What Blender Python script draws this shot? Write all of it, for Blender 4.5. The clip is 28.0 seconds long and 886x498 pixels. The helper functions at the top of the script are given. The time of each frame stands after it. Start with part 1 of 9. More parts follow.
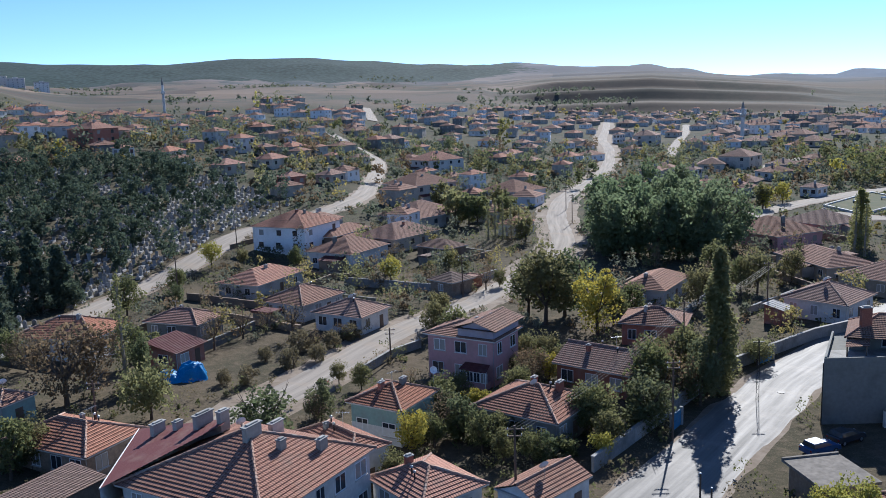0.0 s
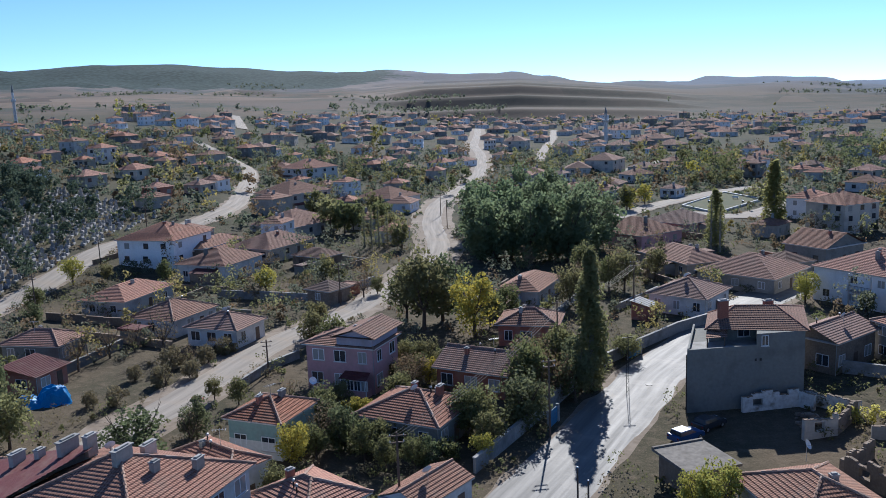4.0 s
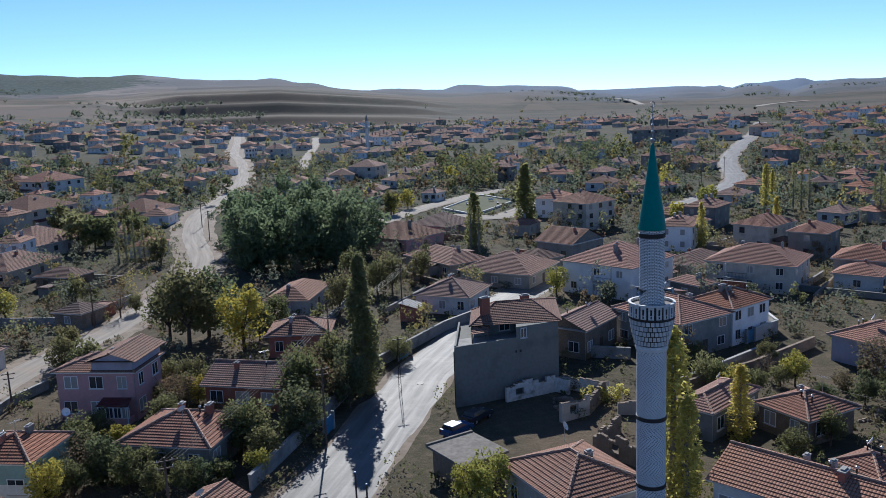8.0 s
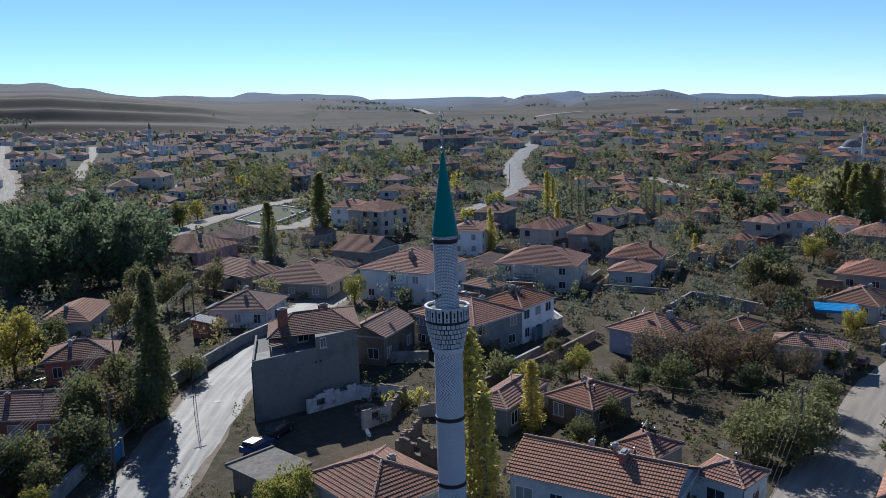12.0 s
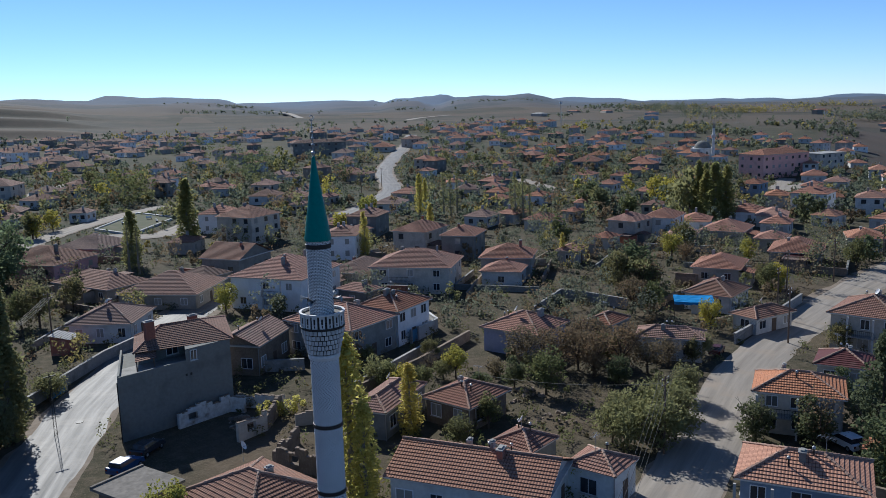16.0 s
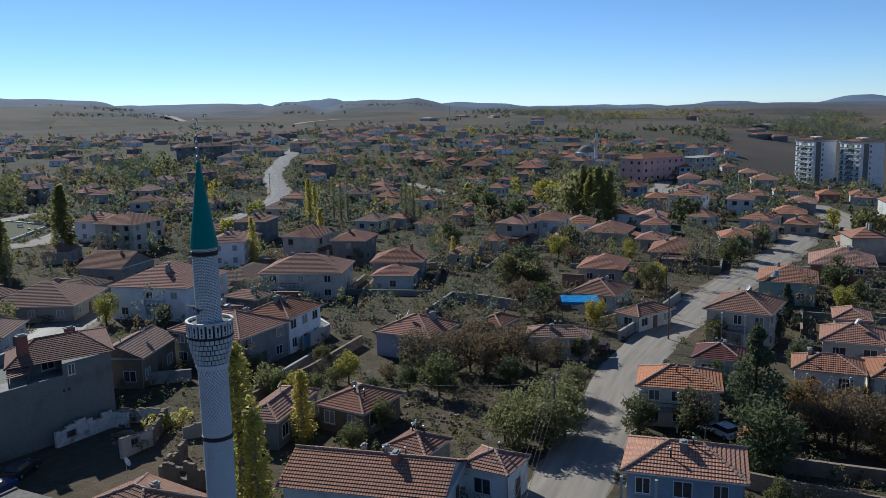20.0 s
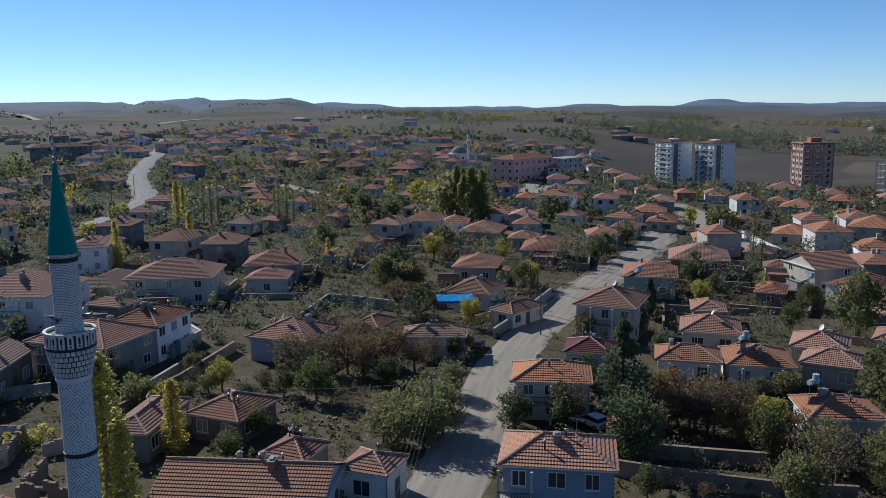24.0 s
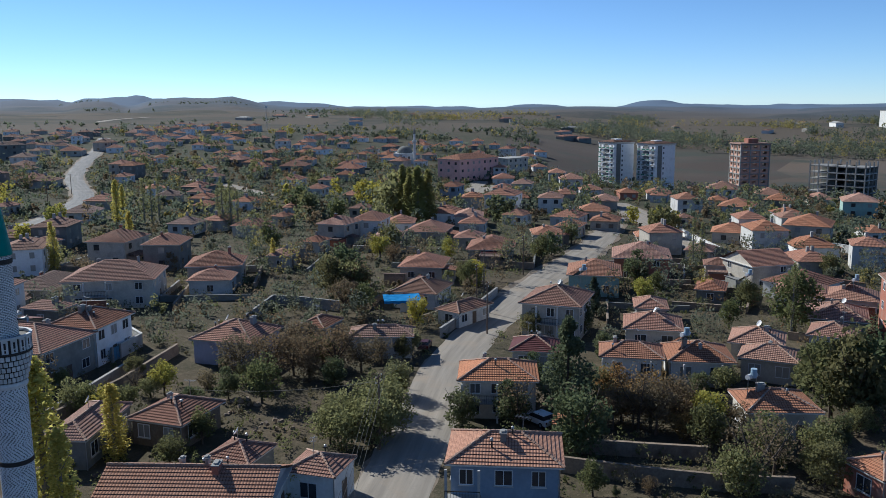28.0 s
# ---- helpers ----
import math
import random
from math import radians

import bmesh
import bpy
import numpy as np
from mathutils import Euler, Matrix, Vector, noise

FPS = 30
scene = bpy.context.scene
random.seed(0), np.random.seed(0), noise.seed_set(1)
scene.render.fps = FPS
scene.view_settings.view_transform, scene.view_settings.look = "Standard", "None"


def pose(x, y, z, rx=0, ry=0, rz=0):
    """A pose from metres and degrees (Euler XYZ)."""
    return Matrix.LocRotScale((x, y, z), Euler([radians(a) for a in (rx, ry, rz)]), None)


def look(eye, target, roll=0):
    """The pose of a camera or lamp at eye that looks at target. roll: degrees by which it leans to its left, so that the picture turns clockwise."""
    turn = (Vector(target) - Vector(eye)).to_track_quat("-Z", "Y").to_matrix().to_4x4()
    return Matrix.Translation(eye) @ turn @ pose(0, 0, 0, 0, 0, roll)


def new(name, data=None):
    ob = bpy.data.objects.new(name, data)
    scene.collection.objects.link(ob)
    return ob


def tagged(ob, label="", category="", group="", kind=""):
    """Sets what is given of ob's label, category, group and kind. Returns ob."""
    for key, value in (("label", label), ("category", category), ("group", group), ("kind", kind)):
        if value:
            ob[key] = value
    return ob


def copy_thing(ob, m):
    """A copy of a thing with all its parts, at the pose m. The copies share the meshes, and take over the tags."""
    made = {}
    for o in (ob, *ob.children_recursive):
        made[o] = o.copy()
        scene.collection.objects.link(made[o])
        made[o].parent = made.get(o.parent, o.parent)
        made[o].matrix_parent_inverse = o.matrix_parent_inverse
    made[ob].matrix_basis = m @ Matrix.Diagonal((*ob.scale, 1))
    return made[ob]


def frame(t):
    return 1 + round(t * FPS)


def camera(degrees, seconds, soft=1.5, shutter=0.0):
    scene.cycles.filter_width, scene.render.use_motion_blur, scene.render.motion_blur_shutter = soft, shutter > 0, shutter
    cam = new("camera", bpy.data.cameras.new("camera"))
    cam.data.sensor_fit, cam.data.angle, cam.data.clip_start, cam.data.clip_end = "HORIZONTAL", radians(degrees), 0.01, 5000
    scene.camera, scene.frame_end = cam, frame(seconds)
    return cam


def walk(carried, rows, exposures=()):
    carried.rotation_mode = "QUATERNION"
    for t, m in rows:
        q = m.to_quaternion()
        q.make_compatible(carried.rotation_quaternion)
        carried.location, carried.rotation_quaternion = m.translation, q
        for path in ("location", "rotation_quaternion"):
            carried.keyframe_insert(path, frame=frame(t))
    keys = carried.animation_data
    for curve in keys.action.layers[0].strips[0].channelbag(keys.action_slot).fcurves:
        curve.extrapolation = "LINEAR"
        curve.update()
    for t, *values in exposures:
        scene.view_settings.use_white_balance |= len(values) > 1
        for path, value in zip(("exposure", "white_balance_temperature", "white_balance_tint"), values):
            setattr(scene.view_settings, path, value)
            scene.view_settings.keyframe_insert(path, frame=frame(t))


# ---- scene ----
# ---- the camera: it stays where it is, high over the village, and turns to the right ----
cam = camera(55.90, 28.0, soft=0.85)
PATH = [
    (0.0, pose(0, 0, 36, 80.069, 2.038, -0.200)),
    (0.5, pose(0, 0, 36, 80.132, 2.141, -0.221)),
    (1.0, pose(0, 0, 36, 80.105, 2.107, -2.109)),
    (1.5, pose(0, 0, 36, 80.140, 2.174, -2.812)),
    (2.0, pose(0, 0, 36, 80.141, 2.101, -4.805)),
    (2.5, pose(0, 0, 36, 80.148, 2.171, -6.198)),
    (4.5, pose(0, 0, 36, 80.246, 2.296, -10.568)),
    (5.0, pose(0, 0, 36, 80.212, 2.332, -12.900)),
    (5.5, pose(0, 0, 36, 80.230, 2.352, -14.787)),
    (6.0, pose(0, 0, 36, 80.186, 2.338, -17.662)),
    (6.5, pose(0, 0, 36, 80.085, 2.214, -20.656)),
    (7.0, pose(0, 0, 36, 80.057, 2.181, -22.946)),
    (7.5, pose(0, 0, 36, 80.057, 2.194, -23.965)),
    (8.0, pose(0, 0, 36, 80.077, 2.192, -24.914)),
    (8.5, pose(0, 0, 36, 80.092, 2.125, -26.729)),
    (9.0, pose(0, 0, 36, 80.101, 2.027, -29.049)),
    (9.5, pose(0, 0, 36, 80.094, 1.976, -31.097)),
    (10.0, pose(0, 0, 36, 80.099, 1.825, -33.270)),
    (10.5, pose(0, 0, 36, 80.180, 1.824, -33.714)),
    (11.0, pose(0, 0, 36, 80.170, 1.823, -35.551)),
    (11.5, pose(0, 0, 36, 80.176, 1.689, -37.700)),
    (13.5, pose(0, 0, 36, 80.153, 1.950, -41.933)),
    (14.0, pose(0, 0, 36, 80.115, 1.908, -44.324)),
    (14.5, pose(0, 0, 36, 80.122, 1.818, -45.967)),
    (15.0, pose(0, 0, 36, 80.135, 1.770, -47.438)),
    (15.5, pose(0, 0, 36, 80.161, 1.746, -47.567)),
    (16.0, pose(0, 0, 36, 80.186, 1.713, -47.695)),
    (16.5, pose(0, 0, 36, 80.196, 1.701, -47.840)),
    (17.0, pose(0, 0, 36, 80.244, 1.660, -48.017)),
    (17.5, pose(0, 0, 36, 80.274, 1.620, -48.773)),
    (18.0, pose(0, 0, 36, 80.276, 1.574, -49.635)),
    (18.5, pose(0, 0, 36, 80.289, 1.513, -51.243)),
    (19.0, pose(0, 0, 36, 80.298, 1.423, -52.798)),
    (19.5, pose(0, 0, 36, 80.302, 1.346, -53.912)),
    (20.0, pose(0, 0, 36, 80.283, 1.302, -55.181)),
    (20.5, pose(0, 0, 36, 80.250, 1.223, -56.357)),
    (21.0, pose(0, 0, 36, 80.242, 1.135, -57.533)),
    (21.5, pose(0, 0, 36, 80.253, 1.096, -57.895)),
    (23.5, pose(0, 0, 36, 80.186, 0.867, -61.738)),
    (24.0, pose(0, 0, 36, 80.181, 0.785, -63.745)),
    (24.5, pose(0, 0, 36, 80.215, 0.734, -63.731)),
    (25.0, pose(0, 0, 36, 80.206, 0.777, -63.935)),
    (25.5, pose(0, 0, 36, 80.196, 0.646, -65.506)),
    (26.0, pose(0, 0, 36, 80.189, 0.578, -67.308)),
    (26.5, pose(0, 0, 36, 80.189, 0.546, -68.224)),
    (27.0, pose(0, 0, 36, 80.158, 0.483, -68.209)),
    (27.5, pose(0, 0, 36, 80.150, 0.486, -67.642)),
    (28.0, pose(0, 0, 36, 80.125, 0.456, -67.422)),
]
walk(cam, PATH, exposures=[(0.0, 0.78, 5340, 11), (5.0, 0.6, 5320, 11), (10.0, 0.4, 5330, 10), (15.0, 0.3, 5370, 9), (17.0, 0.25, 5390, 8), (21.0, 0.13, 5420, 6), (25.0, 0.17, 5420, 6), (28.0, 0.32, 5420, 6)])

# ---- world, sun ----
SUN_AZ, SUN_EL = 20.0, 33.0     # degrees to the right of +y, degrees above the horizon
world = bpy.data.worlds.new("sky")
scene.world = world
world.use_nodes = True
wn = world.node_tree
sky = wn.nodes.new("ShaderNodeTexSky")
sky.sky_type = "NISHITA"
sky.sun_disc = False
sky.sun_elevation = radians(SUN_EL)
sky.sun_rotation = radians(SUN_AZ)
sky.altitude = 2200.0
sky.air_density = 0.8
sky.dust_density = 0.0
sky.ozone_density = 3.8
wn.links.new(sky.outputs[0], wn.nodes["Background"].inputs[0])
wn.nodes["Background"].inputs[1].default_value = 0.088

sun_lamp = bpy.data.lights.new("sun", "SUN")
sun_lamp.energy = 5.0
sun_lamp.angle = radians(0.53)
sun_lamp.color = (1.0, 0.89, 0.73)
sun = new("sun", sun_lamp)
sun_dir = Vector((math.sin(radians(SUN_AZ)) * math.cos(radians(SUN_EL)), math.cos(radians(SUN_AZ)) * math.cos(radians(SUN_EL)), math.sin(radians(SUN_EL))))
sun.matrix_world = look(sun_dir * 300, (0, 0, 0))


# ---- materials ----
def node_mat(name):
    m = bpy.data.materials.new(name)
    m.use_nodes = True
    nt = m.node_tree
    return m, nt, nt.nodes["Principled BSDF"]


def add(nt, kind, **values):
    n = nt.nodes.new("ShaderNode" + kind)
    for k, v in values.items():
        n.inputs[k].default_value = v
    return n


def mix(nt, fac, a, b, blend="MIX"):
    """A colour mix; fac, a, b are sockets or values."""
    n = nt.nodes.new("ShaderNodeMix")
    n.data_type, n.blend_type = "RGBA", blend
    for slot, v in ((0, fac), (6, a), (7, b)):
        if hasattr(v, "is_output"):
            nt.links.new(v, n.inputs[slot])
        elif slot == 0:
            n.inputs[0].default_value = v
        else:
            n.inputs[slot].default_value = (*v, 1)
    return n.outputs[2]


def ramp(nt, socket, a, b):
    n = add(nt, "MapRange", **{"From Min": a, "From Max": b})
    nt.links.new(socket, n.inputs[0])
    return n.outputs[0]


def noise_of(nt, coord, scale, detail=3.0, rough=0.55):
    n = add(nt, "TexNoise", Scale=scale, Detail=detail, Roughness=rough)
    nt.links.new(coord, n.inputs["Vector"])
    return n.outputs["Fac"]


def coord_of(nt, kind="Object"):
    return nt.nodes.new("ShaderNodeTexCoord").outputs[kind]


def random_of(nt):
    return nt.nodes.new("ShaderNodeObjectInfo").outputs["Random"]


def bump(nt, bsdf, height, strength, distance):
    b = add(nt, "Bump", Strength=strength, Distance=distance)
    nt.links.new(height, b.inputs["Height"])
    nt.links.new(b.outputs[0], bsdf.inputs["Normal"])


def surface(name, a, b, rough=0.85, fine=6.0, coarse=0.5, relief=0.02, dirt=None, metal=0.0, space="Object", spread=0.25, spec=0.3):
    """A worn surface: two colours mixed by fine and coarse noise, stains, grain relief, and a brightness of its own per object."""
    m, nt, p = node_mat(name)
    c = coord_of(nt, space)
    f, g = noise_of(nt, c, fine, 5.0), noise_of(nt, c, coarse, 3.0)
    col = mix(nt, ramp(nt, f, 0.3, 0.7), a, b)
    if dirt:
        col = mix(nt, ramp(nt, g, 0.5, 0.75), col, dirt)
    r = add(nt, "MapRange", **{"To Min": 1 - spread, "To Max": 1 + spread * 0.4})
    nt.links.new(random_of(nt), r.inputs[0])
    h = add(nt, "HueSaturation")
    nt.links.new(r.outputs[0], h.inputs["Value"])
    nt.links.new(col, h.inputs["Color"])
    nt.links.new(h.outputs[0], p.inputs["Base Color"])
    p.inputs["Roughness"].default_value = rough
    p.inputs["Metallic"].default_value = metal
    p.inputs["Specular IOR Level"].default_value = spec
    bump(nt, p, f, 0.6, relief)
    return m


def tile_mat(name, a, b, old, mortar):
    """Clay roof tiles laid along the slope: u runs along the eave and v up the slope, in metres."""
    m, nt, p = node_mat(name)
    uv = coord_of(nt, "UV")
    br = nt.nodes.new("ShaderNodeTexBrick")
    br.offset, br.squash = 0.0, 1.0
    for k, v in (("Scale", 1.0), ("Mortar Size", 0.028), ("Mortar Smooth", 0.3), ("Bias", 0.0), ("Brick Width", 0.27), ("Row Height", 0.40)):
        br.inputs[k].default_value = v
    br.inputs["Color1"].default_value, br.inputs["Color2"].default_value, br.inputs["Mortar"].default_value = (*a, 1), (*b, 1), (*mortar, 1)
    nt.links.new(uv, br.inputs["Vector"])
    c = coord_of(nt)
    stain = noise_of(nt, c, 0.55, 4.0, 0.6)
    speck = noise_of(nt, c, 5.0, 4.0, 0.6)
    col = mix(nt, ramp(nt, stain, 0.54, 0.8), br.outputs["Color"], old)
    col = mix(nt, ramp(nt, speck, 0.56, 0.75), col, old)
    h = add(nt, "HueSaturation")
    r = add(nt, "MapRange", **{"To Min": 0.72, "To Max": 1.1})
    s = add(nt, "MapRange", **{"To Min": 0.76, "To Max": 1.04})
    rnd = random_of(nt)
    nt.links.new(rnd, r.inputs[0])
    w = add(nt, "TexWhiteNoise")
    w.noise_dimensions = "1D"
    nt.links.new(rnd, w.inputs["W"])
    nt.links.new(w.outputs["Value"], s.inputs[0])
    nt.links.new(r.outputs[0], h.inputs["Value"])
    nt.links.new(s.outputs[0], h.inputs["Saturation"])
    nt.links.new(col, h.inputs["Color"])
    nt.links.new(h.outputs[0], p.inputs["Base Color"])
    p.inputs["Roughness"].default_value = 0.9
    p.inputs["Specular IOR Level"].default_value = 0.12
    wave = nt.nodes.new("ShaderNodeTexWave")
    wave.bands_direction = "X"
    wave.inputs["Scale"].default_value = 2 * math.pi / 20 / 0.27
    nt.links.new(uv, wave.inputs["Vector"])
    bump(nt, p, wave.outputs["Fac"], 0.5, 0.05)
    return m


def leaf_mat(name, a, b, c, glow=0.45):
    """Leaves: three hues by leaf and by tree, partly letting the light through."""
    m, nt, p = node_mat(name)
    isl = nt.nodes.new("ShaderNodeNewGeometry").outputs["Random Per Island"]
    col = mix(nt, isl, a, b)
    rnd = random_of(nt)
    col = mix(nt, ramp(nt, rnd, 0.15, 1.3), col, c)
    nt.links.new(col, p.inputs["Base Color"])
    p.inputs["Roughness"].default_value = 0.75
    p.inputs["Specular IOR Level"].default_value = 0.08
    tr = nt.nodes.new("ShaderNodeBsdfTranslucent")
    nt.links.new(col, tr.inputs["Color"])
    sh = nt.nodes.new("ShaderNodeMixShader")
    sh.inputs[0].default_value = glow
    nt.links.new(p.outputs[0], sh.inputs[1])
    nt.links.new(tr.outputs[0], sh.inputs[2])
    nt.links.new(sh.outputs[0], nt.nodes["Material Output"].inputs["Surface"])
    return m


def glass_mat(name, tint, rough=0.06):
    m, nt, p = node_mat(name)
    c = coord_of(nt)
    g = noise_of(nt, c, 1.5, 2.0)
    col = mix(nt, g, tint, tuple(v * 2.2 + 0.01 for v in tint))
    col = mix(nt, ramp(nt, random_of(nt), 0.62, 0.66), col, (0.3, 0.29, 0.27))
    nt.links.new(col, p.inputs["Base Color"])
    p.inputs["Roughness"].default_value = rough
    p.inputs["Specular IOR Level"].default_value = 0.6
    return m


TILE_RED = tile_mat("clay_tile_red", (0.41, 0.195, 0.125), (0.32, 0.15, 0.098), (0.25, 0.155, 0.11), (0.105, 0.054, 0.038))
TILE_BROWN = tile_mat("clay_tile_weathered", (0.325, 0.185, 0.132), (0.25, 0.142, 0.104), (0.21, 0.148, 0.115), (0.088, 0.054, 0.041))
TILE_ORANGE = tile_mat("clay_tile_orange", (0.47, 0.22, 0.13), (0.39, 0.182, 0.108), (0.31, 0.175, 0.11), (0.135, 0.064, 0.04))
RIDGE = surface("mortared_ridge_tile", (0.4, 0.25, 0.18), (0.32, 0.2, 0.145), 0.85, 6, 0.8, 0.01, (0.36, 0.31, 0.27))
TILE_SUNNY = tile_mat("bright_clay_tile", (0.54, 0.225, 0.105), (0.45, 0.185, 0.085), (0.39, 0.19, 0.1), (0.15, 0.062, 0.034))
TILE_GREY = tile_mat("clay_tile_grey", (0.27, 0.17, 0.13), (0.2, 0.13, 0.1), (0.16, 0.12, 0.1), (0.09, 0.055, 0.045))
METAL_ROOF = surface("maroon_metal_sheet", (0.1, 0.03, 0.03), (0.14, 0.05, 0.048), 0.7, 8, 0.6, 0.008, (0.16, 0.09, 0.075), spec=0.2)
WHITE = surface("white_render", (0.66, 0.65, 0.62), (0.55, 0.54, 0.515), 0.9, 3, 0.35, 0.01, (0.4, 0.385, 0.36), spread=0.3)
FRESH_WHITE = surface("fresh_white_render", (0.82, 0.815, 0.8), (0.74, 0.735, 0.72), 0.85, 3, 0.5, 0.01, (0.64, 0.63, 0.61), spread=0.05)
CREAM = surface("cream_render", (0.53, 0.48, 0.41), (0.43, 0.39, 0.33), 0.9, 3, 0.35, 0.01, (0.3, 0.27, 0.23), spread=0.35)
GREY = surface("grey_cement_render", (0.245, 0.245, 0.225), (0.195, 0.196, 0.178), 0.92, 2.5, 0.4, 0.015, (0.15, 0.15, 0.138))
PINK = surface("pink_render", (0.6, 0.35, 0.345), (0.53, 0.305, 0.305), 0.9, 3, 0.5, 0.01, (0.44, 0.28, 0.27))
SALMON = surface("salmon_render", (0.78, 0.44, 0.38), (0.7, 0.38, 0.32), 0.9, 3, 0.5, 0.01, (0.58, 0.34, 0.29), spread=0.05)
LILAC = surface("lilac_grey_render", (0.44, 0.41, 0.47), (0.38, 0.36, 0.41), 0.9, 3, 0.5, 0.01, (0.34, 0.31, 0.34))
GREEN = surface("sea_green_render", (0.3, 0.42, 0.38), (0.25, 0.36, 0.32), 0.9, 3, 0.5, 0.01, (0.26, 0.3, 0.27))
BLUE = surface("pale_blue_render", (0.27, 0.33, 0.41), (0.22, 0.28, 0.355), 0.9, 3, 0.5, 0.01, (0.2, 0.235, 0.285))
PEELING = surface("peeling_whitewash_over_mud", (0.6, 0.59, 0.56), (0.44, 0.41, 0.37), 0.92, 2.2, 0.9, 0.03, (0.22, 0.18, 0.14), spread=0.2)
ADOBE = surface("mud_and_rubble", (0.3, 0.235, 0.175), (0.2, 0.155, 0.115), 0.95, 4, 0.6, 0.04, (0.16, 0.125, 0.095))
BRICK = surface("bare_red_brick", (0.36, 0.15, 0.1), (0.26, 0.1, 0.07), 0.9, 9, 0.6, 0.02, (0.3, 0.2, 0.16))
RAW_BRICK = surface("raw_hollow_brick", (0.62, 0.36, 0.27), (0.52, 0.29, 0.21), 0.9, 9, 0.6, 0.02, (0.5, 0.36, 0.29), spread=0.25)
CONCRETE = surface("weathered_concrete", (0.36, 0.35, 0.33), (0.27, 0.265, 0.25), 0.9, 4, 0.5, 0.02, (0.2, 0.195, 0.18))
TRIM = surface("pale_eaves_board", (0.6, 0.57, 0.53), (0.5, 0.47, 0.43), 0.8, 6, 0.7, 0.005)
WOOD = surface("grey_brown_wood", (0.17, 0.12, 0.085), (0.11, 0.08, 0.06), 0.85, 10, 1.0, 0.01)
FRAME = surface("white_window_frame", (0.75, 0.75, 0.75), (0.68, 0.68, 0.68), 0.6, 6, 1.0, 0.002)
PANE = glass_mat("window_glass", (0.018, 0.022, 0.028))
IRON = surface("dark_iron", (0.035, 0.035, 0.037), (0.055, 0.05, 0.045), 0.6, 10, 1.0, 0.003, metal=0.5)
GALV = surface("galvanised_steel", (0.45, 0.46, 0.47), (0.36, 0.37, 0.38), 0.45, 8, 1.0, 0.002, metal=0.8)
BARK = surface("bark", (0.11, 0.085, 0.065), (0.07, 0.055, 0.042), 0.95, 8, 1.0, 0.03)
BARK_PALE = surface("pale_bark", (0.28, 0.26, 0.22), (0.2, 0.18, 0.15), 0.95, 8, 1.0, 0.02)
TARP = surface("blue_tarpaulin", (0.02, 0.2, 0.48), (0.03, 0.26, 0.56), 0.45, 5, 0.8, 0.03)
MARBLE = surface("white_marble", (0.66, 0.655, 0.64), (0.52, 0.515, 0.5), 0.5, 5, 1.0, 0.004, (0.45, 0.45, 0.43))
TOMBSTONE = surface("weathered_tomb_marble", (0.4, 0.39, 0.37), (0.27, 0.262, 0.25), 0.8, 5, 1.0, 0.004, (0.16, 0.155, 0.145), spread=0.6)
SLAB = surface("cracked_dirty_slab", (0.21, 0.19, 0.165), (0.12, 0.11, 0.095), 0.95, 1.8, 0.35, 0.05, (0.09, 0.08, 0.07))
TEAL = surface("teal_lead_sheet", (0.0, 0.2, 0.165), (0.0, 0.165, 0.135), 0.5, 3, 0.5, 0.006, spread=0.0)
CAR_WHITE = surface("white_car_paint", (0.75, 0.76, 0.78), (0.72, 0.73, 0.75), 0.25, 2, 0.5, 0.0, spread=0.05, spec=0.6)
CAR_BLUE = surface("blue_car_paint", (0.02, 0.06, 0.16), (0.025, 0.068, 0.18), 0.45, 2, 0.5, 0.0, spread=0.05, spec=0.4)
RUBBER = surface("tyre_rubber", (0.02, 0.02, 0.02), (0.03, 0.03, 0.03), 0.9, 8, 1, 0.002)
LEAF_GREEN = leaf_mat("green_leaves", (0.115, 0.135, 0.058), (0.165, 0.172, 0.072), (0.2, 0.175, 0.085), 0.55)
LEAF_DARK = leaf_mat("dark_green_leaves", (0.1, 0.13, 0.066), (0.145, 0.165, 0.08), (0.15, 0.155, 0.08), 0.55)
LEAF_GROVE = leaf_mat("mid_green_grove_leaves", (0.13, 0.175, 0.092), (0.165, 0.205, 0.105), (0.16, 0.19, 0.105), 0.62)
LEAF_POPLAR = leaf_mat("olive_poplar_leaves", (0.25, 0.265, 0.1), (0.31, 0.31, 0.115), (0.3, 0.275, 0.1), 0.62)
LEAF_YELLOW = leaf_mat("yellow_autumn_leaves", (0.46, 0.37, 0.06), (0.34, 0.32, 0.08), (0.32, 0.33, 0.09))
LEAF_BROWN = leaf_mat("brown_autumn_leaves", (0.22, 0.145, 0.085), (0.17, 0.135, 0.08), (0.165, 0.14, 0.09), 0.5)
LEAF_RUST = leaf_mat("rusty_autumn_leaves", (0.34, 0.17, 0.06), (0.27, 0.17, 0.075), (0.22, 0.18, 0.08), 0.5)
LEAF_OLIVE = leaf_mat("grey_green_willow_leaves", (0.2, 0.205, 0.09), (0.25, 0.245, 0.11), (0.22, 0.215, 0.1), 0.55)
NEEDLES = leaf_mat("pine_needles", (0.07, 0.095, 0.065), (0.098, 0.126, 0.082), (0.088, 0.108, 0.075), 0.4)
LEAF_CEDAR = leaf_mat("cedar_needles", (0.1, 0.122, 0.07), (0.135, 0.152, 0.085), (0.125, 0.14, 0.075), 0.5)
LEAF_LIME = leaf_mat("yellow_green_poplar_leaves", (0.56, 0.49, 0.14), (0.42, 0.41, 0.12), (0.55, 0.44, 0.115), 0.63)
# leaves of the further trees: distance haze is put into these muted colours
LEAF_FAR = leaf_mat("haze_greyed_leaves", (0.11, 0.135, 0.095), (0.16, 0.18, 0.12), (0.15, 0.155, 0.11), 0.55)
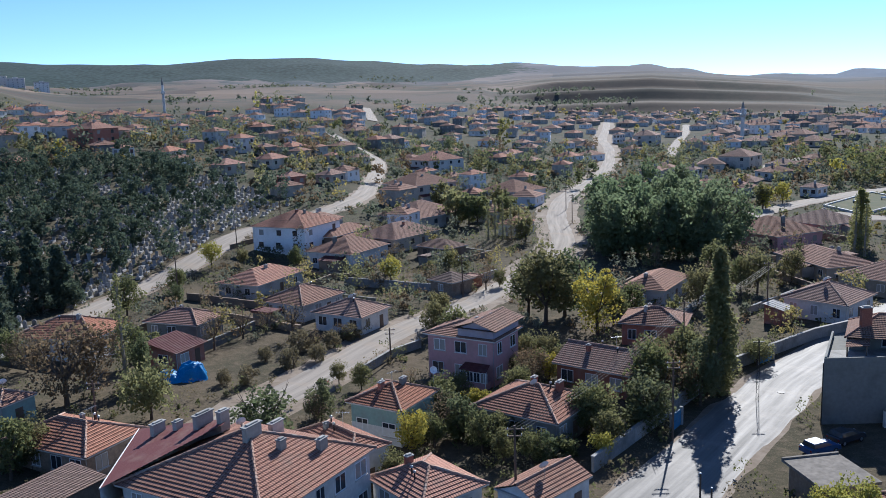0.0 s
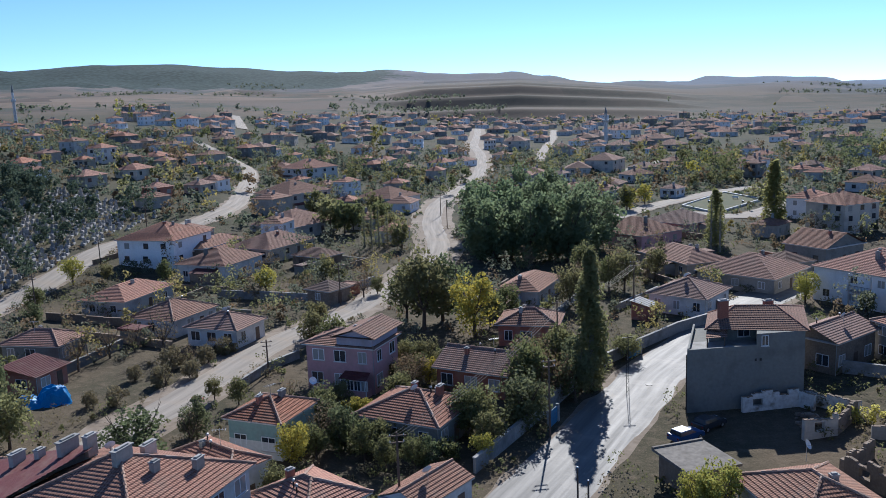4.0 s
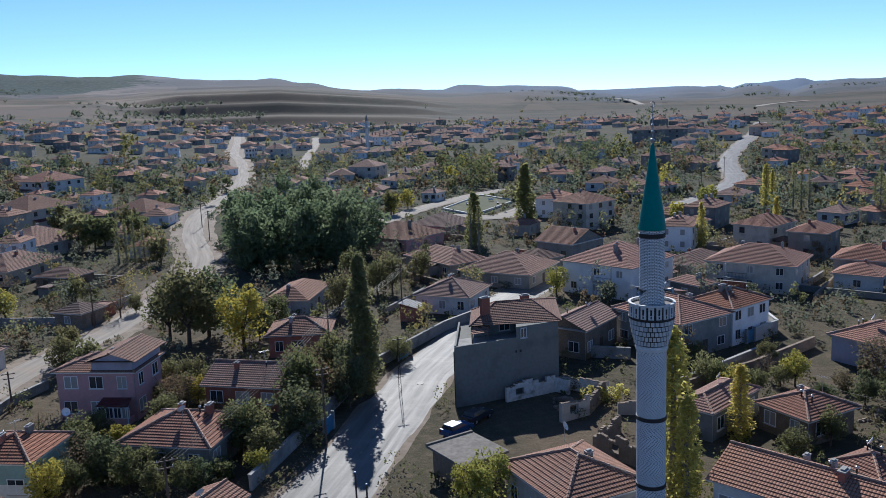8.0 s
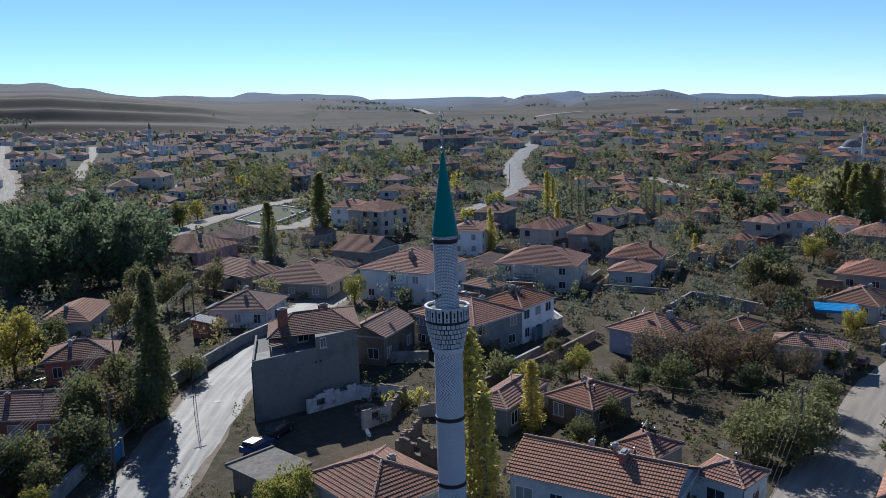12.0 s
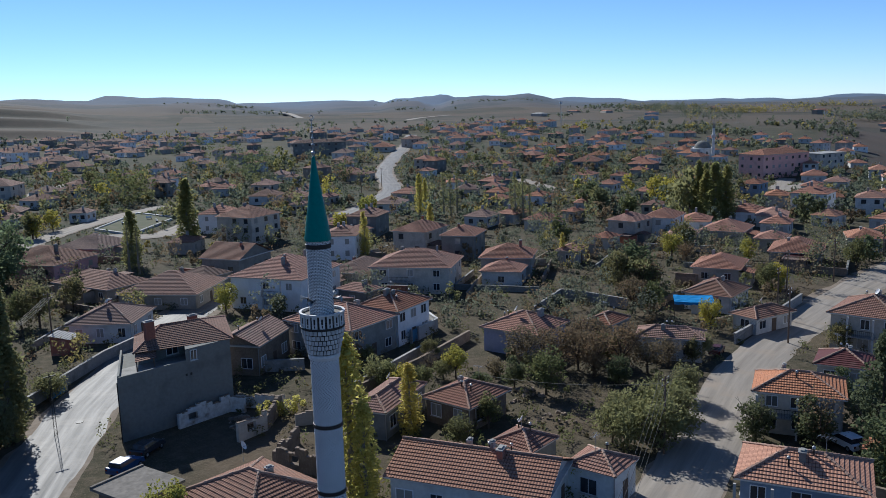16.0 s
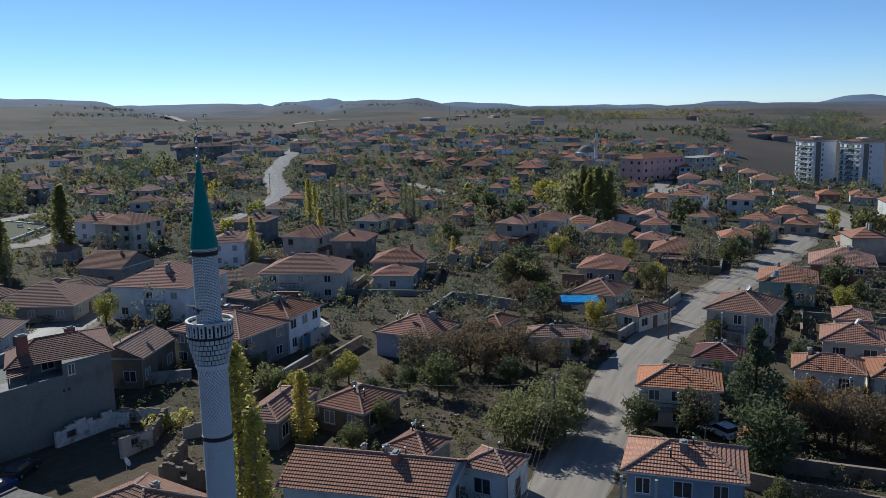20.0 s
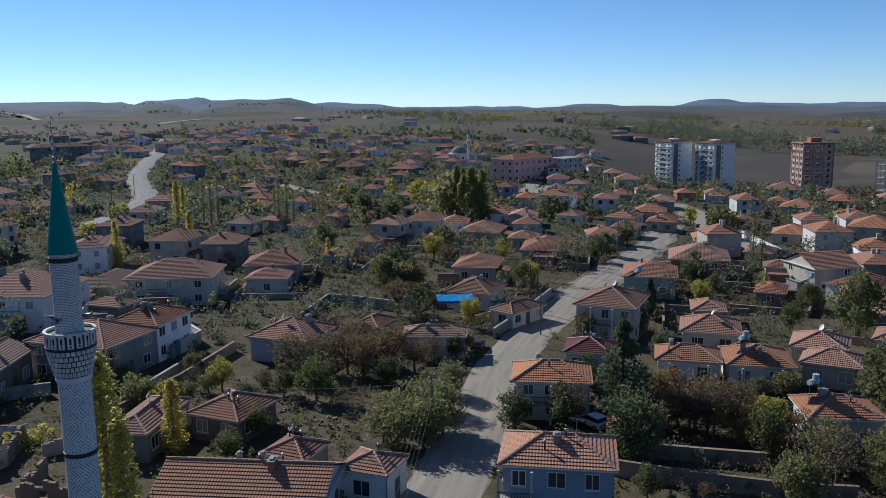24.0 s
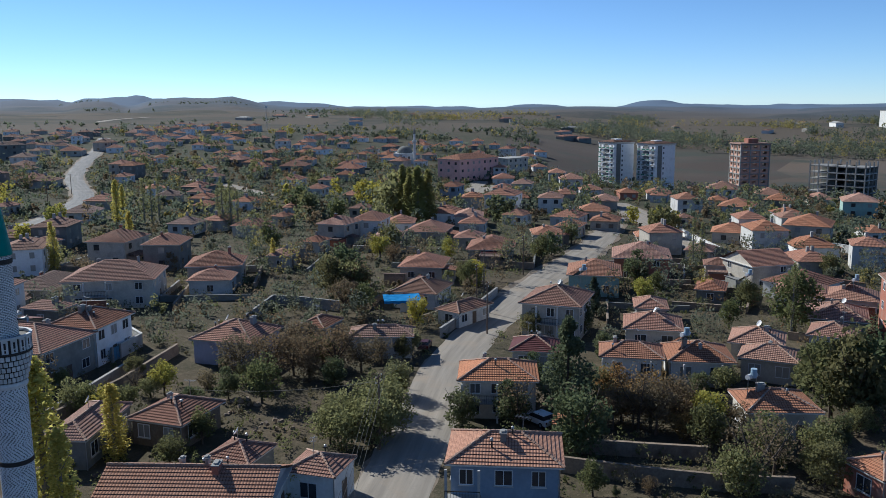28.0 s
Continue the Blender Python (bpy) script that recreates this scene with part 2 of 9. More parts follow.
LEAF_FAR_GOLD = leaf_mat("haze_dulled_gold_leaves", (0.34, 0.28, 0.095), (0.25, 0.225, 0.09), (0.26, 0.22, 0.09), 0.55)
BUSH = leaf_mat("dry_scrub_leaves", (0.21, 0.175, 0.1), (0.16, 0.145, 0.085), (0.24, 0.195, 0.12), 0.4)


# ---- mesh helpers ----
class Geo:
    """Collects corners, faces and flat uv for one mesh."""

    def __init__(self):
        self.v, self.f, self.uv = [], [], []

    def quad(self, *pts, uv=None):
        n = len(self.v)
        self.v += [tuple(p) for p in pts]
        self.f.append(tuple(range(n, n + len(pts))))
        self.uv += uv if uv else [(p[0], p[1]) for p in pts]
        return self

    def box(self, x0, y0, z0, x1, y1, z1, taper=0.0):
        a = [(x0, y0, z0), (x1, y0, z0), (x1, y1, z0), (x0, y1, z0)]
        b = [(x0 + taper, y0 + taper, z1), (x1 - taper, y0 + taper, z1), (x1 - taper, y1 - taper, z1), (x0 + taper, y1 - taper, z1)]
        self.quad(*a[::-1])
        self.quad(*b)
        for i in range(4):
            j = (i + 1) % 4
            self.quad(a[i], a[j], b[j], b[i])
        return self

    def tube(self, p, q, r0, r1=None, sides=6, cap=True):
        """A tapered round bar from p to q."""
        p, q = Vector(p), Vector(q)
        r1 = r0 if r1 is None else r1
        way = (q - p).normalized()
        side = way.orthogonal().normalized()
        up = way.cross(side)
        ring = [side * math.cos(i * math.tau / sides) + up * math.sin(i * math.tau / sides) for i in range(sides)]
        for i in range(sides):
            j = (i + 1) % sides
            self.quad(p + ring[i] * r0, p + ring[j] * r0, q + ring[j] * r1, q + ring[i] * r1)
        if cap:
            self.quad(*[q + u * r1 for u in ring])
        return self

    def lathe(self, profile, sides=24):
        """Turns (radius, height) pairs about z; uv runs round and up in metres."""
        for (r0, z0), (r1, z1) in zip(profile, profile[1:]):
            for i in range(sides):
                a, b = i * math.tau / sides, (i + 1) * math.tau / sides
                ca, sa, cb, sb = math.cos(a), math.sin(a), math.cos(b), math.sin(b)
                rm = max(r0, r1)
                uv = [(a * rm, z0), (b * rm, z0), (b * rm, z1), (a * rm, z1)]
                self.quad((r0 * ca, r0 * sa, z0), (r0 * cb, r0 * sb, z0), (r1 * cb, r1 * sb, z1), (r1 * ca, r1 * sa, z1), uv=uv)
        return self

    def mesh(self, name, material):
        me = bpy.data.meshes.new(name)
        me.from_pydata(self.v, [], self.f)
        layer = me.uv_layers.new(name="uv")
        layer.data.foreach_set("uv", np.array(self.uv, dtype=np.float32).ravel())
        me.materials.append(material)
        return me


def part(name, geo, material, parent, label="", at=None):
    """One mesh object under a thing or a part. geo: a Geo or a mesh made before."""
    me = geo if isinstance(geo, bpy.types.Mesh) else geo.mesh(name, material)
    ob = new(name, me)
    ob.parent = parent
    if at is not None:
        ob.matrix_basis = at
    if label:
        ob["label"] = label
    return ob


def thing(name, at, label, category, group="", kind=""):
    ob = new(name)
    ob.matrix_basis = at
    return tagged(ob, label, category, group, kind)


def solid(name, geo, material, label="", category="", group="", kind="", at=None):
    ob = new(name, geo.mesh(name, material))
    if at is not None:
        ob.matrix_basis = at
    return tagged(ob, label, category, group, kind)


# ---- the lie of the land ----
LAND_D = (0, 72, 180, 360, 575, 840, 1320, 2280, 3240)
LAND = (
    (-35, 0.0, 1.2, 3.6, 26.4, 40.8, 91.2, 100.8, 126.0, 150.0),
    (-22, 0.0, 0.0, 1.2, 26.4, 32.4, 39.6, 60.0, 102.0, 132.0),
    (-10, 0.0, 0.0, 0.0, 16.8, 28.8, 38.4, 57.6, 96.0, 126.0),
    (0, 0.0, 0.0, 0.0, 3.6, 13.2, 24.0, 50.4, 84.0, 120.0),
    (14, 0.0, 0.0, 0.0, 1.2, 7.2, 13.2, 30.0, 90.0, 102.0),
    (27, 0.0, 0.0, 0.0, 1.2, 6.0, 10.8, 16.8, 60.0, 72.0),
    (40, 0.0, 0.0, 0.0, 1.2, 7.2, 10.8, 14.4, 30.0, 48.0),
    (55, 0.0, 0.0, 0.0, 1.2, 8.4, 10.8, 14.4, 21.6, 31.2),
    (70, 0.0, 0.0, 0.0, -1.2, 1.2, 4.8, 9.6, 16.8, 24.0),
    (82, 0.0, 0.0, -1.2, -4.8, -19.2, -16.8, -4.8, 7.2, 16.8),
    (100, 0.0, 0.0, -1.2, -7.2, -21.6, -19.2, -7.2, 6.0, 14.4),
)
MID = ((43, 48), (44, 48), (45.8, 48), (46.5, 33), (47.2, 26), (48.5, 41), (49.5, 46), (50.5, 48), (51.8, 46), (53.5, 50), (54.4, 40), (55.6, 28), (60, 25), (66, 21), (72, 17), (80, 15), (96, 15))
TERRACES = ((880, 9), (1000, 13), (1030, 28), (1230, 28.5), (1262, 46), (1480, 48), (1514, 65), (1800, 71.5), (1820, 76), (2500, 100))     # distance and height of each break of slope
CREST = ((-27.1, 256), (-24.1, 242), (-18.5, 231), (-13.9, 253), (-9.2, 252), (-5.1, 232), (-0.6, 209), (2.8, 193), (4.9, 200), (8.4, 175), (11.4, 157), (13.2, 157), (15.7, 127), (18.8, 94), (22.1, 103), (25, 89), (25.9, 109), (28.8, 86), (33.3, 77), (34, 58), (37.5, 56), (41.7, 60), (43.8, 66), (47, 80), (47.7, 88), (48.6, 68), (53.8, 64), (55.2, 47), (59.6, 39), (61.2, 29), (64.2, 22), (71.1, 18), (73.7, 27), (77.9, 10), (81.5, 35), (86.4, 20), (91.4, 25), (95, 23))


def ease(u):
    return u * u * (3 - 2 * u)


def table(az, rows):
    """The two rows of a table round the compass that az lies between, and the share of the second."""
    keys = [r[0] for r in rows]
    if az < keys[0] or az >= keys[-1]:
        a = az if az >= keys[-1] else az + 360
        return rows[-1], rows[0], ease((a - keys[-1]) / (keys[0] + 360 - keys[-1]))
    for r, s in zip(rows, rows[1:]):
        if r[0] <= az < s[0]:
            return r, s, ease((az - r[0]) / (s[0] - r[0]))


def crest(az):
    r, s, u = table(az, CREST)
    return r[1] + (s[1] - r[1]) * u


def ground(x, y):
    """Height of the land."""
    d = math.hypot(x, y)
    az = math.degrees(math.atan2(x, y))
    r, s, u = table(az, LAND)
    for i in range(len(LAND_D) - 1):
        if d < LAND_D[i + 1] or i == len(LAND_D) - 2:
            f = min(1.0, (d - LAND_D[i]) / (LAND_D[i + 1] - LAND_D[i]))
            low = r[i + 1] + (r[i + 2] - r[i + 1]) * f
            high = s[i + 1] + (s[i + 2] - s[i + 1]) * f
            break
    z = low + (high - low) * u
    if 900 < d < 2500 and 3 < az < 28:
        # old stepped workings on the hillside: flat ledges and steep banks
        share = ease(min(1, (d - 900) / 150)) * ease(min(1, (2500 - d) / 300)) * ease(min(1, (az - 3) / 5)) * ease(min(1, (28 - az) / 6))
        for (d0, z0), (d1, z1) in zip(TERRACES, TERRACES[1:]):
            if d0 <= d < d1:
                z += (9 + (z0 - 9 + (z1 - z0) * (d - d0) / (d1 - d0)) * (1 - 0.045 * max(0, az - 14)) - z) * share
                break
    if d > 1500:
        top = crest(az)
        near = z + (top - z) * ease(min(1, max(0, (d - 2300) / 1600))) if d < 3900 else top - (d - 3900) * 0.05
        if az > 43:
            # a line of low hills, a valley behind it and mountains beyond
            r, s, u = table(az, MID)
            low = r[1] + (s[1] - r[1]) * u
            high = 36 + (top - 36) * 1.154
            if d < 2700:
                back = z + (low - z) * ease(max(0, (d - 1700) / 1000))
            elif d < 3300:
                back = low - (low + 6) * ease((d - 2700) / 600)
            elif d < 4500:
                back = -6 + (high + 6) * ease((d - 3300) / 1200)
            else:
                back = high - (d - 4500) * 0.1
            near += (back - near) * ease(min(1, (az - 43) / 1.6))
        z = near
    return z


def on_land(x, y, h=0.0, yaw=0.0):
    return pose(x, y, ground(x, y) + h, 0, 0, yaw)

# ---- the land, roads ----
def land_mat():
    """Dry ground; cover: 0 bare earth and stubble, 1 pine forest on the hills; heath: share of dark dry scrub; weeds:
    share of rank growth between the houses; far: share of blue distance haze put into the colour.
    """
    m, nt, p = node_mat("dry_autumn_ground")
    c = coord_of(nt)
    big, mid, fine = noise_of(nt, c, 0.004, 4), noise_of(nt, c, 0.05, 5, 0.6), noise_of(nt, c, 0.7, 6, 0.65)
    col = mix(nt, ramp(nt, mid, 0.3, 0.56), (0.108, 0.082, 0.055), (0.06, 0.055, 0.034))
    col = mix(nt, ramp(nt, fine, 0.45, 0.8), col, (0.14, 0.11, 0.077))
    litter = noise_of(nt, c, 5.5, 3, 0.7)
    col = mix(nt, ramp(nt, litter, 0.56, 0.72), col, (0.16, 0.127, 0.09))
    col = mix(nt, ramp(nt, litter, 0.44, 0.3), col, (0.05, 0.045, 0.032))
    vor = add(nt, "TexVoronoi", Scale=0.0045)
    nt.links.new(c, vor.inputs["Vector"])
    sep = nt.nodes.new("ShaderNodeSeparateColor")
    nt.links.new(vor.outputs["Color"], sep.inputs[0])
    fields = mix(nt, sep.outputs[0], (0.1, 0.078, 0.06), (0.2, 0.155, 0.118))
    fields = mix(nt, ramp(nt, sep.outputs[1], 0.55, 0.6), fields, (0.075, 0.06, 0.05))
    fields = mix(nt, ramp(nt, big, 0.45, 0.75), fields, (0.115, 0.098, 0.082))

    def attr(name):
        n = nt.nodes.new("ShaderNodeAttribute")
        n.attribute_name = name
        return n.outputs["Fac"]

    scrub = noise_of(nt, c, 0.006, 6, 0.7)
    fields = mix(nt, ramp(nt, scrub, 0.5, 0.62), fields, (0.062, 0.068, 0.055))
    dull = mix(nt, ramp(nt, noise_of(nt, c, 0.012, 6, 0.7), 0.35, 0.65), (0.045, 0.05, 0.04), (0.095, 0.08, 0.062))
    stub = mix(nt, ramp(nt, sep.outputs[2], 0.55, 0.62), dull, (0.1, 0.083, 0.064))
    fields = mix(nt, attr("heath"), fields, stub)
    col = mix(nt, attr("weeds"), col, mix(nt, ramp(nt, mid, 0.35, 0.6), (0.078, 0.072, 0.048), (0.046, 0.052, 0.033)))
    col = mix(nt, attr("field"), col, fields)
    # blue of the distance haze, painted into the land's colour
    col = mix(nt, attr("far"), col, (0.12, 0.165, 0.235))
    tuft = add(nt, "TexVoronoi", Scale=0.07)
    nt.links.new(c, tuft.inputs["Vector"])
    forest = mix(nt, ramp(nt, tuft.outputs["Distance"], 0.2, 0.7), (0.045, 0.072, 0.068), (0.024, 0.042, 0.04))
    cov = nt.nodes.new("ShaderNodeMath")
    cov.operation = "MULTIPLY_ADD"
    cov.inputs[1].default_value, cov.inputs[2].default_value = 1.0, -0.25
    nt.links.new(attr("cover"), cov.inputs[0])
    edge = add(nt, "Math")
    edge.operation = "ADD"
    nt.links.new(cov.outputs[0], edge.inputs[0])
    nt.links.new(noise_of(nt, c, 0.01, 5, 0.7), edge.inputs[1])
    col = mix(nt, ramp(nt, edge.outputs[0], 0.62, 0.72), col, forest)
    nt.links.new(col, p.inputs["Base Color"])
    p.inputs["Roughness"].default_value = 1.0
    p.inputs["Specular IOR Level"].default_value = 0.1
    bump(nt, p, fine, 0.8, 0.25)
    return m


LAND_MAT = land_mat()


def make_land():
    """One sheet of land out to the horizon: rings round the camera's place, finest within its view."""
    rings = [0.0] + [6 * 1.0225 ** i for i in range(224)]
    while rings[-1] < 950:
        rings.append(rings[-1] * 1.011)
    while rings[-1] < 1900:
        rings.append(rings[-1] * 1.006)
    while rings[-1] < 2600:
        rings.append(rings[-1] * 1.012)
    while rings[-1] < 4900:
        rings.append(rings[-1] * 1.03)
    turns = [-36 + 0.5 * i for i in range(281)] + [105 + 3 * i for i in range(73)]
    steps = len(turns)
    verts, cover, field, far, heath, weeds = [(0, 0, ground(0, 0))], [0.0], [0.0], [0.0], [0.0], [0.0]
    for r in rings[1:]:
        for k in range(steps):
            a = radians(turns[k])
            x, y = r * math.sin(a), r * math.cos(a)
            z = ground(x, y)
            if r > 900:
                z += (noise.noise((x * 0.004, y * 0.004, 0)) * 7 + noise.noise((x * 0.0012, y * 0.0012, 5)) * 14) * min(1, (r - 900) / 900) * (0.3 if r > 3300 else 0.2 if 3 < turns[k] < 28 and r < 2500 else 1)
            if 1300 < r < 3700 and not (2 < turns[k] < 30 and r < 2700):
                z += (26 if turns[k] < 43 else 11) * (abs(noise.noise((x * 0.0022, y * 0.0022, 9))) + 0.5 * abs(noise.noise((x * 0.006, y * 0.006, 3))) - 0.25) * min(1, (r - 1300) / 700) * min(1, (3700 - r) / 500)
            if r > 3700 and turns[k] > 43:
                z += 22 * (abs(noise.noise((x * 0.0028, y * 0.0028, 1))) - 0.2) + 9 * noise.noise((x * 0.009, y * 0.009, 2))
            verts.append((x, y, z))
            az = (math.degrees(a) + 180) % 360 - 180
            cover.append(min(1, max(0, (r - 2350) / 450)) * min(1, max(0, (9 - az) / 8)) if az < 9 else 0.0)
            field.append(min(1, max(0, (r - 800) / 200)) if az < 72 else min(1, max(0, (r - 400) / 80)))
            weeds.append(min(0.75, max(0, (r - 150) / 200)))
            heath.append(min(1, max(0, (az - 3) / 14)) * min(1, max(0, (r - 850) / 200)))
            # share of painted haze, growing with distance
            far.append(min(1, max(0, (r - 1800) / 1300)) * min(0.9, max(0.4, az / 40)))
    faces = [(0, 1 + (k + 1) % steps, 1 + k) for k in range(steps)]
    for i in range(len(rings) - 2):
        a, b = 1 + i * steps, 1 + (i + 1) * steps
        for k in range(steps):
            j = (k + 1) % steps
            faces.append((a + k, a + j, b + j, b + k))
    me = bpy.data.meshes.new("ground")
    me.from_pydata(verts, [], faces)
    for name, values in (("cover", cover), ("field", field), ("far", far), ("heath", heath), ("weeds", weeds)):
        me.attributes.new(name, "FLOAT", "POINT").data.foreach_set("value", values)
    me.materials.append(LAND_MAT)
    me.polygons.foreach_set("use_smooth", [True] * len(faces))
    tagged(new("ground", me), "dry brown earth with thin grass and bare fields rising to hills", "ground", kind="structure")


make_land()
TAKEN = []     # round plots that are built on: x, y, radius


ROAD_CELLS = set()     # 4 m squares that a road lies on


def before_road(x, y):
    """Whether a road runs close behind a place in the camera's view; growth there is thinned to fit that view."""
    d = math.hypot(x, y)
    return any((int(x * (1 + k / d) // 4), int(y * (1 + k / d) // 4)) in ROAD_CELLS for k in (4, 8, 12, 16))


def is_free(x, y, r):
    return all((x - a) ** 2 + (y - b) ** 2 > (r + c) ** 2 for a, b, c in TAKEN)


def road_mat(name, a, b, worn, rough, spec):
    """A road: u runs across and v along it, in metres; wheel tracks and patches drawn out along the way."""
    m, nt, p = node_mat(name)
    uv = coord_of(nt, "UV")
    mp = nt.nodes.new("ShaderNodeMapping")
    mp.inputs["Scale"].default_value = (1.1, 0.05, 1)
    nt.links.new(uv, mp.inputs[0])
    streak = noise_of(nt, mp.outputs[0], 1.0, 4, 0.6)
    patch, grain = noise_of(nt, uv, 0.16, 4, 0.6), noise_of(nt, uv, 2.2, 5, 0.65)
    col = mix(nt, ramp(nt, streak, 0.35, 0.65), a, b)
    col = mix(nt, ramp(nt, patch, 0.52, 0.7), col, worn)
    col = mix(nt, ramp(nt, grain, 0.55, 0.85), col, b)
    nt.links.new(col, p.inputs["Base Color"])
    r = add(nt, "MapRange", **{"From Min": 0.3, "From Max": 0.7, "To Min": rough - 0.04, "To Max": rough + 0.08})
    nt.links.new(streak, r.inputs[0])
    nt.links.new(r.outputs[0], p.inputs["Roughness"])
    p.inputs["Specular IOR Level"].default_value = spec
    bump(nt, p, grain, 0.7, 0.03)
    return m


ROAD = road_mat("pale_worn_road", (0.32, 0.285, 0.24), (0.22, 0.195, 0.165), (0.3, 0.25, 0.195), 0.9, 0.15)
ASPHALT = road_mat("worn_asphalt", (0.19, 0.177, 0.16), (0.12, 0.113, 0.103), (0.225, 0.206, 0.18), 0.62, 0.17)
VERGE = surface("gravel_verge", (0.22, 0.175, 0.13), (0.16, 0.125, 0.09), 0.95, 1.6, 0.3, 0.05, (0.27, 0.225, 0.175), spread=0.05)


def smooth_line(pts, step):
    """Points along a soft curve through the given ones."""
    out = []
    n = len(pts)
    for i in range(n - 1):
        p0, p1, p2, p3 = (Vector(pts[max(0, min(n - 1, i + k))]) for k in (-1, 0, 1, 2))
        m = max(2, int((p2 - p1).length / step))
        for k in range(m):
            u = k / m
            out.append(0.5 * ((2 * p1) + (p2 - p0) * u + (2 * p0 - 5 * p1 + 4 * p2 - p3) * u * u + (3 * p1 - 3 * p2 + p3 - p0) * u ** 3))
    out.append(Vector(pts[-1]))
    return out


def road(name, label, pts, width, material, lift=0.12, verge=0.0, kind_name="road"):
    """A road laid on the land, with an uneven edge and a gravel verge."""
    line = smooth_line(pts, 4.0)
    rnd = random.Random(len(pts) * 7 + int(width * 10))

    def strip(half, h, wob):
        g = Geo()
        last = None
        v0 = v1 = 0.0
        for i, p in enumerate(line):
            q = line[min(i + 1, len(line) - 1)] - line[max(i - 1, 0)]
            s = Vector((q.y, -q.x)).normalized()
            edge = []
            for k in (-1, -0.5, 0, 0.5, 1):
                e = p + s * (half * k + (rnd.uniform(-wob, wob) if abs(k) == 1 else 0))
                edge.append((e.x, e.y, ground(e.x, e.y) + h + (0.0006 * e.length if e.length > 150 else 0) - (0.1 if abs(k) == 1 else 0)))
            if last:
                v1 = v0 + math.dist(last[2][:2], edge[2][:2])
                for k in range(4):
                    u0, u1 = half * (k - 2) / 2, half * (k - 1) / 2
                    g.quad(last[k + 1], last[k], edge[k], edge[k + 1], uv=[(u1, v0), (u0, v0), (u0, v1), (u1, v1)])
                v0 = v1
            last = edge
        return g

    TAKEN.extend((p.x, p.y, width / 2) for p in line)
    if width > 5.5:
        ROAD_CELLS.update((int((p.x + i) // 4), int((p.y + j) // 4)) for p in line for i in (-3, 0, 3) for j in (-3, 0, 3))
    ob = solid(name, strip(width / 2, lift, 0.25), material, label, kind_name, kind="structure")
    if verge:
        solid("verge", strip(width / 2 + verge, lift - 0.06, 0.7), VERGE, "strip of bare gravel and earth along the road", "verge", kind="structure")
    return ob


# ---- houses ----
WINDOW_MESH = {}
ROOFS = []      # x, y, yaw, width, depth, eave and slope of the nearer tiled roofs
HOMES = []      # x, y, yaw, width, depth of every house


def window_meshes(w, h):
    key = (round(w, 1), round(h, 1))
    if key not in WINDOW_MESH:
        w, h = key
        fr = Geo()
        b = 0.07
        fr.box(-w / 2 - b, -0.05, -b, w / 2 + b, 0.06, 0)
        fr.box(-w / 2 - b, -0.05, h, w / 2 + b, 0.06, h + b)
        fr.box(-w / 2 - b, -0.05, 0, -w / 2, 0.06, h)
        fr.box(w / 2, -0.05, 0, w / 2 + b, 0.06, h)
        fr.box(-0.035, -0.045, 0, 0.035, 0.06, h)
        pn = Geo().box(-w / 2, -0.015, 0, w / 2, 0.03, h)
        sl = Geo().box(-w / 2 - 0.15, -0.16, -0.14, w / 2 + 0.15, 0.02, -0.075)
        WINDOW_MESH[key] = (fr.mesh("window", FRAME), pn.mesh("pane", PANE), sl.mesh("sill", TRIM))
    return WINDOW_MESH[key]


def window(parent, at, w, h, sill=True):
    fr, pn, sl = window_meshes(w, h)
    ob = part("window", fr, None, parent, at=at)
    part("pane", pn, None, ob, "dark reflecting glass")
    if sill:
        part("sill", sl, None, ob)
    return ob


DOOR = Geo().box(-0.5, -0.05, 0, 0.5, 0.05, 2.05).box(-0.42, -0.07, 1.1, 0.42, -0.045, 1.95).box(-0.42, -0.07, 0.15, 0.42, -0.045, 0.95).mesh("door", WOOD)


def tiled_plane(g, a, b, c, d, row=0.4, lift=0.06):
    """Courses of tiles on one slope: a to b along the eave, d above a and c above b; each course overlaps the one below."""
    a, b, c, d = Vector(a), Vector(b), Vector(c), Vector(d)
    along = (b - a).normalized()
    up = (c + d) / 2 - (a + b) / 2
    up -= along * up.dot(along)
    n = along.cross(up).normalized()
    rows = max(2, int(round(up.length / row)))
    hgt = up.length
    for i in range(rows):
        u, v = i / rows, (i + 1) / rows
        p, q = a.lerp(d, u) + n * lift, b.lerp(c, u) + n * lift
        r, s = b.lerp(c, v), a.lerp(d, v)
        pu = [((k - a).dot(along), h * hgt) for k, h in ((p, u), (q, u), (r, v), (s, v))]
        g.quad(p, q, r, s, uv=pu)
        g.quad(p - n * lift, q - n * lift, q, p, uv=[pu[0], pu[1], pu[1], pu[0]])


def beads(p, q):
    """Overlapping ridge tiles along a roof edge."""
    g = Geo()
    p, q = Vector(p) + Vector((0, 0, 0.04)), Vector(q) + Vector((0, 0, 0.04))
    n = max(2, int((q - p).length / 0.45))
    for i in range(n):
        g.tube(p.lerp(q, i / n), p.lerp(q, (i + 1.12) / n), 0.155, 0.115, 5)
    return g


def chimney(parent, x, y, z, size=0.55, h=1.4, material=None, long=0.0):
    long = long or size * (1 + (int(abs(x * 7 + y * 5)) % 3) * 0.55)
    g = Geo().box(-long / 2, -size / 2, -0.9, long / 2, size / 2, h)
    ch = part("chimney", g, material or CONCRETE, parent, at=pose(x, y, z))
    cap = Geo().box(-long * 0.58, -size * 0.62, h, long * 0.58, size * 0.62, h + 0.1)
    cap.box(-long * 0.35, -size * 0.3, h + 0.1, long * 0.35, size * 0.3, h + 0.22)
    part("cap", cap, CONCRETE, ch, "concrete cap")
    return ch


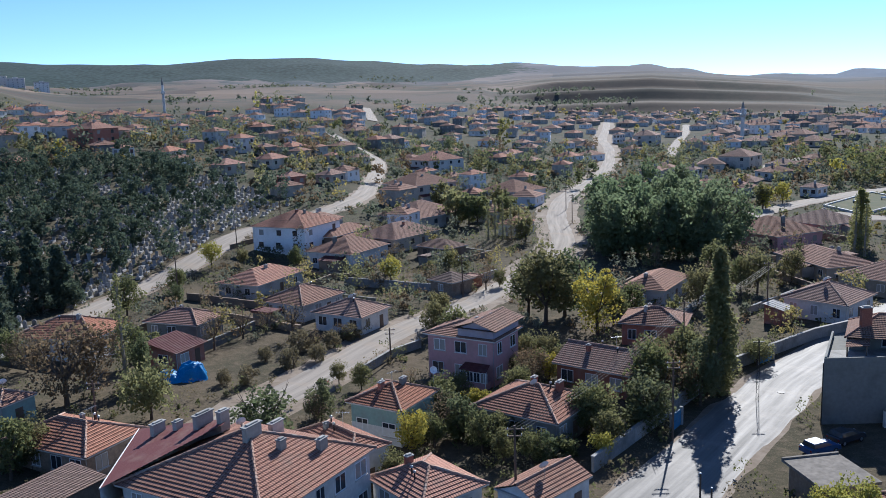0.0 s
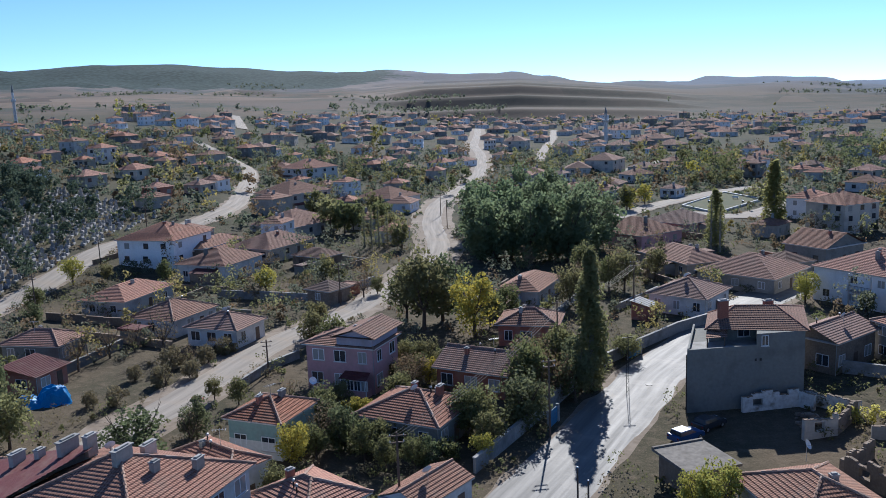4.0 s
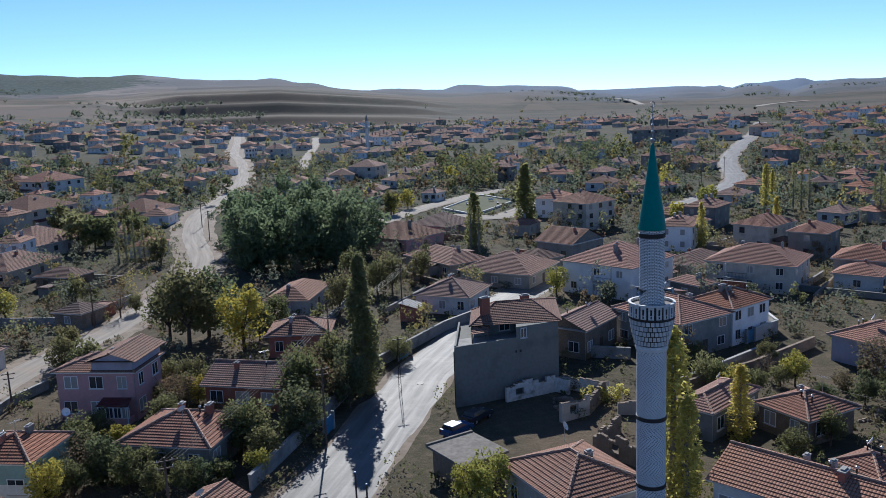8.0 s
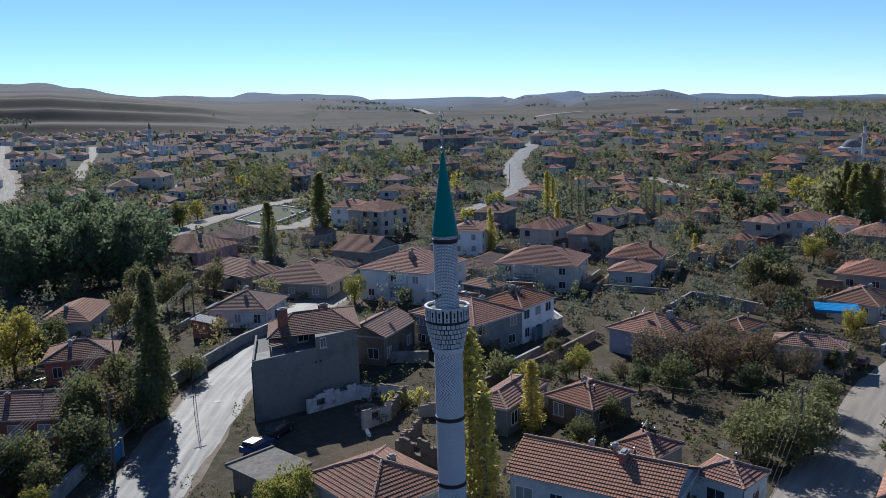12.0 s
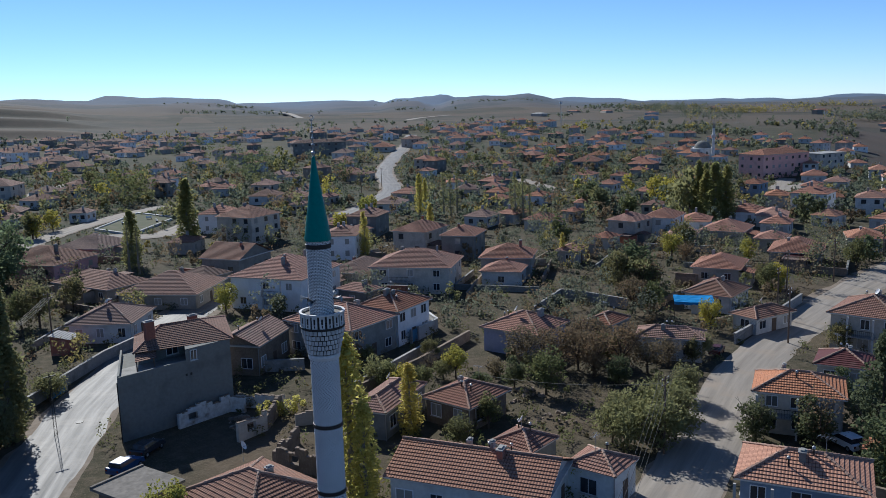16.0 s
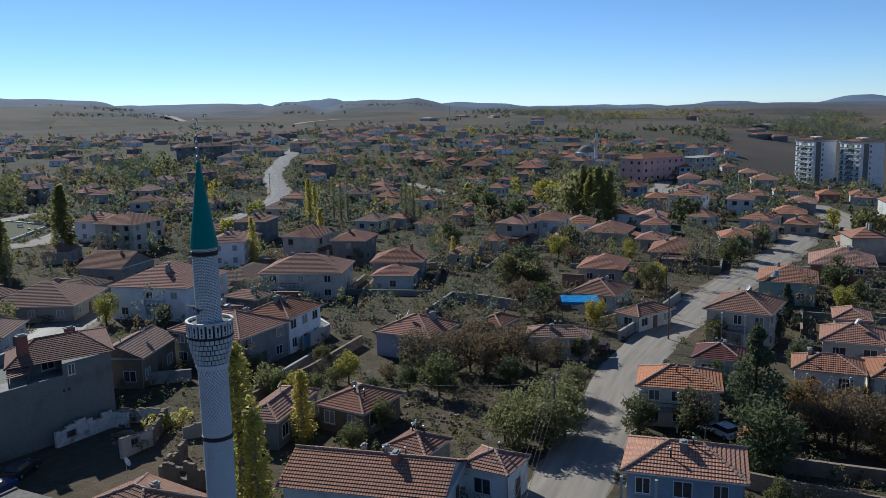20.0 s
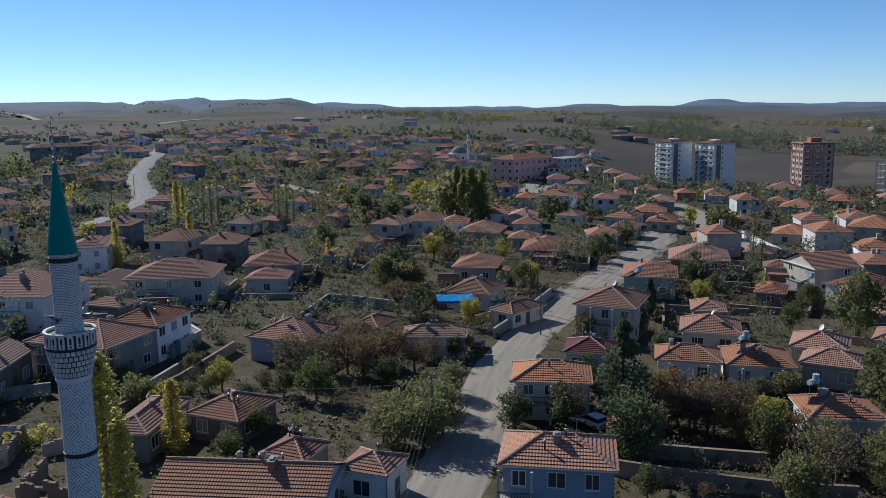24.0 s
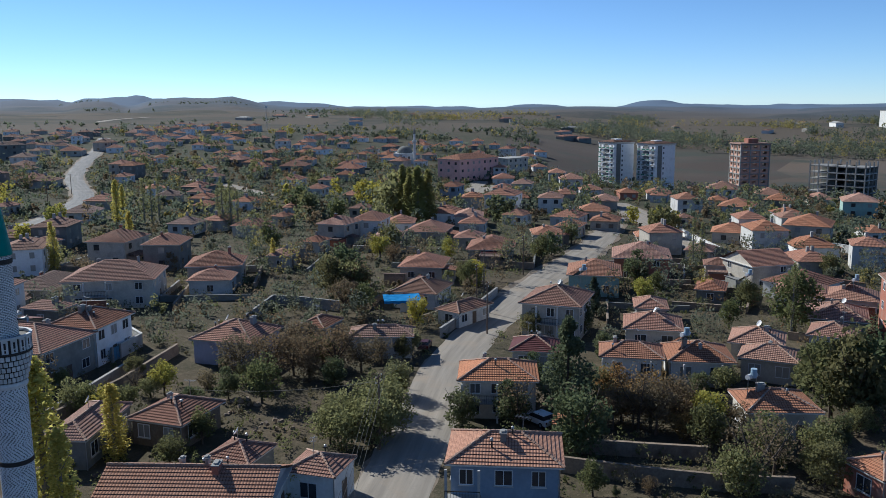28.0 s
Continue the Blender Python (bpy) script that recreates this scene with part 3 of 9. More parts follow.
def house(x, y, yaw, w, d, eave, roof="hip", wall=None, tile=None, label="", storeys=1, detail=2, chimneys=1, slope=0.42, along="", base=None, seed=0, group="", blank=False, porch=None):
    """A village house: w along its own x and d along its own y, both over the eaves; eave: height of the eave above the land.
    detail 2: windows with panes and sills, ridge caps; 1: windows and chimneys; 0: far off."""
    rnd = random.Random(int(x * 13 + y * 7) + seed)
    wall, tile = wall or WHITE, tile or TILE_RED
    h0 = thing("house", on_land(x, y, 0, yaw), label or "village house with rendered walls and a clay tile roof", "house", group)
    TAKEN.append((x, y, min(w, d) * 0.5))
    HOMES.append((x, y, yaw, w, d))
    o = 0.5 if min(w, d) > 5 else 0.25
    X, Y = w / 2, d / 2
    wx, wy = X - o, Y - o
    g = Geo().box(-wx, -wy, -1.5, wx, wy, eave - 0.02)
    part("wall", g, wall, h0)
    if base:
        g = Geo().box(-wx - 0.03, -wy - 0.03, -1.5, wx + 0.03, wy + 0.03, eave * 0.45)
        part("plinth", g, base, h0)
    ridge_x = (w >= d) if not along else along == "x"
    rise = slope * (Y if ridge_x else X)
    top = eave + rise
    g = Geo()
    A, B, C, D = (-X, -Y, eave), (X, -Y, eave), (X, Y, eave), (-X, Y, eave)
    row = 0.4 if detail == 2 else (0.45 if detail == 1 else 1.0)
    lift = 0.06 if detail else 0.03
    caps = []
    if roof == "hip":
        if ridge_x:
            k = max(0.05, X - Y) if w > d else 0.05
            P, Q = (-k, 0, top), (k, 0, top)
            for pl in ((A, B, Q, P), (B, C, Q, Q), (C, D, P, Q), (D, A, P, P)):
                tiled_plane(g, *pl, row, lift)
            caps = [(P, Q), (A, P), (D, P), (B, Q), (C, Q)]
        else:
            k = max(0.05, Y - X) if d > w else 0.05
            P, Q = (0, -k, top), (0, k, top)
            for pl in ((A, B, P, P), (B, C, Q, P), (C, D, Q, Q), (D, A, P, Q)):
                tiled_plane(g, *pl, row, lift)
            caps = [(P, Q), (A, P), (B, P), (C, Q), (D, Q)]
    elif roof == "gable":
        gables = []
        if ridge_x:
            P, Q = (-X, 0, top), (X, 0, top)
            tiled_plane(g, A, B, Q, P, row, lift)
            tiled_plane(g, C, D, P, Q, row, lift)
            for s in (-1, 1):
                e = s * (wx - 0.02)
                gables.append(((e, -wy, eave - 0.1), (e, wy, eave - 0.1), (e, 0, top - 0.15)))
        else:
            P, Q = (0, -Y, top), (0, Y, top)
            tiled_plane(g, B, C, Q, P, row, lift)
            tiled_plane(g, D, A, P, Q, row, lift)
            for s in (-1, 1):
                e = s * (wy - 0.02)
                gables.append(((-wx, e, eave - 0.1), (wx, e, eave - 0.1), (0, e, top - 0.15)))
        for tri in gables:
            part("gable", Geo().quad(*tri), wall, h0)
        caps = [(P, Q)]
    elif roof == "flat":
        g.box(-X, -Y, eave - 0.1, X, Y, eave + 0.16)
        for e in ((-X, -Y, X, -Y + 0.25), (-X, Y - 0.25, X, Y), (-X, -Y + 0.25, -X + 0.25, Y - 0.25), (X - 0.25, -Y + 0.25, X, Y - 0.25)):
            if rnd.random() < 0.6:
                g.box(e[0], e[1], eave + 0.14, e[2], e[3], eave + 0.3)
    else:  # one slope, falling to the front
        up = slope * d
        g = Geo()
        P, Q = (-X, Y, eave + up), (X, Y, eave + up)
        tiled_plane(g, A, B, Q, P, row, lift)
        gb = Geo().box(-wx, wy - 0.25, eave - 0.05, wx, wy, eave + up - 0.12)
        for s in (-1, 1):
            e = s * (wx - 0.02)
            gb.quad((e, -wy, eave - 0.1), (e, wy, eave - 0.1), (e, wy, eave + up - 0.15))
        part("gable", gb, wall, h0)
    part("roof", g, tile, h0)
    if roof in ("hip", "gable") and detail:
        s = Geo().box(-X + 0.02, -Y + 0.02, eave - 0.16, X - 0.02, Y - 0.02, eave - 0.005)
        part("fascia", s, TRIM, h0)
    if detail == 2:
        pipe = Geo().tube((-wx - 0.07, -wy - 0.07, -0.3), (-wx - 0.07, -wy - 0.07, eave - 0.1), 0.05, sides=6)
        part("downpipe", pipe, GALV, h0)
        for p, q in caps:
            if (Vector(p) - Vector(q)).length > 0.3:
                part("ridge_cap", beads(p, q), RIDGE, h0)
    own = random.Random(int(x * 17 + y * 3))
    if roof in ("hip", "gable") and detail == 2:
        ROOFS.append((x, y, yaw, w, d, eave, slope))
        for _ in range(own.randint(0, 2)):
            u, v = own.uniform(-0.6, 0.6) * X, own.uniform(-0.6, 0.6) * Y
            z = eave + slope * min(X - abs(u), Y - abs(v)) * 0.8
            sp = part("stovepipe", Geo().tube((0, 0, -0.5), (0, 0, 0.9), 0.075, sides=7), IRON, h0, at=pose(u, v, z))
            part("cowl", Geo().lathe([(0.16, 0.85), (0.13, 1.02), (0.02, 1.08)], 8), GALV, sp)
    if roof == "hip" and detail and min(w, d) > 6 and not blank and own.random() < 0.45 and x * x + y * y > 22000:
        side = own.choice((0, 3))
        span, off = (wx, wy) if side == 0 else (wy, wx)
        a0 = own.uniform(-0.9, 0.0) * span
        a1 = a0 + own.uniform(0.6, 0.95) * span
        deep, low = own.uniform(1.8, 2.8), min(2.4, eave - 0.6)
        face = pose(0, 0, 0, 0, 0, side * 90) @ pose(0, -off, 0)
        an = part("annex", Geo().box(a0, -deep, -1.2, a1, -0.01, low), own.choice((wall, GREY, CREAM, ADOBE)), h0, "low lean-to against the house", at=face)
        ag = Geo()
        tiled_plane(ag, (a0 - 0.25, -deep - 0.35, low), (a1 + 0.25, -deep - 0.35, low), (a1 + 0.25, 0, low + 0.55), (a0 - 0.25, 0, low + 0.55), row, lift)
        part("annex_roof", ag, own.choice((tile, TILE_BROWN, METAL_ROOF)), an)
        part("annex_window", window_meshes(0.9, 0.9)[1], None, an, "dark small window", at=pose((a0 + a1) / 2, -deep - 0.02, low - 1.4))
    for k in range(chimneys):
        if ridge_x:
            cx, cy = rnd.uniform(-0.5, 0.5) * X, rnd.choice((-1, 1)) * rnd.uniform(0.05, 0.35) * Y
            cz = top - abs(cy) / Y * rise
        else:
            cy, cx = rnd.uniform(-0.5, 0.5) * Y, rnd.choice((-1, 1)) * rnd.uniform(0.05, 0.35) * X
            cz = top - abs(cx) / X * rise
        if not detail:
            if "stack" not in WINDOW_MESH:
                WINDOW_MESH["stack"] = Geo().box(-0.28, -0.28, -0.9, 0.28, 0.28, 1.0).box(-0.36, -0.36, 1.0, 0.36, 0.36, 1.12).mesh("chimney", CONCRETE)
            part("chimney", WINDOW_MESH["stack"], None, h0, at=pose(cx, cy, cz))
        else:
            chimney(h0, cx, cy, cz, rnd.uniform(0.36, 0.55), rnd.uniform(0.35, 0.8), rnd.choice((CONCRETE, BRICK, CONCRETE, GREY)))
    if detail == 0:
        for s in range(storeys):
            for side, u in ((0, -0.28), (0, 0.25), (3, -0.2), (3, 0.27)):
                span, off = (2 * wx, wy) if side == 0 else (2 * wy, wx)
                part("window", window_meshes(1.4, 1.3)[1], None, h0, at=pose(0, 0, 0, 0, 0, side * 90) @ pose(u * span, -off - 0.02, s * 2.8 + 1.1))
    if porch:
        side, u0, u1 = porch
        off = wy if side % 2 == 0 else wx
        face = pose(0, 0, 0, 0, 0, side * 90) @ pose(0, -off, 0)
        z = eave / 2 if storeys > 1 else 0.35
        part("balcony", Geo().box(u0, -1.5, z - 0.14, u1, 0, z), CONCRETE, h0, at=face)
        rail = part("balustrade", Geo().box(u0, -1.5, z + 0.9, u1, -1.44, z + 0.96), IRON, h0, at=face)
        n = int((u1 - u0) / 0.25)
        bar = Geo().box(-0.015, -0.015, 0, 0.015, 0.015, 0.9).mesh("baluster", IRON)
        for i in range(n + 1):
            part("baluster", bar, None, rail, at=pose(u0 + (u1 - u0) * i / n, -1.47, z))
        for u in (u0 + 0.1, u1 - 0.1):
            part("post", Geo().box(u - 0.11, -1.42, -0.5, u + 0.11, -1.2, eave - 0.1), TRIM, h0, at=face)
    if detail and not blank:
        fh = eave / storeys
        for s in range(storeys):
            sill = s * fh + min(1.0, fh * 0.33)
            wh = min(1.35, fh * 0.45)
            for side in range(4):
                span, off = (2 * wx, wy) if side % 2 == 0 else (2 * wy, wx)
                n = max(1, int(span / (2.7 if detail == 2 else 4.0)))
                for i in range(n):
                    u = (i + 0.5) / n * span - span / 2 + rnd.uniform(-0.2, 0.2)
                    ww = rnd.choice((1.1, 1.4, 1.6)) if span / n > 2.2 else 0.9
                    at = pose(0, 0, 0, 0, 0, side * 90) @ pose(u, -off, sill)
                    if s == 0 and side == 0 and i == n // 2:
                        part("door", DOOR, None, h0, "brown wooden door", at=pose(u, -off, 0.05))
                        continue
                    if rnd.random() < 0.92:
                        if detail == 2:
                            window(h0, at, ww, wh, x * x + y * y < 12000)
                        else:
                            if x * x + y * y < 190 ** 2:
                                window(h0, at, 1.2, 1.2, False)
                            else:
                                part("window", window_meshes(1.3, 1.3)[1], None, h0, at=at @ pose(0, -0.02, 0))
    return h0


# ---- trees ----
def leaf_cards(rs, centres, radii, count, size, drawn=0.0):
    """count leaf cards scattered over the clumps; drawn: how far the clumps are drawn out upwards."""
    n = len(centres)
    idx = rs.randint(0, n, count)
    v = rs.normal(size=(count, 3))
    v /= np.linalg.norm(v, axis=1)[:, None]
    v[:, 2] *= 1 + drawn
    c = centres[idx] + v * (radii[idx] * rs.uniform(0.35, 1.0, count) ** 0.5)[:, None]
    a = rs.normal(size=(count, 3))
    a /= np.linalg.norm(a, axis=1)[:, None]
    b = np.cross(a, rs.normal(size=(count, 3)))
    b /= np.linalg.norm(b, axis=1)[:, None]
    s = size * rs.uniform(0.6, 1.4, count)[:, None]
    a, b = a * s, b * s * 0.62
    pts = np.stack([c - a, c + b, c + a, c - b], 1).reshape(-1, 3)
    return pts


def cards_mesh(name, pts, material):
    me = bpy.data.meshes.new(name)
    n = len(pts) // 4
    me.vertices.add(len(pts))
    me.vertices.foreach_set("co", pts.astype(np.float32).ravel())
    me.loops.add(len(pts))
    me.loops.foreach_set("vertex_index", np.arange(len(pts), dtype=np.int32))
    me.polygons.add(n)
    me.polygons.foreach_set("loop_start", np.arange(0, len(pts), 4, dtype=np.int32))
    me.materials.append(material)
    me.update(calc_edges=True)
    return me


def wood_mesh(rs, height, spread, kind, limbs):
    g = Geo()
    r = height * 0.018 + 0.05
    if kind == "poplar":
        g.tube((0, 0, -0.4), (0.1, 0, height * 0.9), r, 0.03)
        for i in range(limbs):
            z = height * rs.uniform(0.12, 0.8)
            a = rs.uniform(0, math.tau)
            L = spread * rs.uniform(0.5, 1.0)
            g.tube((0, 0, z), (math.cos(a) * L * 0.5, math.sin(a) * L * 0.5, z + height * 0.13), r * 0.25, 0.015, 4, False)
        return g
    fork = height * rs.uniform(0.22, 0.34)
    g.tube((0, 0, -0.4), (0.1, 0.05, fork), r * 1.2, r * 0.85)
    for i in range(limbs):
        a = i * math.tau / limbs + rs.uniform(-0.4, 0.4)
        L = spread * rs.uniform(0.55, 0.95)
        mid = Vector((math.cos(a) * L * 0.45, math.sin(a) * L * 0.45, fork + (height - fork) * rs.uniform(0.25, 0.4)))
        end = Vector((math.cos(a) * L, math.sin(a) * L, fork + (height - fork) * rs.uniform(0.5, 0.92)))
        g.tube((0.1, 0.05, fork - 0.1), mid, r * 0.6, r * 0.38, 5, False)
        g.tube(mid, end, r * 0.38, 0.02, 4, False)
        for k in range(3):
            tw = mid.lerp(end, rs.uniform(0.2, 0.9))
            g.tube(tw, tw + Vector((rs.uniform(-1, 1), rs.uniform(-1, 1), rs.uniform(0.1, 1))) * L * 0.35, r * 0.14, 0.012, 3, False)
    return g


# kind: height, crown half-width, leaves, leaf size, leaf material, bark, shape
SPECIES = {
    "broad": (8.0, 3.2, 2100, 0.25, LEAF_GREEN, BARK, "round"),
    "dark": (9.0, 3.6, 2500, 0.28, LEAF_DARK, BARK, "round"),
    "yellow": (6.5, 2.5, 1700, 0.21, LEAF_YELLOW, BARK, "round"),
    "brown": (6.5, 2.8, 1500, 0.17, LEAF_BROWN, BARK, "round"),
    "bare": (6.5, 2.8, 420, 0.15, LEAF_BROWN, BARK, "round"),
    "willow": (7.0, 3.6, 2500, 0.24, LEAF_OLIVE, BARK, "round"),
    "grove": (9.0, 3.6, 3000, 0.28, LEAF_GROVE, BARK, "round"),
    "poplar": (16.0, 2.0, 5200, 0.22, LEAF_POPLAR, BARK_PALE, "poplar"),
    "gold_poplar": (12.0, 1.5, 2900, 0.17, LEAF_LIME, BARK_PALE, "poplar"),
    "bare_poplar": (14.0, 1.3, 900, 0.17, LEAF_OLIVE, BARK_PALE, "poplar"),
    "rust": (6.0, 2.6, 1500, 0.17, LEAF_RUST, BARK, "round"),
    "dark_poplar": (16.0, 2.0, 8200, 0.21, LEAF_OLIVE, BARK_PALE, "poplar"),
    "cedar": (12.0, 4.6, 5200, 0.26, LEAF_CEDAR, BARK, "cone"),
    "pine": (9.0, 2.4, 2400, 0.28, NEEDLES, BARK, "cone"),
    "bush": (2.2, 1.5, 1100, 0.13, BUSH, BARK, "low"),
    "green_bush": (2.4, 1.6, 1300, 0.14, LEAF_GREEN, BARK, "low"),
}
TREE_WORDS = {
    "broad": ("leafy green garden tree with a rounded uneven crown", "tree"),
    "dark": ("dense dark green broadleaf tree with a wide crown", "tree"),
    "yellow": ("garden tree with yellow autumn leaves", "tree"),
    "brown": ("thin tree with sparse brown autumn leaves", "tree"),
    "bare": ("nearly leafless fruit tree with fine grey-brown twigs", "tree"),
    "willow": ("bushy grey-green willow with a spreading crown", "tree"),
    "grove": ("tall leafy tree crowded into a dense grove", "tree"),
    "poplar": ("tall narrow poplar with green leaves", "poplar tree"),
    "gold_poplar": ("slender poplar turned yellow in autumn", "poplar tree"),
    "bare_poplar": ("tall thin poplar that has shed most of its leaves", "poplar tree"),
    "rust": ("small tree with rusty orange autumn leaves", "tree"),
    "dark_poplar": ("tall narrow poplar with dense olive green leaves", "poplar tree"),
    "cedar": ("broad dark blue-green cedar with ragged tiers", "conifer"),
    "pine": ("dark green conifer with a loose pointed crown", "conifer"),
    "bush": ("dry brownish scrub bush on bare ground", "bush"),
    "green_bush": ("low green garden bush", "bush"),
}
TREES = {}


def tree(kind, x, y, height, wide=1.0, far=False, group=""):
    """A tree of a kind at a place; its size follows from the height."""
    var = int(abs(x * 3.7 + y * 1.3)) % (3 if not far else 2)
    key = (kind, var, far)
    base_h, spread, leaves, size, leaf, bark, shape = SPECIES[kind]
    s = height / base_h
    m = on_land(x, y, -0.05, (x * 37 + y * 17) % 360) @ Matrix.Diagonal((s * wide, s * wide, s, 1))
    words, cat = TREE_WORDS[kind]
    if key in TREES:
        first = TREES[key]
        return tagged(copy_thing(first, m @ Matrix.Diagonal((*(1 / k for k in first.scale), 1))), group=group)
    rs = np.random.RandomState(len(TREES) * 11 + 3)
    if far:
        leaves, size = leaves // 4, size * 1.7
    else:
        leaves, size = int(leaves * 1.15), size * 0.82
    t0 = thing("tree" if shape != "low" else "bush", m, words, cat, group)
    part("trunk", wood_mesh(rs, base_h * (1 if shape != "low" else 0.8), spread, "poplar" if shape in ("poplar", "cone") else "round", 9 if shape == "poplar" else 6), bark, t0)
    if shape == "poplar":
        n = 150
        u = (np.arange(n) + rs.uniform(0, 1, n)) / n * 0.95 + 0.05
        rad = spread * np.minimum(1, u / 0.25) ** 0.5 * np.maximum(0.02, 1 - u) ** 0.45
        a = rs.uniform(0, math.tau, n)
        off = rad * rs.uniform(0.1, 1.0, n) ** 0.5 * 0.8
        c = np.stack([np.cos(a) * off, np.sin(a) * off, u * base_h * 0.96], 1)
        r = spread * rs.uniform(0.24, 0.42, n) * (1.15 - 0.6 * u)
    elif shape == "cone":
        n = 40
        u = rs.uniform(0.12, 1.0, n)
        a = rs.uniform(0, math.tau, n)
        off = spread * (1.02 - u) * rs.uniform(0.4, 1.0, n)
        c = np.stack([np.cos(a) * off, np.sin(a) * off, u * base_h], 1)
        r = spread * (0.16 + 0.26 * (1 - u))
    else:
        n = 38 if shape == "round" else 16
        v = rs.normal(size=(n, 3))
        v /= np.linalg.norm(v, axis=1)[:, None]
        rr = rs.uniform(0.45, 1.0, n)[:, None]
        lowest = 0.48 if shape == "low" else 0.5 if kind in ("dark", "grove") else 0.56
        c = v * rr * np.array([spread * 0.82, spread * 0.82, base_h * (1 - lowest) * 0.93]) + np.array([0, 0, base_h * lowest])
        c[:, 2] = np.maximum(c[:, 2], base_h * (0.05 if kind in ("dark", "grove") else 0.14))
        r = spread * rs.uniform(0.24, 0.46, n)
    part("crown", cards_mesh("crown", leaf_cards(rs, c, r, leaves, size, 1.2 if shape == "poplar" else 0.0), leaf), None, t0)
    TREES[key] = t0
    return t0


def clump_field(name, label, category, spots, material, leaf, per, seed):
    """Many small plants as one mesh of leaf cards. spots: x, y, height, half-width."""
    rs = np.random.RandomState(seed)
    out = []
    for x, y, h, w in spots:
        n = 9
        v = rs.normal(size=(n, 3))
        v /= np.linalg.norm(v, axis=1)[:, None]
        c = v * np.array([w * 0.7, w * 0.7, h * 0.38]) + np.array([x, y, ground(x, y) + h * 0.5])
        out.append(leaf_cards(rs, c, np.full(n, w * 0.36), per, leaf))
    ob = new(name, cards_mesh(name, np.concatenate(out), material))
    tagged(ob, label, category, kind="stuff")


# ---- walls, poles, wires ----
def garden_wall(pts, h=1.6, thick=0.3, material=None, label="rough rendered garden wall"):
    """A wall along a line on the land."""
    material = material or CONCRETE
    for (x0, y0), (x1, y1) in zip(pts, pts[1:]):
        a, b = Vector((x0, y0)), Vector((x1, y1))
        L = (b - a).length
        n = max(1, int(L / 4))
        yaw = math.degrees(math.atan2(y1 - y0, x1 - x0))
        w0 = thing("garden_wall", pose(x0, y0, 0, 0, 0, yaw), label, "wall", "garden walls")
        g, c = Geo(), Geo()
        for i in range(n):
            u0, u1 = L * i / n, L * (i + 1) / n
            p = a.lerp(b, (i + 0.5) / n)
            z = ground(p.x, p.y)
            g.box(u0, -thick / 2, z - 1.2, u1, thick / 2, z + h)
            c.box(u0 - 0.03, -thick / 2 - 0.06, z + h, u1 + 0.03, thick / 2 + 0.06, z + h + 0.09)
        part("masonry", g, material, w0)
        part("coping", c, material, w0)


def pole(x, y, h=8.5, lamp=False):
    p0 = thing("utility_pole", on_land(x, y), "grey wooden utility pole with crossarms and insulators", "utility pole", "utility poles")
    part("post", Geo().tube((0, 0, -0.5), (0, 0, h), 0.14, 0.09, 8), WOOD, p0)
    for k, z in enumerate((h - 0.4, h - 1.0)):
        arm = part("crossarm", Geo().box(-0.8 + k * 0.2, -0.05, z, 0.8 - k * 0.2, 0.05, z + 0.1), WOOD, p0)
        for u in (-0.6, 0.6):
            part("insulator", Geo().tube((u, 0, z + 0.1), (u, 0, z + 0.25), 0.045, 0.03, 6), FRAME, arm)
    return p0


def wires(a, b, ha, hb, lanes=(-0.6, -0.2, 0.2, 0.6), sag=0.9):
    """Slack wires between two poles."""
    pa, pb = Vector((*a, ground(*a) + ha)), Vector((*b, ground(*b) + hb))
    s = Vector(((pb - pa).y, -(pb - pa).x, 0)).normalized()
    w0 = thing("power_line", Matrix(), "thin dark overhead wires strung between poles", "wires", "overhead wires")
    for k in lanes:
        g = Geo()
        last = None
        for i in range(13):
            u = i / 12
            p = pa.lerp(pb, u) + s * k - Vector((0, 0, sag * 4 * u * (1 - u)))
            if last is not None:
                g.tube(last, p, 0.018, sides=3, cap=False)
            last = p
        part("wire", g, IRON, w0)


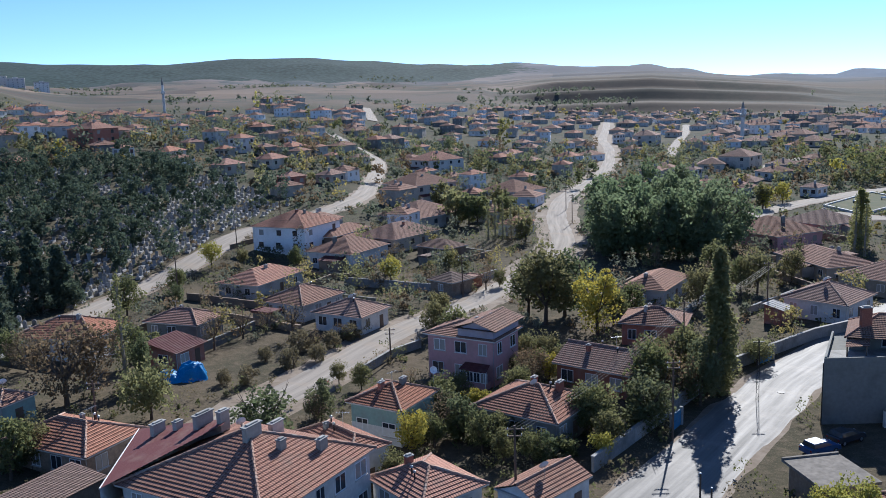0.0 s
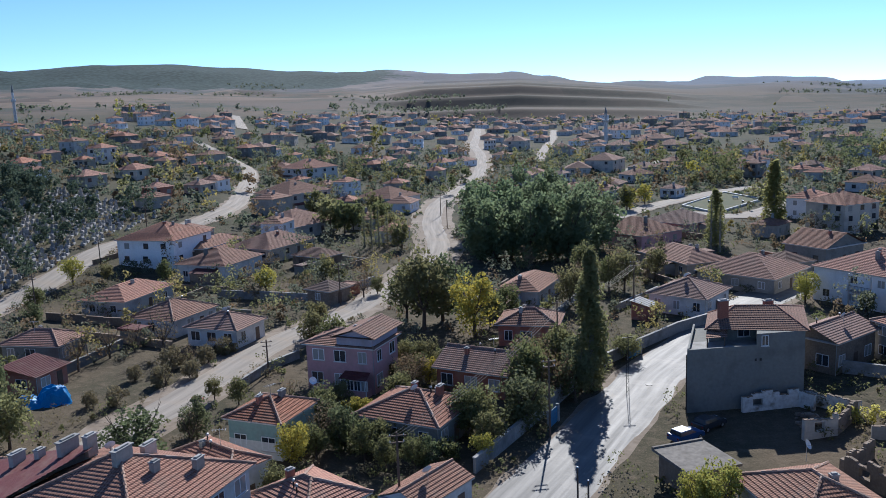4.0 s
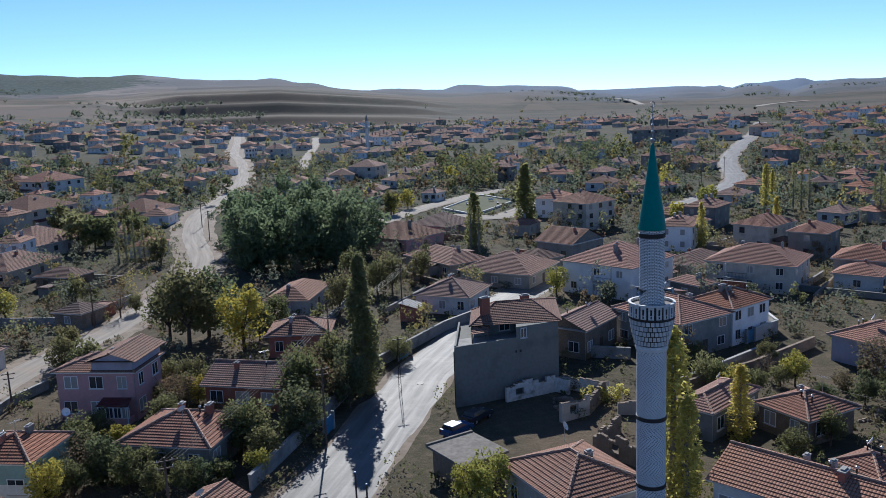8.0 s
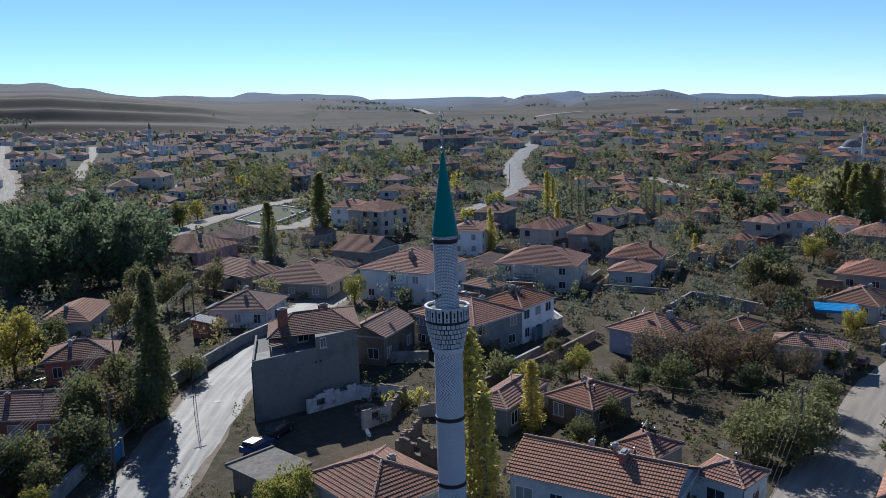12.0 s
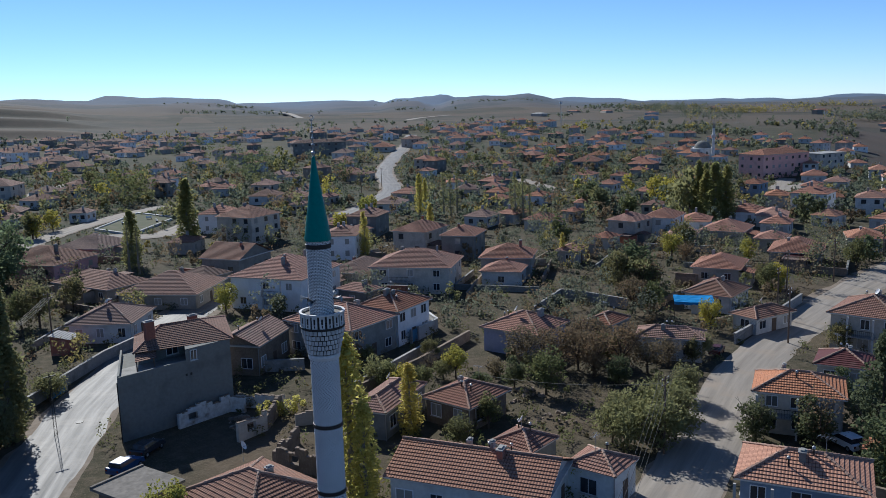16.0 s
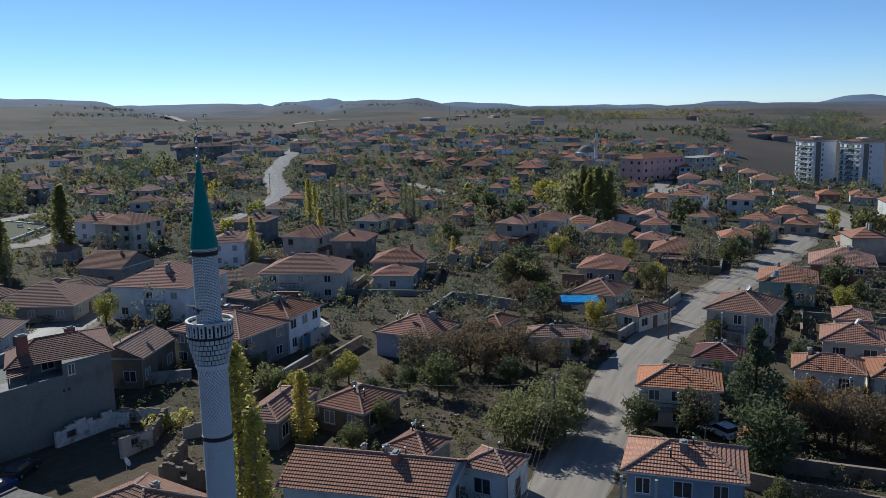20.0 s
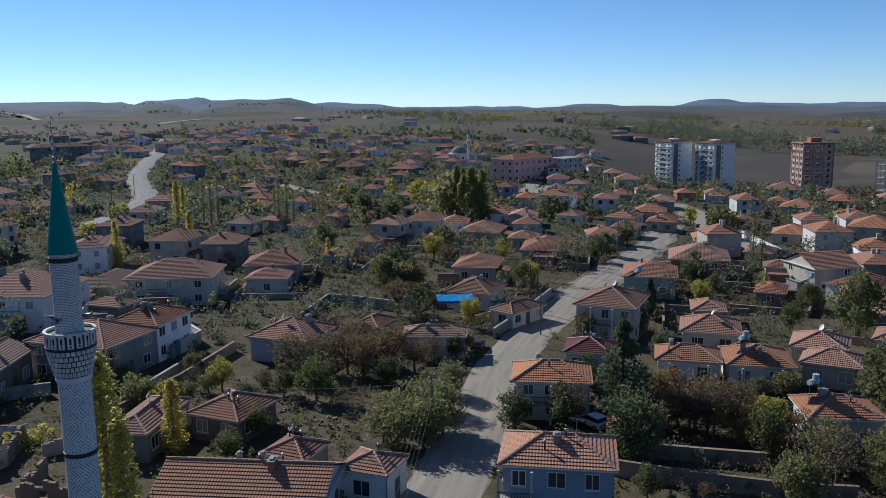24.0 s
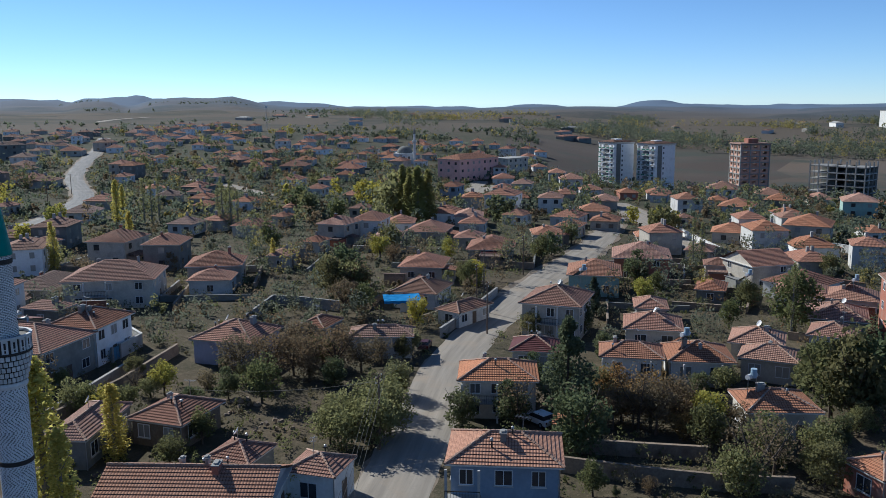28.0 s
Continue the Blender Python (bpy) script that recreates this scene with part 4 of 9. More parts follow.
# ---- the minaret ----
def stone_mat():
    """Small pale stones in courses, with dark stones set in zigzag."""
    m, nt, p = node_mat("white_stone_mosaic")
    uv = coord_of(nt, "UV")
    sep = nt.nodes.new("ShaderNodeSeparateXYZ")
    nt.links.new(uv, sep.inputs[0])

    def math_of(op, a, b=0.0, c=0.0):
        n = nt.nodes.new("ShaderNodeMath")
        n.operation = op
        for i, v in enumerate((a, b, c)):
            if hasattr(v, "is_output"):
                nt.links.new(v, n.inputs[i])
            else:
                n.inputs[i].default_value = v
        return n.outputs[0]

    course = math_of("FLOOR", math_of("DIVIDE", sep.outputs[1], 0.105))
    shift = math_of("PINGPONG", math_of("MULTIPLY", course, 0.098), 0.9)
    cell = math_of("FRACT", math_of("DIVIDE", math_of("ADD", sep.outputs[0], shift), 0.266))
    col_no = math_of("FLOOR", math_of("DIVIDE", math_of("ADD", sep.outputs[0], shift), 0.266))
    pair = nt.nodes.new("ShaderNodeCombineXYZ")
    nt.links.new(col_no, pair.inputs[0])
    nt.links.new(course, pair.inputs[1])
    chance = nt.nodes.new("ShaderNodeTexWhiteNoise")
    chance.noise_dimensions = "2D"
    nt.links.new(pair.outputs[0], chance.inputs["Vector"])
    dark = math_of("LESS_THAN", cell, math_of("MULTIPLY_ADD", chance.outputs["Value"], 0.36, 0.16))
    bed = math_of("GREATER_THAN", math_of("FRACT", math_of("DIVIDE", sep.outputs[1], 0.105)), 0.2)
    dark = math_of("MULTIPLY", dark, bed)
    g = noise_of(nt, uv, 0.7, 4)
    f = noise_of(nt, uv, 9.0, 2)
    pale = mix(nt, f, (0.72, 0.73, 0.74), (0.58, 0.59, 0.6))
    pale = mix(nt, ramp(nt, g, 0.5, 0.85), pale, (0.5, 0.5, 0.49))
    col = mix(nt, dark, pale, (0.09, 0.1, 0.1))
    nt.links.new(col, p.inputs["Base Color"])
    p.inputs["Roughness"].default_value = 0.7
    bump(nt, p, dark, -0.4, 0.02)
    return m


STONE = stone_mat()


def small_brick_mat():
    """Small white bricks with dark joints, round the upper shaft."""
    m, nt, p = node_mat("white_brick_dark_joints")
    uv = coord_of(nt, "UV")
    br = nt.nodes.new("ShaderNodeTexBrick")
    for k, v in (("Scale", 1.0), ("Mortar Size", 0.016), ("Mortar Smooth", 0.1), ("Bias", -0.3), ("Brick Width", 0.26), ("Row Height", 0.115)):
        br.inputs[k].default_value = v
    br.inputs["Color1"].default_value, br.inputs["Color2"].default_value, br.inputs["Mortar"].default_value = (0.72, 0.72, 0.71, 1), (0.56, 0.56, 0.55, 1), (0.07, 0.075, 0.075, 1)
    nt.links.new(uv, br.inputs["Vector"])
    col = mix(nt, ramp(nt, noise_of(nt, uv, 0.9, 4), 0.5, 0.85), br.outputs["Color"], (0.4, 0.4, 0.38))
    nt.links.new(col, p.inputs["Base Color"])
    p.inputs["Roughness"].default_value = 0.75
    bump(nt, p, br.outputs["Fac"], -0.4, 0.02)
    return m


SMALL_BRICK = small_brick_mat()


# ---- roads ----
road('road', 'pale dusty earth road running between houses', [(-31.3, 78.6), (-24.9, 95.0), (-19.2, 105.9), (-8.4, 129.2), (5.0, 148.4), (15.2, 168.0), (25.0, 190.0), (29.5, 206.0), (31.2, 221.0), (33.4, 245.6), (37.0, 268.0), (42.0, 290.0), (52.0, 320.0), (68.0, 362.6), (82.5, 415.5), (97.5, 490.0), (107.3, 560.5), (127.5, 652.3), (149.8, 761.5)], 7.4, ROAD, verge=2.8)
road('road', 'grey lane past the graveyard', [(-64.1, 124.9), (-64.2, 148.7), (-57.6, 182.3), (-51.1, 215.5), (-36.6, 237.5), (-27.2, 277.2), (-26.8, 334.3), (-30.0, 389.3), (-43.2, 423.6), (-64.4, 479.1)], 6, ROAD, verge=0.8)
road('road', 'sunlit worn asphalt street curving past houses', [(9.5, 58.6), (18.0, 69.7), (25.7, 79.2), (31.4, 86.6), (37.1, 93.6), (41.3, 99.3), (46.5, 104.7), (52.0, 110.2), (57.4, 116.5), (62.6, 121.6), (70.0, 128.6), (84.4, 139.4), (97.0, 146.1), (106.5, 146.8)], 8.4, ASPHALT, verge=1.6)
road('road', 'main road winding up out of the village', [(181.7, 210.5), (208.9, 226.1), (246.2, 254.7), (291.4, 306.6), (351.0, 360.6), (427.2, 425.0), (535.9, 527.5)], 8, ASPHALT, verge=1.2)
road('road', 'broad pale concrete street with tree shadows on it', [(56.8, 31.3), (68.4, 33.7), (88.9, 38.7), (105.5, 42.8), (122.4, 44.7), (138.6, 45.2), (155.2, 46.0), (177.6, 46.2), (212.2, 47.0), (247.9, 49.9), (285.2, 55.6)], 7.5, ROAD, verge=1)
road('road', 'pale street below the tower blocks', [(333.3, 65.1), (312.4, 55.7), (281.6, 42.6), (240.9, 26.9), (226.5, 20.9)], 11, ROAD, verge=1)
road('road', 'lane climbing through the gardens', [(203.5, 698.7), (171.8, 593.5), (140.3, 504.4), (117.2, 433.8)], 5, ROAD, verge=0.6)
road('road', 'lane between far houses', [(139.2, 369.6), (166.0, 398.3), (188.8, 419.1)], 5, ROAD, verge=0.6)
road('road', 'lane between terraces of houses', [(309.8, 267.0), (299.3, 227.3), (272.8, 186.0)], 5, ROAD, verge=0.6)
road('road', 'short lane by the green', [(84.4, 235.1), (110.8, 259.8), (136.5, 278.3), (161.5, 291.3)], 7, ROAD, verge=0.5)
road('road', 'paved street beside the green', [(110.6, 238.0), (121.7, 225.7), (140.8, 237.5), (154.0, 248.0)], 9, ROAD, verge=0.5)
road('road', 'distant road over the fields', [(-76.9, 879.4), (-62.0, 746.0), (-53.4, 665.5)], 8, ROAD, verge=0.3)
road('road', 'distant pale track winding over the hill', [(1215.9, 1676.9), (1164.7, 1532.1), (1003.1, 1287.6), (857.4, 1067.2)], 13, ROAD, verge=0)
road('road', 'distant pale track over the fields', [(870.4, 872.1), (985.9, 949.7), (1122.0, 1005.1)], 12, ROAD, verge=0)
road('road', 'distant lane between houses', [(373.4, 136.4), (327.9, 122.3), (358.3, 122.6)], 7, ROAD, verge=0.3)


# ---- houses near the camera ----
house(33.3, 69.2, 9, 5.6, 6.2, 2.7, 'flat', ADOBE, SLAB, 'single-storey mud and rubble house with a flat cracked concrete roof', 1, 2, chimneys=0, blank=True)
house(-36.0, 70.6, 63, 7.9, 5.0, 2.4, 'shed', ADOBE, TILE_GREY, 'single-storey mud and rubble house with a sloping grey-brown old tile roof', 1, 2, chimneys=0, blank=True, slope=0.12)
big_house = house(-17.4, 67.4, 61, 15.3, 15.9, 6.0, 'hip', WHITE, TILE_RED, 'two-storey white house with a hipped red clay tile roof', 2, 2, chimneys=0)
house(-10.9, 77.8, 43, 5.0, 9.6, 3.9, 'hip', WHITE, TILE_RED, 'single-storey white house with a hipped red clay tile roof', 1, 2, chimneys=1)
house(-2.4, 69.6, 38, 7.5, 8.5, 3.0, 'hip', WHITE, TILE_RED, 'single-storey white house with a hipped red clay tile roof', 1, 2)
house(7.9, 68.5, 44, 7.6, 5.0, 3.0, 'gable', WHITE, TILE_BROWN, 'single-storey white house with a gabled weathered brown tile roof', 1, 2, chimneys=0)
house(-6.4, 88.6, 59, 7.8, 7.5, 4.2, 'hip', GREEN, TILE_RED, 'single-storey sea-green house with a hipped red clay tile roof', 1, 2, base=WHITE, chimneys=2)
pink_house = house(3.3, 107.4, 59, 8.2, 10.7, 6.2, 'hip', PINK, TILE_BROWN, 'two-storey pink house with a hipped weathered brown tile roof', 2, 2, slope=0.3, chimneys=1)
house(9.3, 87.7, 54, 9.7, 10.8, 3.3, 'hip', GREY, TILE_RED, 'single-storey grey cement house with a hipped red clay tile roof', 1, 2, chimneys=3)
house(19.9, 101.7, 52, 8.8, 10.8, 3.2, 'gable', BRICK, TILE_BROWN, 'single-storey bare red brick house with a gabled weathered brown tile roof', 1, 2)
house(30.9, 120.3, 67, 8.2, 9.7, 3.4, 'hip', BRICK, TILE_BROWN, 'single-storey bare red brick house with a hipped weathered brown tile roof', 1, 2, chimneys=2)
house(37.6, 146.5, 57, 14.9, 8.4, 3.2, 'hip', WHITE, TILE_BROWN, 'single-storey white house with a hipped weathered brown tile roof', 1, 1)
house(61.7, 131.5, 42, 11.3, 10.8, 3.2, 'hip', WHITE, TILE_BROWN, 'single-storey white house with a hipped weathered brown tile roof', 1, 2)
house(78.3, 197.6, 26, 15.5, 18.0, 3.2, 'hip', PINK, TILE_BROWN, 'single-storey pink house with a hipped weathered brown tile roof', 1, 1)
house(95.7, 209.3, 27, 13.8, 14.1, 3.0, 'hip', PINK, TILE_GREY, 'single-storey pink house with a hipped grey-brown old tile roof', 1, 1)
house(74.9, 162.7, 10, 10.9, 18.0, 3.0, 'hip', CREAM, TILE_BROWN, 'single-storey cream house with a hipped weathered brown tile roof', 1, 1, chimneys=2)
house(81.0, 145.6, 35, 15.0, 16.1, 3.0, 'hip', CREAM, TILE_BROWN, 'single-storey cream house with a hipped weathered brown tile roof', 1, 1)
house(92.6, 153.5, 12, 8.2, 8.5, 2.6, 'hip', GREY, TILE_GREY, 'single-storey grey cement house with a hipped grey-brown old tile roof', 1, 1, chimneys=0)
house(105.5, 160.5, 20, 13.0, 11.0, 4.0, 'gable', GREY, TILE_BROWN, 'single-storey grey cement house with a gabled weathered brown tile roof', 1, 1, along="y")
house(132.3, 194.2, 15, 13.0, 13.0, 7.4, 'hip', CREAM, TILE_BROWN, 'three-storey cream house with a hipped weathered brown tile roof', 3, 1)
house(94.2, 127.1, 22, 16.0, 15.7, 6.0, 'hip', FRESH_WHITE, TILE_RED, 'two-storey bright white house with a hipped red clay tile roof', 2, 1, chimneys=4, porch=(3, 0.0, 4.0))
house(115.1, 130.1, 22, 14.3, 8.3, 3.0, 'hip', CREAM, TILE_BROWN, 'single-storey cream house with a hipped weathered brown tile roof', 1, 1)
house(117.5, 115.2, 30, 13.3, 16.6, 5.2, 'hip', CREAM, TILE_RED, 'two-storey cream house with a hipped red clay tile roof', 2, 1, chimneys=2, porch=(3, -4.0, 0.0))
house(138.1, 108.1, 30, 11.1, 11.3, 4.4, 'hip', CREAM, TILE_RED, 'single-storey cream house with a hipped red clay tile roof', 1, 1)
house(129.8, 102.8, 26, 8.1, 8.6, 3.2, 'hip', WHITE, TILE_RED, 'single-storey white house with a hipped red clay tile roof', 1, 1)
house(100.1, 113.3, 8, 5.1, 7.6, 3.2, 'hip', GREY, TILE_RED, 'single-storey grey cement house with a hipped red clay tile roof', 1, 1)
house(88.7, 92.5, 12, 10.1, 8.4, 5.6, 'hip', FRESH_WHITE, TILE_RED, 'two-storey bright white house with a hipped red clay tile roof', 2, 2, chimneys=2)
house(78.8, 93.5, 7, 11.1, 13.5, 5.2, 'hip', GREY, TILE_RED, 'two-storey grey cement house with a hipped red clay tile roof', 2, 2)
house(96.4, 72.6, 7, 9.6, 10.0, 3.6, 'hip', LILAC, TILE_RED, 'single-storey lilac-grey house with a hipped red clay tile roof', 1, 2)
house(108.4, 66.0, 3, 6.6, 5.0, 2.8, 'hip', GREY, TILE_RED, 'single-storey grey cement house with a hipped red clay tile roof', 1, 2, chimneys=0)
house(105.1, 53.6, 23, 5.3, 9.5, 3.3, 'hip', WHITE, TILE_BROWN, 'single-storey white house with a hipped weathered brown tile roof', 1, 2)
house(63.1, 67.3, 19, 10.8, 5.0, 3.2, 'hip', GREY, TILE_RED, 'single-storey grey cement house with a hipped red clay tile roof', 1, 2, chimneys=0)
house(69.6, 61.0, 3, 8.1, 7.2, 3.0, 'hip', ADOBE, TILE_RED, 'single-storey mud and rubble house with a hipped red clay tile roof', 1, 2)
house(54.1, 46.0, 20, 9.0, 15.2, 3.6, 'gable', WHITE, TILE_SUNNY, 'single-storey white house with a gabled bright orange tile roof', 1, 2, along="y", chimneys=3)
house(61.7, 46.8, 3, 5.0, 5.0, 3.6, 'hip', GREY, TILE_RED, 'single-storey grey cement house with a hipped red clay tile roof', 1, 2, chimneys=0)
house(62.6, 38.6, 5, 5.0, 5.2, 3.3, 'hip', WHITE, TILE_RED, 'single-storey white house with a hipped red clay tile roof', 1, 2, chimneys=0)
house(37.9, 57.4, 1, 9.2, 10.5, 4.0, 'hip', CREAM, TILE_BROWN, 'single-storey cream house with a hipped weathered brown tile roof', 1, 2)
house(66.6, 98.8, 28, 11.0, 7.6, 4.3, 'gable', ADOBE, TILE_BROWN, 'single-storey mud and rubble house with a gabled weathered brown tile roof', 1, 2, chimneys=0)
house(66.7, 22.0, 17, 7.5, 10.2, 5.8, 'hip', BLUE, TILE_SUNNY, 'two-storey pale blue house with a hipped bright orange tile roof', 2, 2, porch=(3, -5.0, -2.0))
house(90.2, 30.7, 19, 7.4, 9.4, 4.7, 'hip', CREAM, TILE_SUNNY, 'two-storey cream house with a hipped bright orange tile roof', 2, 2, porch=(3, -4.2, 0.0))
house(127.1, 33.3, 2, 11.0, 9.9, 5.6, 'hip', CREAM, TILE_RED, 'two-storey cream house with a hipped red clay tile roof', 2, 2, porch=(3, -2.0, 1.5))
house(107.5, 31.2, 12, 6.6, 6.7, 3.2, 'hip', WHITE, METAL_ROOF, 'single-storey white house with a hipped maroon sheet metal roof', 1, 2)
house(160.8, 34.8, 12, 12.0, 10.5, 4.2, 'hip', GREEN, TILE_ORANGE, 'single-storey sea-green house with a hipped orange clay tile roof', 1, 1)
house(180.8, 29.0, 11, 13.4, 12.4, 5.0, 'hip', BRICK, TILE_RED, 'two-storey bare red brick house with a hipped red clay tile roof', 2, 1, chimneys=2)
house(141.9, 20.9, 12, 7.5, 5.8, 2.8, 'hip', CREAM, TILE_RED, 'single-storey cream house with a hipped red clay tile roof', 1, 2, chimneys=0)
house(126.7, 18.2, 10, 8.6, 8.9, 3.3, 'hip', CREAM, TILE_RED, 'single-storey cream house with a hipped red clay tile roof', 1, 2, chimneys=2)
house(110.4, 18.6, 12, 6.7, 8.6, 3.2, 'hip', WHITE, TILE_ORANGE, 'single-storey white house with a hipped orange clay tile roof', 1, 2, porch=(3, -2.5, 2.5))
house(112.7, 10.2, 15, 8.2, 8.7, 3.2, 'hip', WHITE, TILE_ORANGE, 'single-storey white house with a hipped orange clay tile roof', 1, 2, chimneys=2, porch=(3, -2.5, 2.5))
house(122.5, 3.0, -1, 7.8, 7.5, 3.6, 'hip', CREAM, TILE_ORANGE, 'single-storey cream house with a hipped orange clay tile roof', 1, 2)
house(115.8, 1.1, -3, 6.4, 7.8, 3.2, 'hip', CREAM, TILE_ORANGE, 'single-storey cream house with a hipped orange clay tile roof', 1, 2)
house(95.1, 0.2, -70, 8.2, 7.1, 3.6, 'hip', CREAM, TILE_ORANGE, 'single-storey cream house with a hipped orange clay tile roof', 1, 2)
house(181.3, 5.4, -53, 10.2, 11.5, 4.8, 'gable', CREAM, TILE_RED, 'two-storey cream house with a gabled red clay tile roof', 2, 1, along="x", chimneys=0)
house(170.6, -3.1, -29, 11.3, 10.9, 3.2, 'hip', WHITE, TILE_RED, 'single-storey white house with a hipped red clay tile roof', 1, 1)
house(161.2, -11.2, -4, 9.3, 9.2, 3.0, 'hip', WHITE, TILE_ORANGE, 'single-storey white house with a hipped orange clay tile roof', 1, 1)
house(144.3, -8.3, -2, 9.7, 8.9, 3.2, 'hip', GREY, TILE_RED, 'single-storey grey cement house with a hipped red clay tile roof', 1, 2)
house(162.2, -3.4, -1, 10.1, 9.6, 3.0, 'hip', WHITE, TILE_RED, 'single-storey white house with a hipped red clay tile roof', 1, 1)
house(131.7, -7.2, -7, 7.3, 6.9, 3.2, 'hip', WHITE, TILE_RED, 'single-storey white house with a hipped red clay tile roof', 1, 2)
house(136.1, 60.9, 4, 10.1, 8.8, 3.0, 'hip', WHITE, TILE_BROWN, 'single-storey white house with a hipped weathered brown tile roof', 1, 2)
house(126.8, 49.2, -17, 9.3, 5.4, 2.6, 'hip', WHITE, TILE_BROWN, 'single-storey white house with a hipped weathered brown tile roof', 1, 2, chimneys=0)
house(161.2, 12.6, 1, 8.3, 5.7, 2.8, 'hip', GREY, TILE_RED, 'single-storey grey cement house with a hipped red clay tile roof', 1, 1, chimneys=0)
house(82.1, -9.7, -49, 5.7, 5.0, 3.0, 'hip', BRICK, TILE_ORANGE, 'single-storey bare red brick house with a hipped orange clay tile roof', 1, 2, chimneys=0)
house(-36.1, 202.5, 64, 16.2, 16.0, 6.0, 'hip', FRESH_WHITE, TILE_RED, 'two-storey bright white house with a hipped red clay tile roof', 2, 1, chimneys=2)
house(-22.2, 187.8, 60, 15.2, 13.4, 3.6, 'hip', WHITE, TILE_BROWN, 'single-storey white house with a hipped weathered brown tile roof', 1, 1)
house(-36.9, 163.6, 65, 15.9, 10.4, 3.0, 'hip', WHITE, TILE_RED, 'single-storey white house with a hipped red clay tile roof', 1, 1)
house(-25.6, 144.9, 58, 11.8, 10.2, 3.0, 'hip', WHITE, TILE_BROWN, 'single-storey white house with a hipped weathered brown tile roof', 1, 2)
house(-15.8, 134.1, 60, 8.7, 10.2, 3.0, 'hip', WHITE, TILE_BROWN, 'single-storey white house with a hipped weathered brown tile roof', 1, 2)
house(-42.2, 130.2, 69, 7.6, 10.6, 3.0, 'hip', GREY, TILE_RED, 'single-storey grey cement house with a hipped red clay tile roof', 1, 2)
house(-39.0, 115.7, 66, 6.8, 5.9, 2.6, 'shed', BRICK, METAL_ROOF, 'single-storey bare red brick house with a sloping maroon sheet metal roof', 1, 2, chimneys=0, slope=0.2)
house(-56.3, 121.3, 79, 10.0, 13.6, 3.6, 'hip', WHITE, TILE_RED, 'single-storey white house with a hipped red clay tile roof', 1, 2)
house(-52.4, 92.2, 67, 5.0, 7.3, 3.0, 'hip', GREEN, TILE_RED, 'single-storey sea-green house with a hipped red clay tile roof', 1, 2, chimneys=0)
house(-39.2, 82.2, 65, 8.3, 12.3, 3.0, 'hip', ADOBE, TILE_RED, 'single-storey mud and rubble house with a hipped red clay tile roof', 1, 2)
house(-7.0, 241.2, 49, 20.0, 17.7, 3.2, 'hip', CREAM, TILE_BROWN, 'single-storey cream house with a hipped weathered brown tile roof', 1, 1)
house(-8.2, 291.8, 44, 20.0, 18.0, 6.0, 'hip', CREAM, TILE_BROWN, 'two-storey cream house with a hipped weathered brown tile roof', 2, 1)
house(-2.9, 384.6, 36, 20.0, 18.0, 6.0, 'hip', WHITE, TILE_RED, 'two-storey white house with a hipped red clay tile roof', 2, 1)
house(24.9, 293.3, 42, 16.5, 16.9, 3.4, 'hip', WHITE, TILE_BROWN, 'single-storey white house with a hipped weathered brown tile roof', 1, 1)
house(-0.9, 193.5, 47, 7.7, 10.2, 2.8, 'hip', ADOBE, TILE_GREY, 'single-storey mud and rubble house with a hipped grey-brown old tile roof', 1, 1, chimneys=0)
house(1.0, 156.9, 46, 6.8, 6.7, 2.8, 'hip', ADOBE, TILE_GREY, 'single-storey mud and rubble house with a hipped grey-brown old tile roof', 1, 1, chimneys=0)
house(-26.5, 207.5, 64, 17.8, 8.3, 2.8, 'hip', ADOBE, TILE_BROWN, 'single-storey mud and rubble house with a hipped weathered brown tile roof', 1, 1, chimneys=0)
house(-11.7, 208.6, 53, 18.4, 13.7, 3.0, 'hip', CREAM, TILE_BROWN, 'single-storey cream house with a hipped weathered brown tile roof', 1, 1)


house(144.5, -20.5, 6, 11.0, 12.0, 9.2, 'hip', BRICK, TILE_BROWN, 'three-storey red brick block of flats with a tiled roof', 3, 1, chimneys=1)
house(85.3, 20.4, -80, 4.4, 2.2, 1.7, 'shed', ADOBE, TILE_SUNNY, 'low tiled lean-to against a yard wall', 1, 2, chimneys=0, slope=0.25, blank=True)

house(1490, -135, 8, 46, 14, 24, 'flat', WHITE, CONCRETE, 'long pale block of flats far out on the plain', 8, 0, chimneys=0)
house(1430, -60, 12, 40, 12, 7, 'hip', WHITE, CONCRETE, 'low pale factory building far out on the plain', 1, 0, chimneys=0)


# ---- houses further off ----
house(-175.3, 366.5, 63, 15.0, 13.5, 3.2, 'hip', BLUE, TILE_RED, 'single-storey pale blue house with a hipped red clay tile roof', 1, 0)
house(-134.0, 325.2, 68, 14.4, 13.5, 5.8, 'hip', BRICK, TILE_RED, 'two-storey bare red brick house with a hipped red clay tile roof', 2, 0)
house(-114.7, 302.9, 67, 6.5, 6.1, 3.2, 'hip', WHITE, TILE_RED, 'single-storey white house with a hipped red clay tile roof', 1, 0)
house(-198.2, 479.0, 47, 16.0, 13.5, 3.2, 'hip', CREAM, TILE_RED, 'single-storey cream house with a hipped red clay tile roof', 1, 0)
house(-116.4, 376.6, 72, 7.3, 6.5, 5.8, 'hip', WHITE, TILE_RED, 'two-storey white house with a hipped red clay tile roof', 2, 0)
house(-99.5, 307.0, 71, 10.9, 8.4, 3.2, 'hip', CREAM, TILE_RED, 'single-storey cream house with a hipped red clay tile roof', 1, 0)
house(-86.0, 333.4, 59, 7.2, 5.8, 3.2, 'hip', CREAM, TILE_RED, 'single-storey cream house with a hipped red clay tile roof', 1, 0)
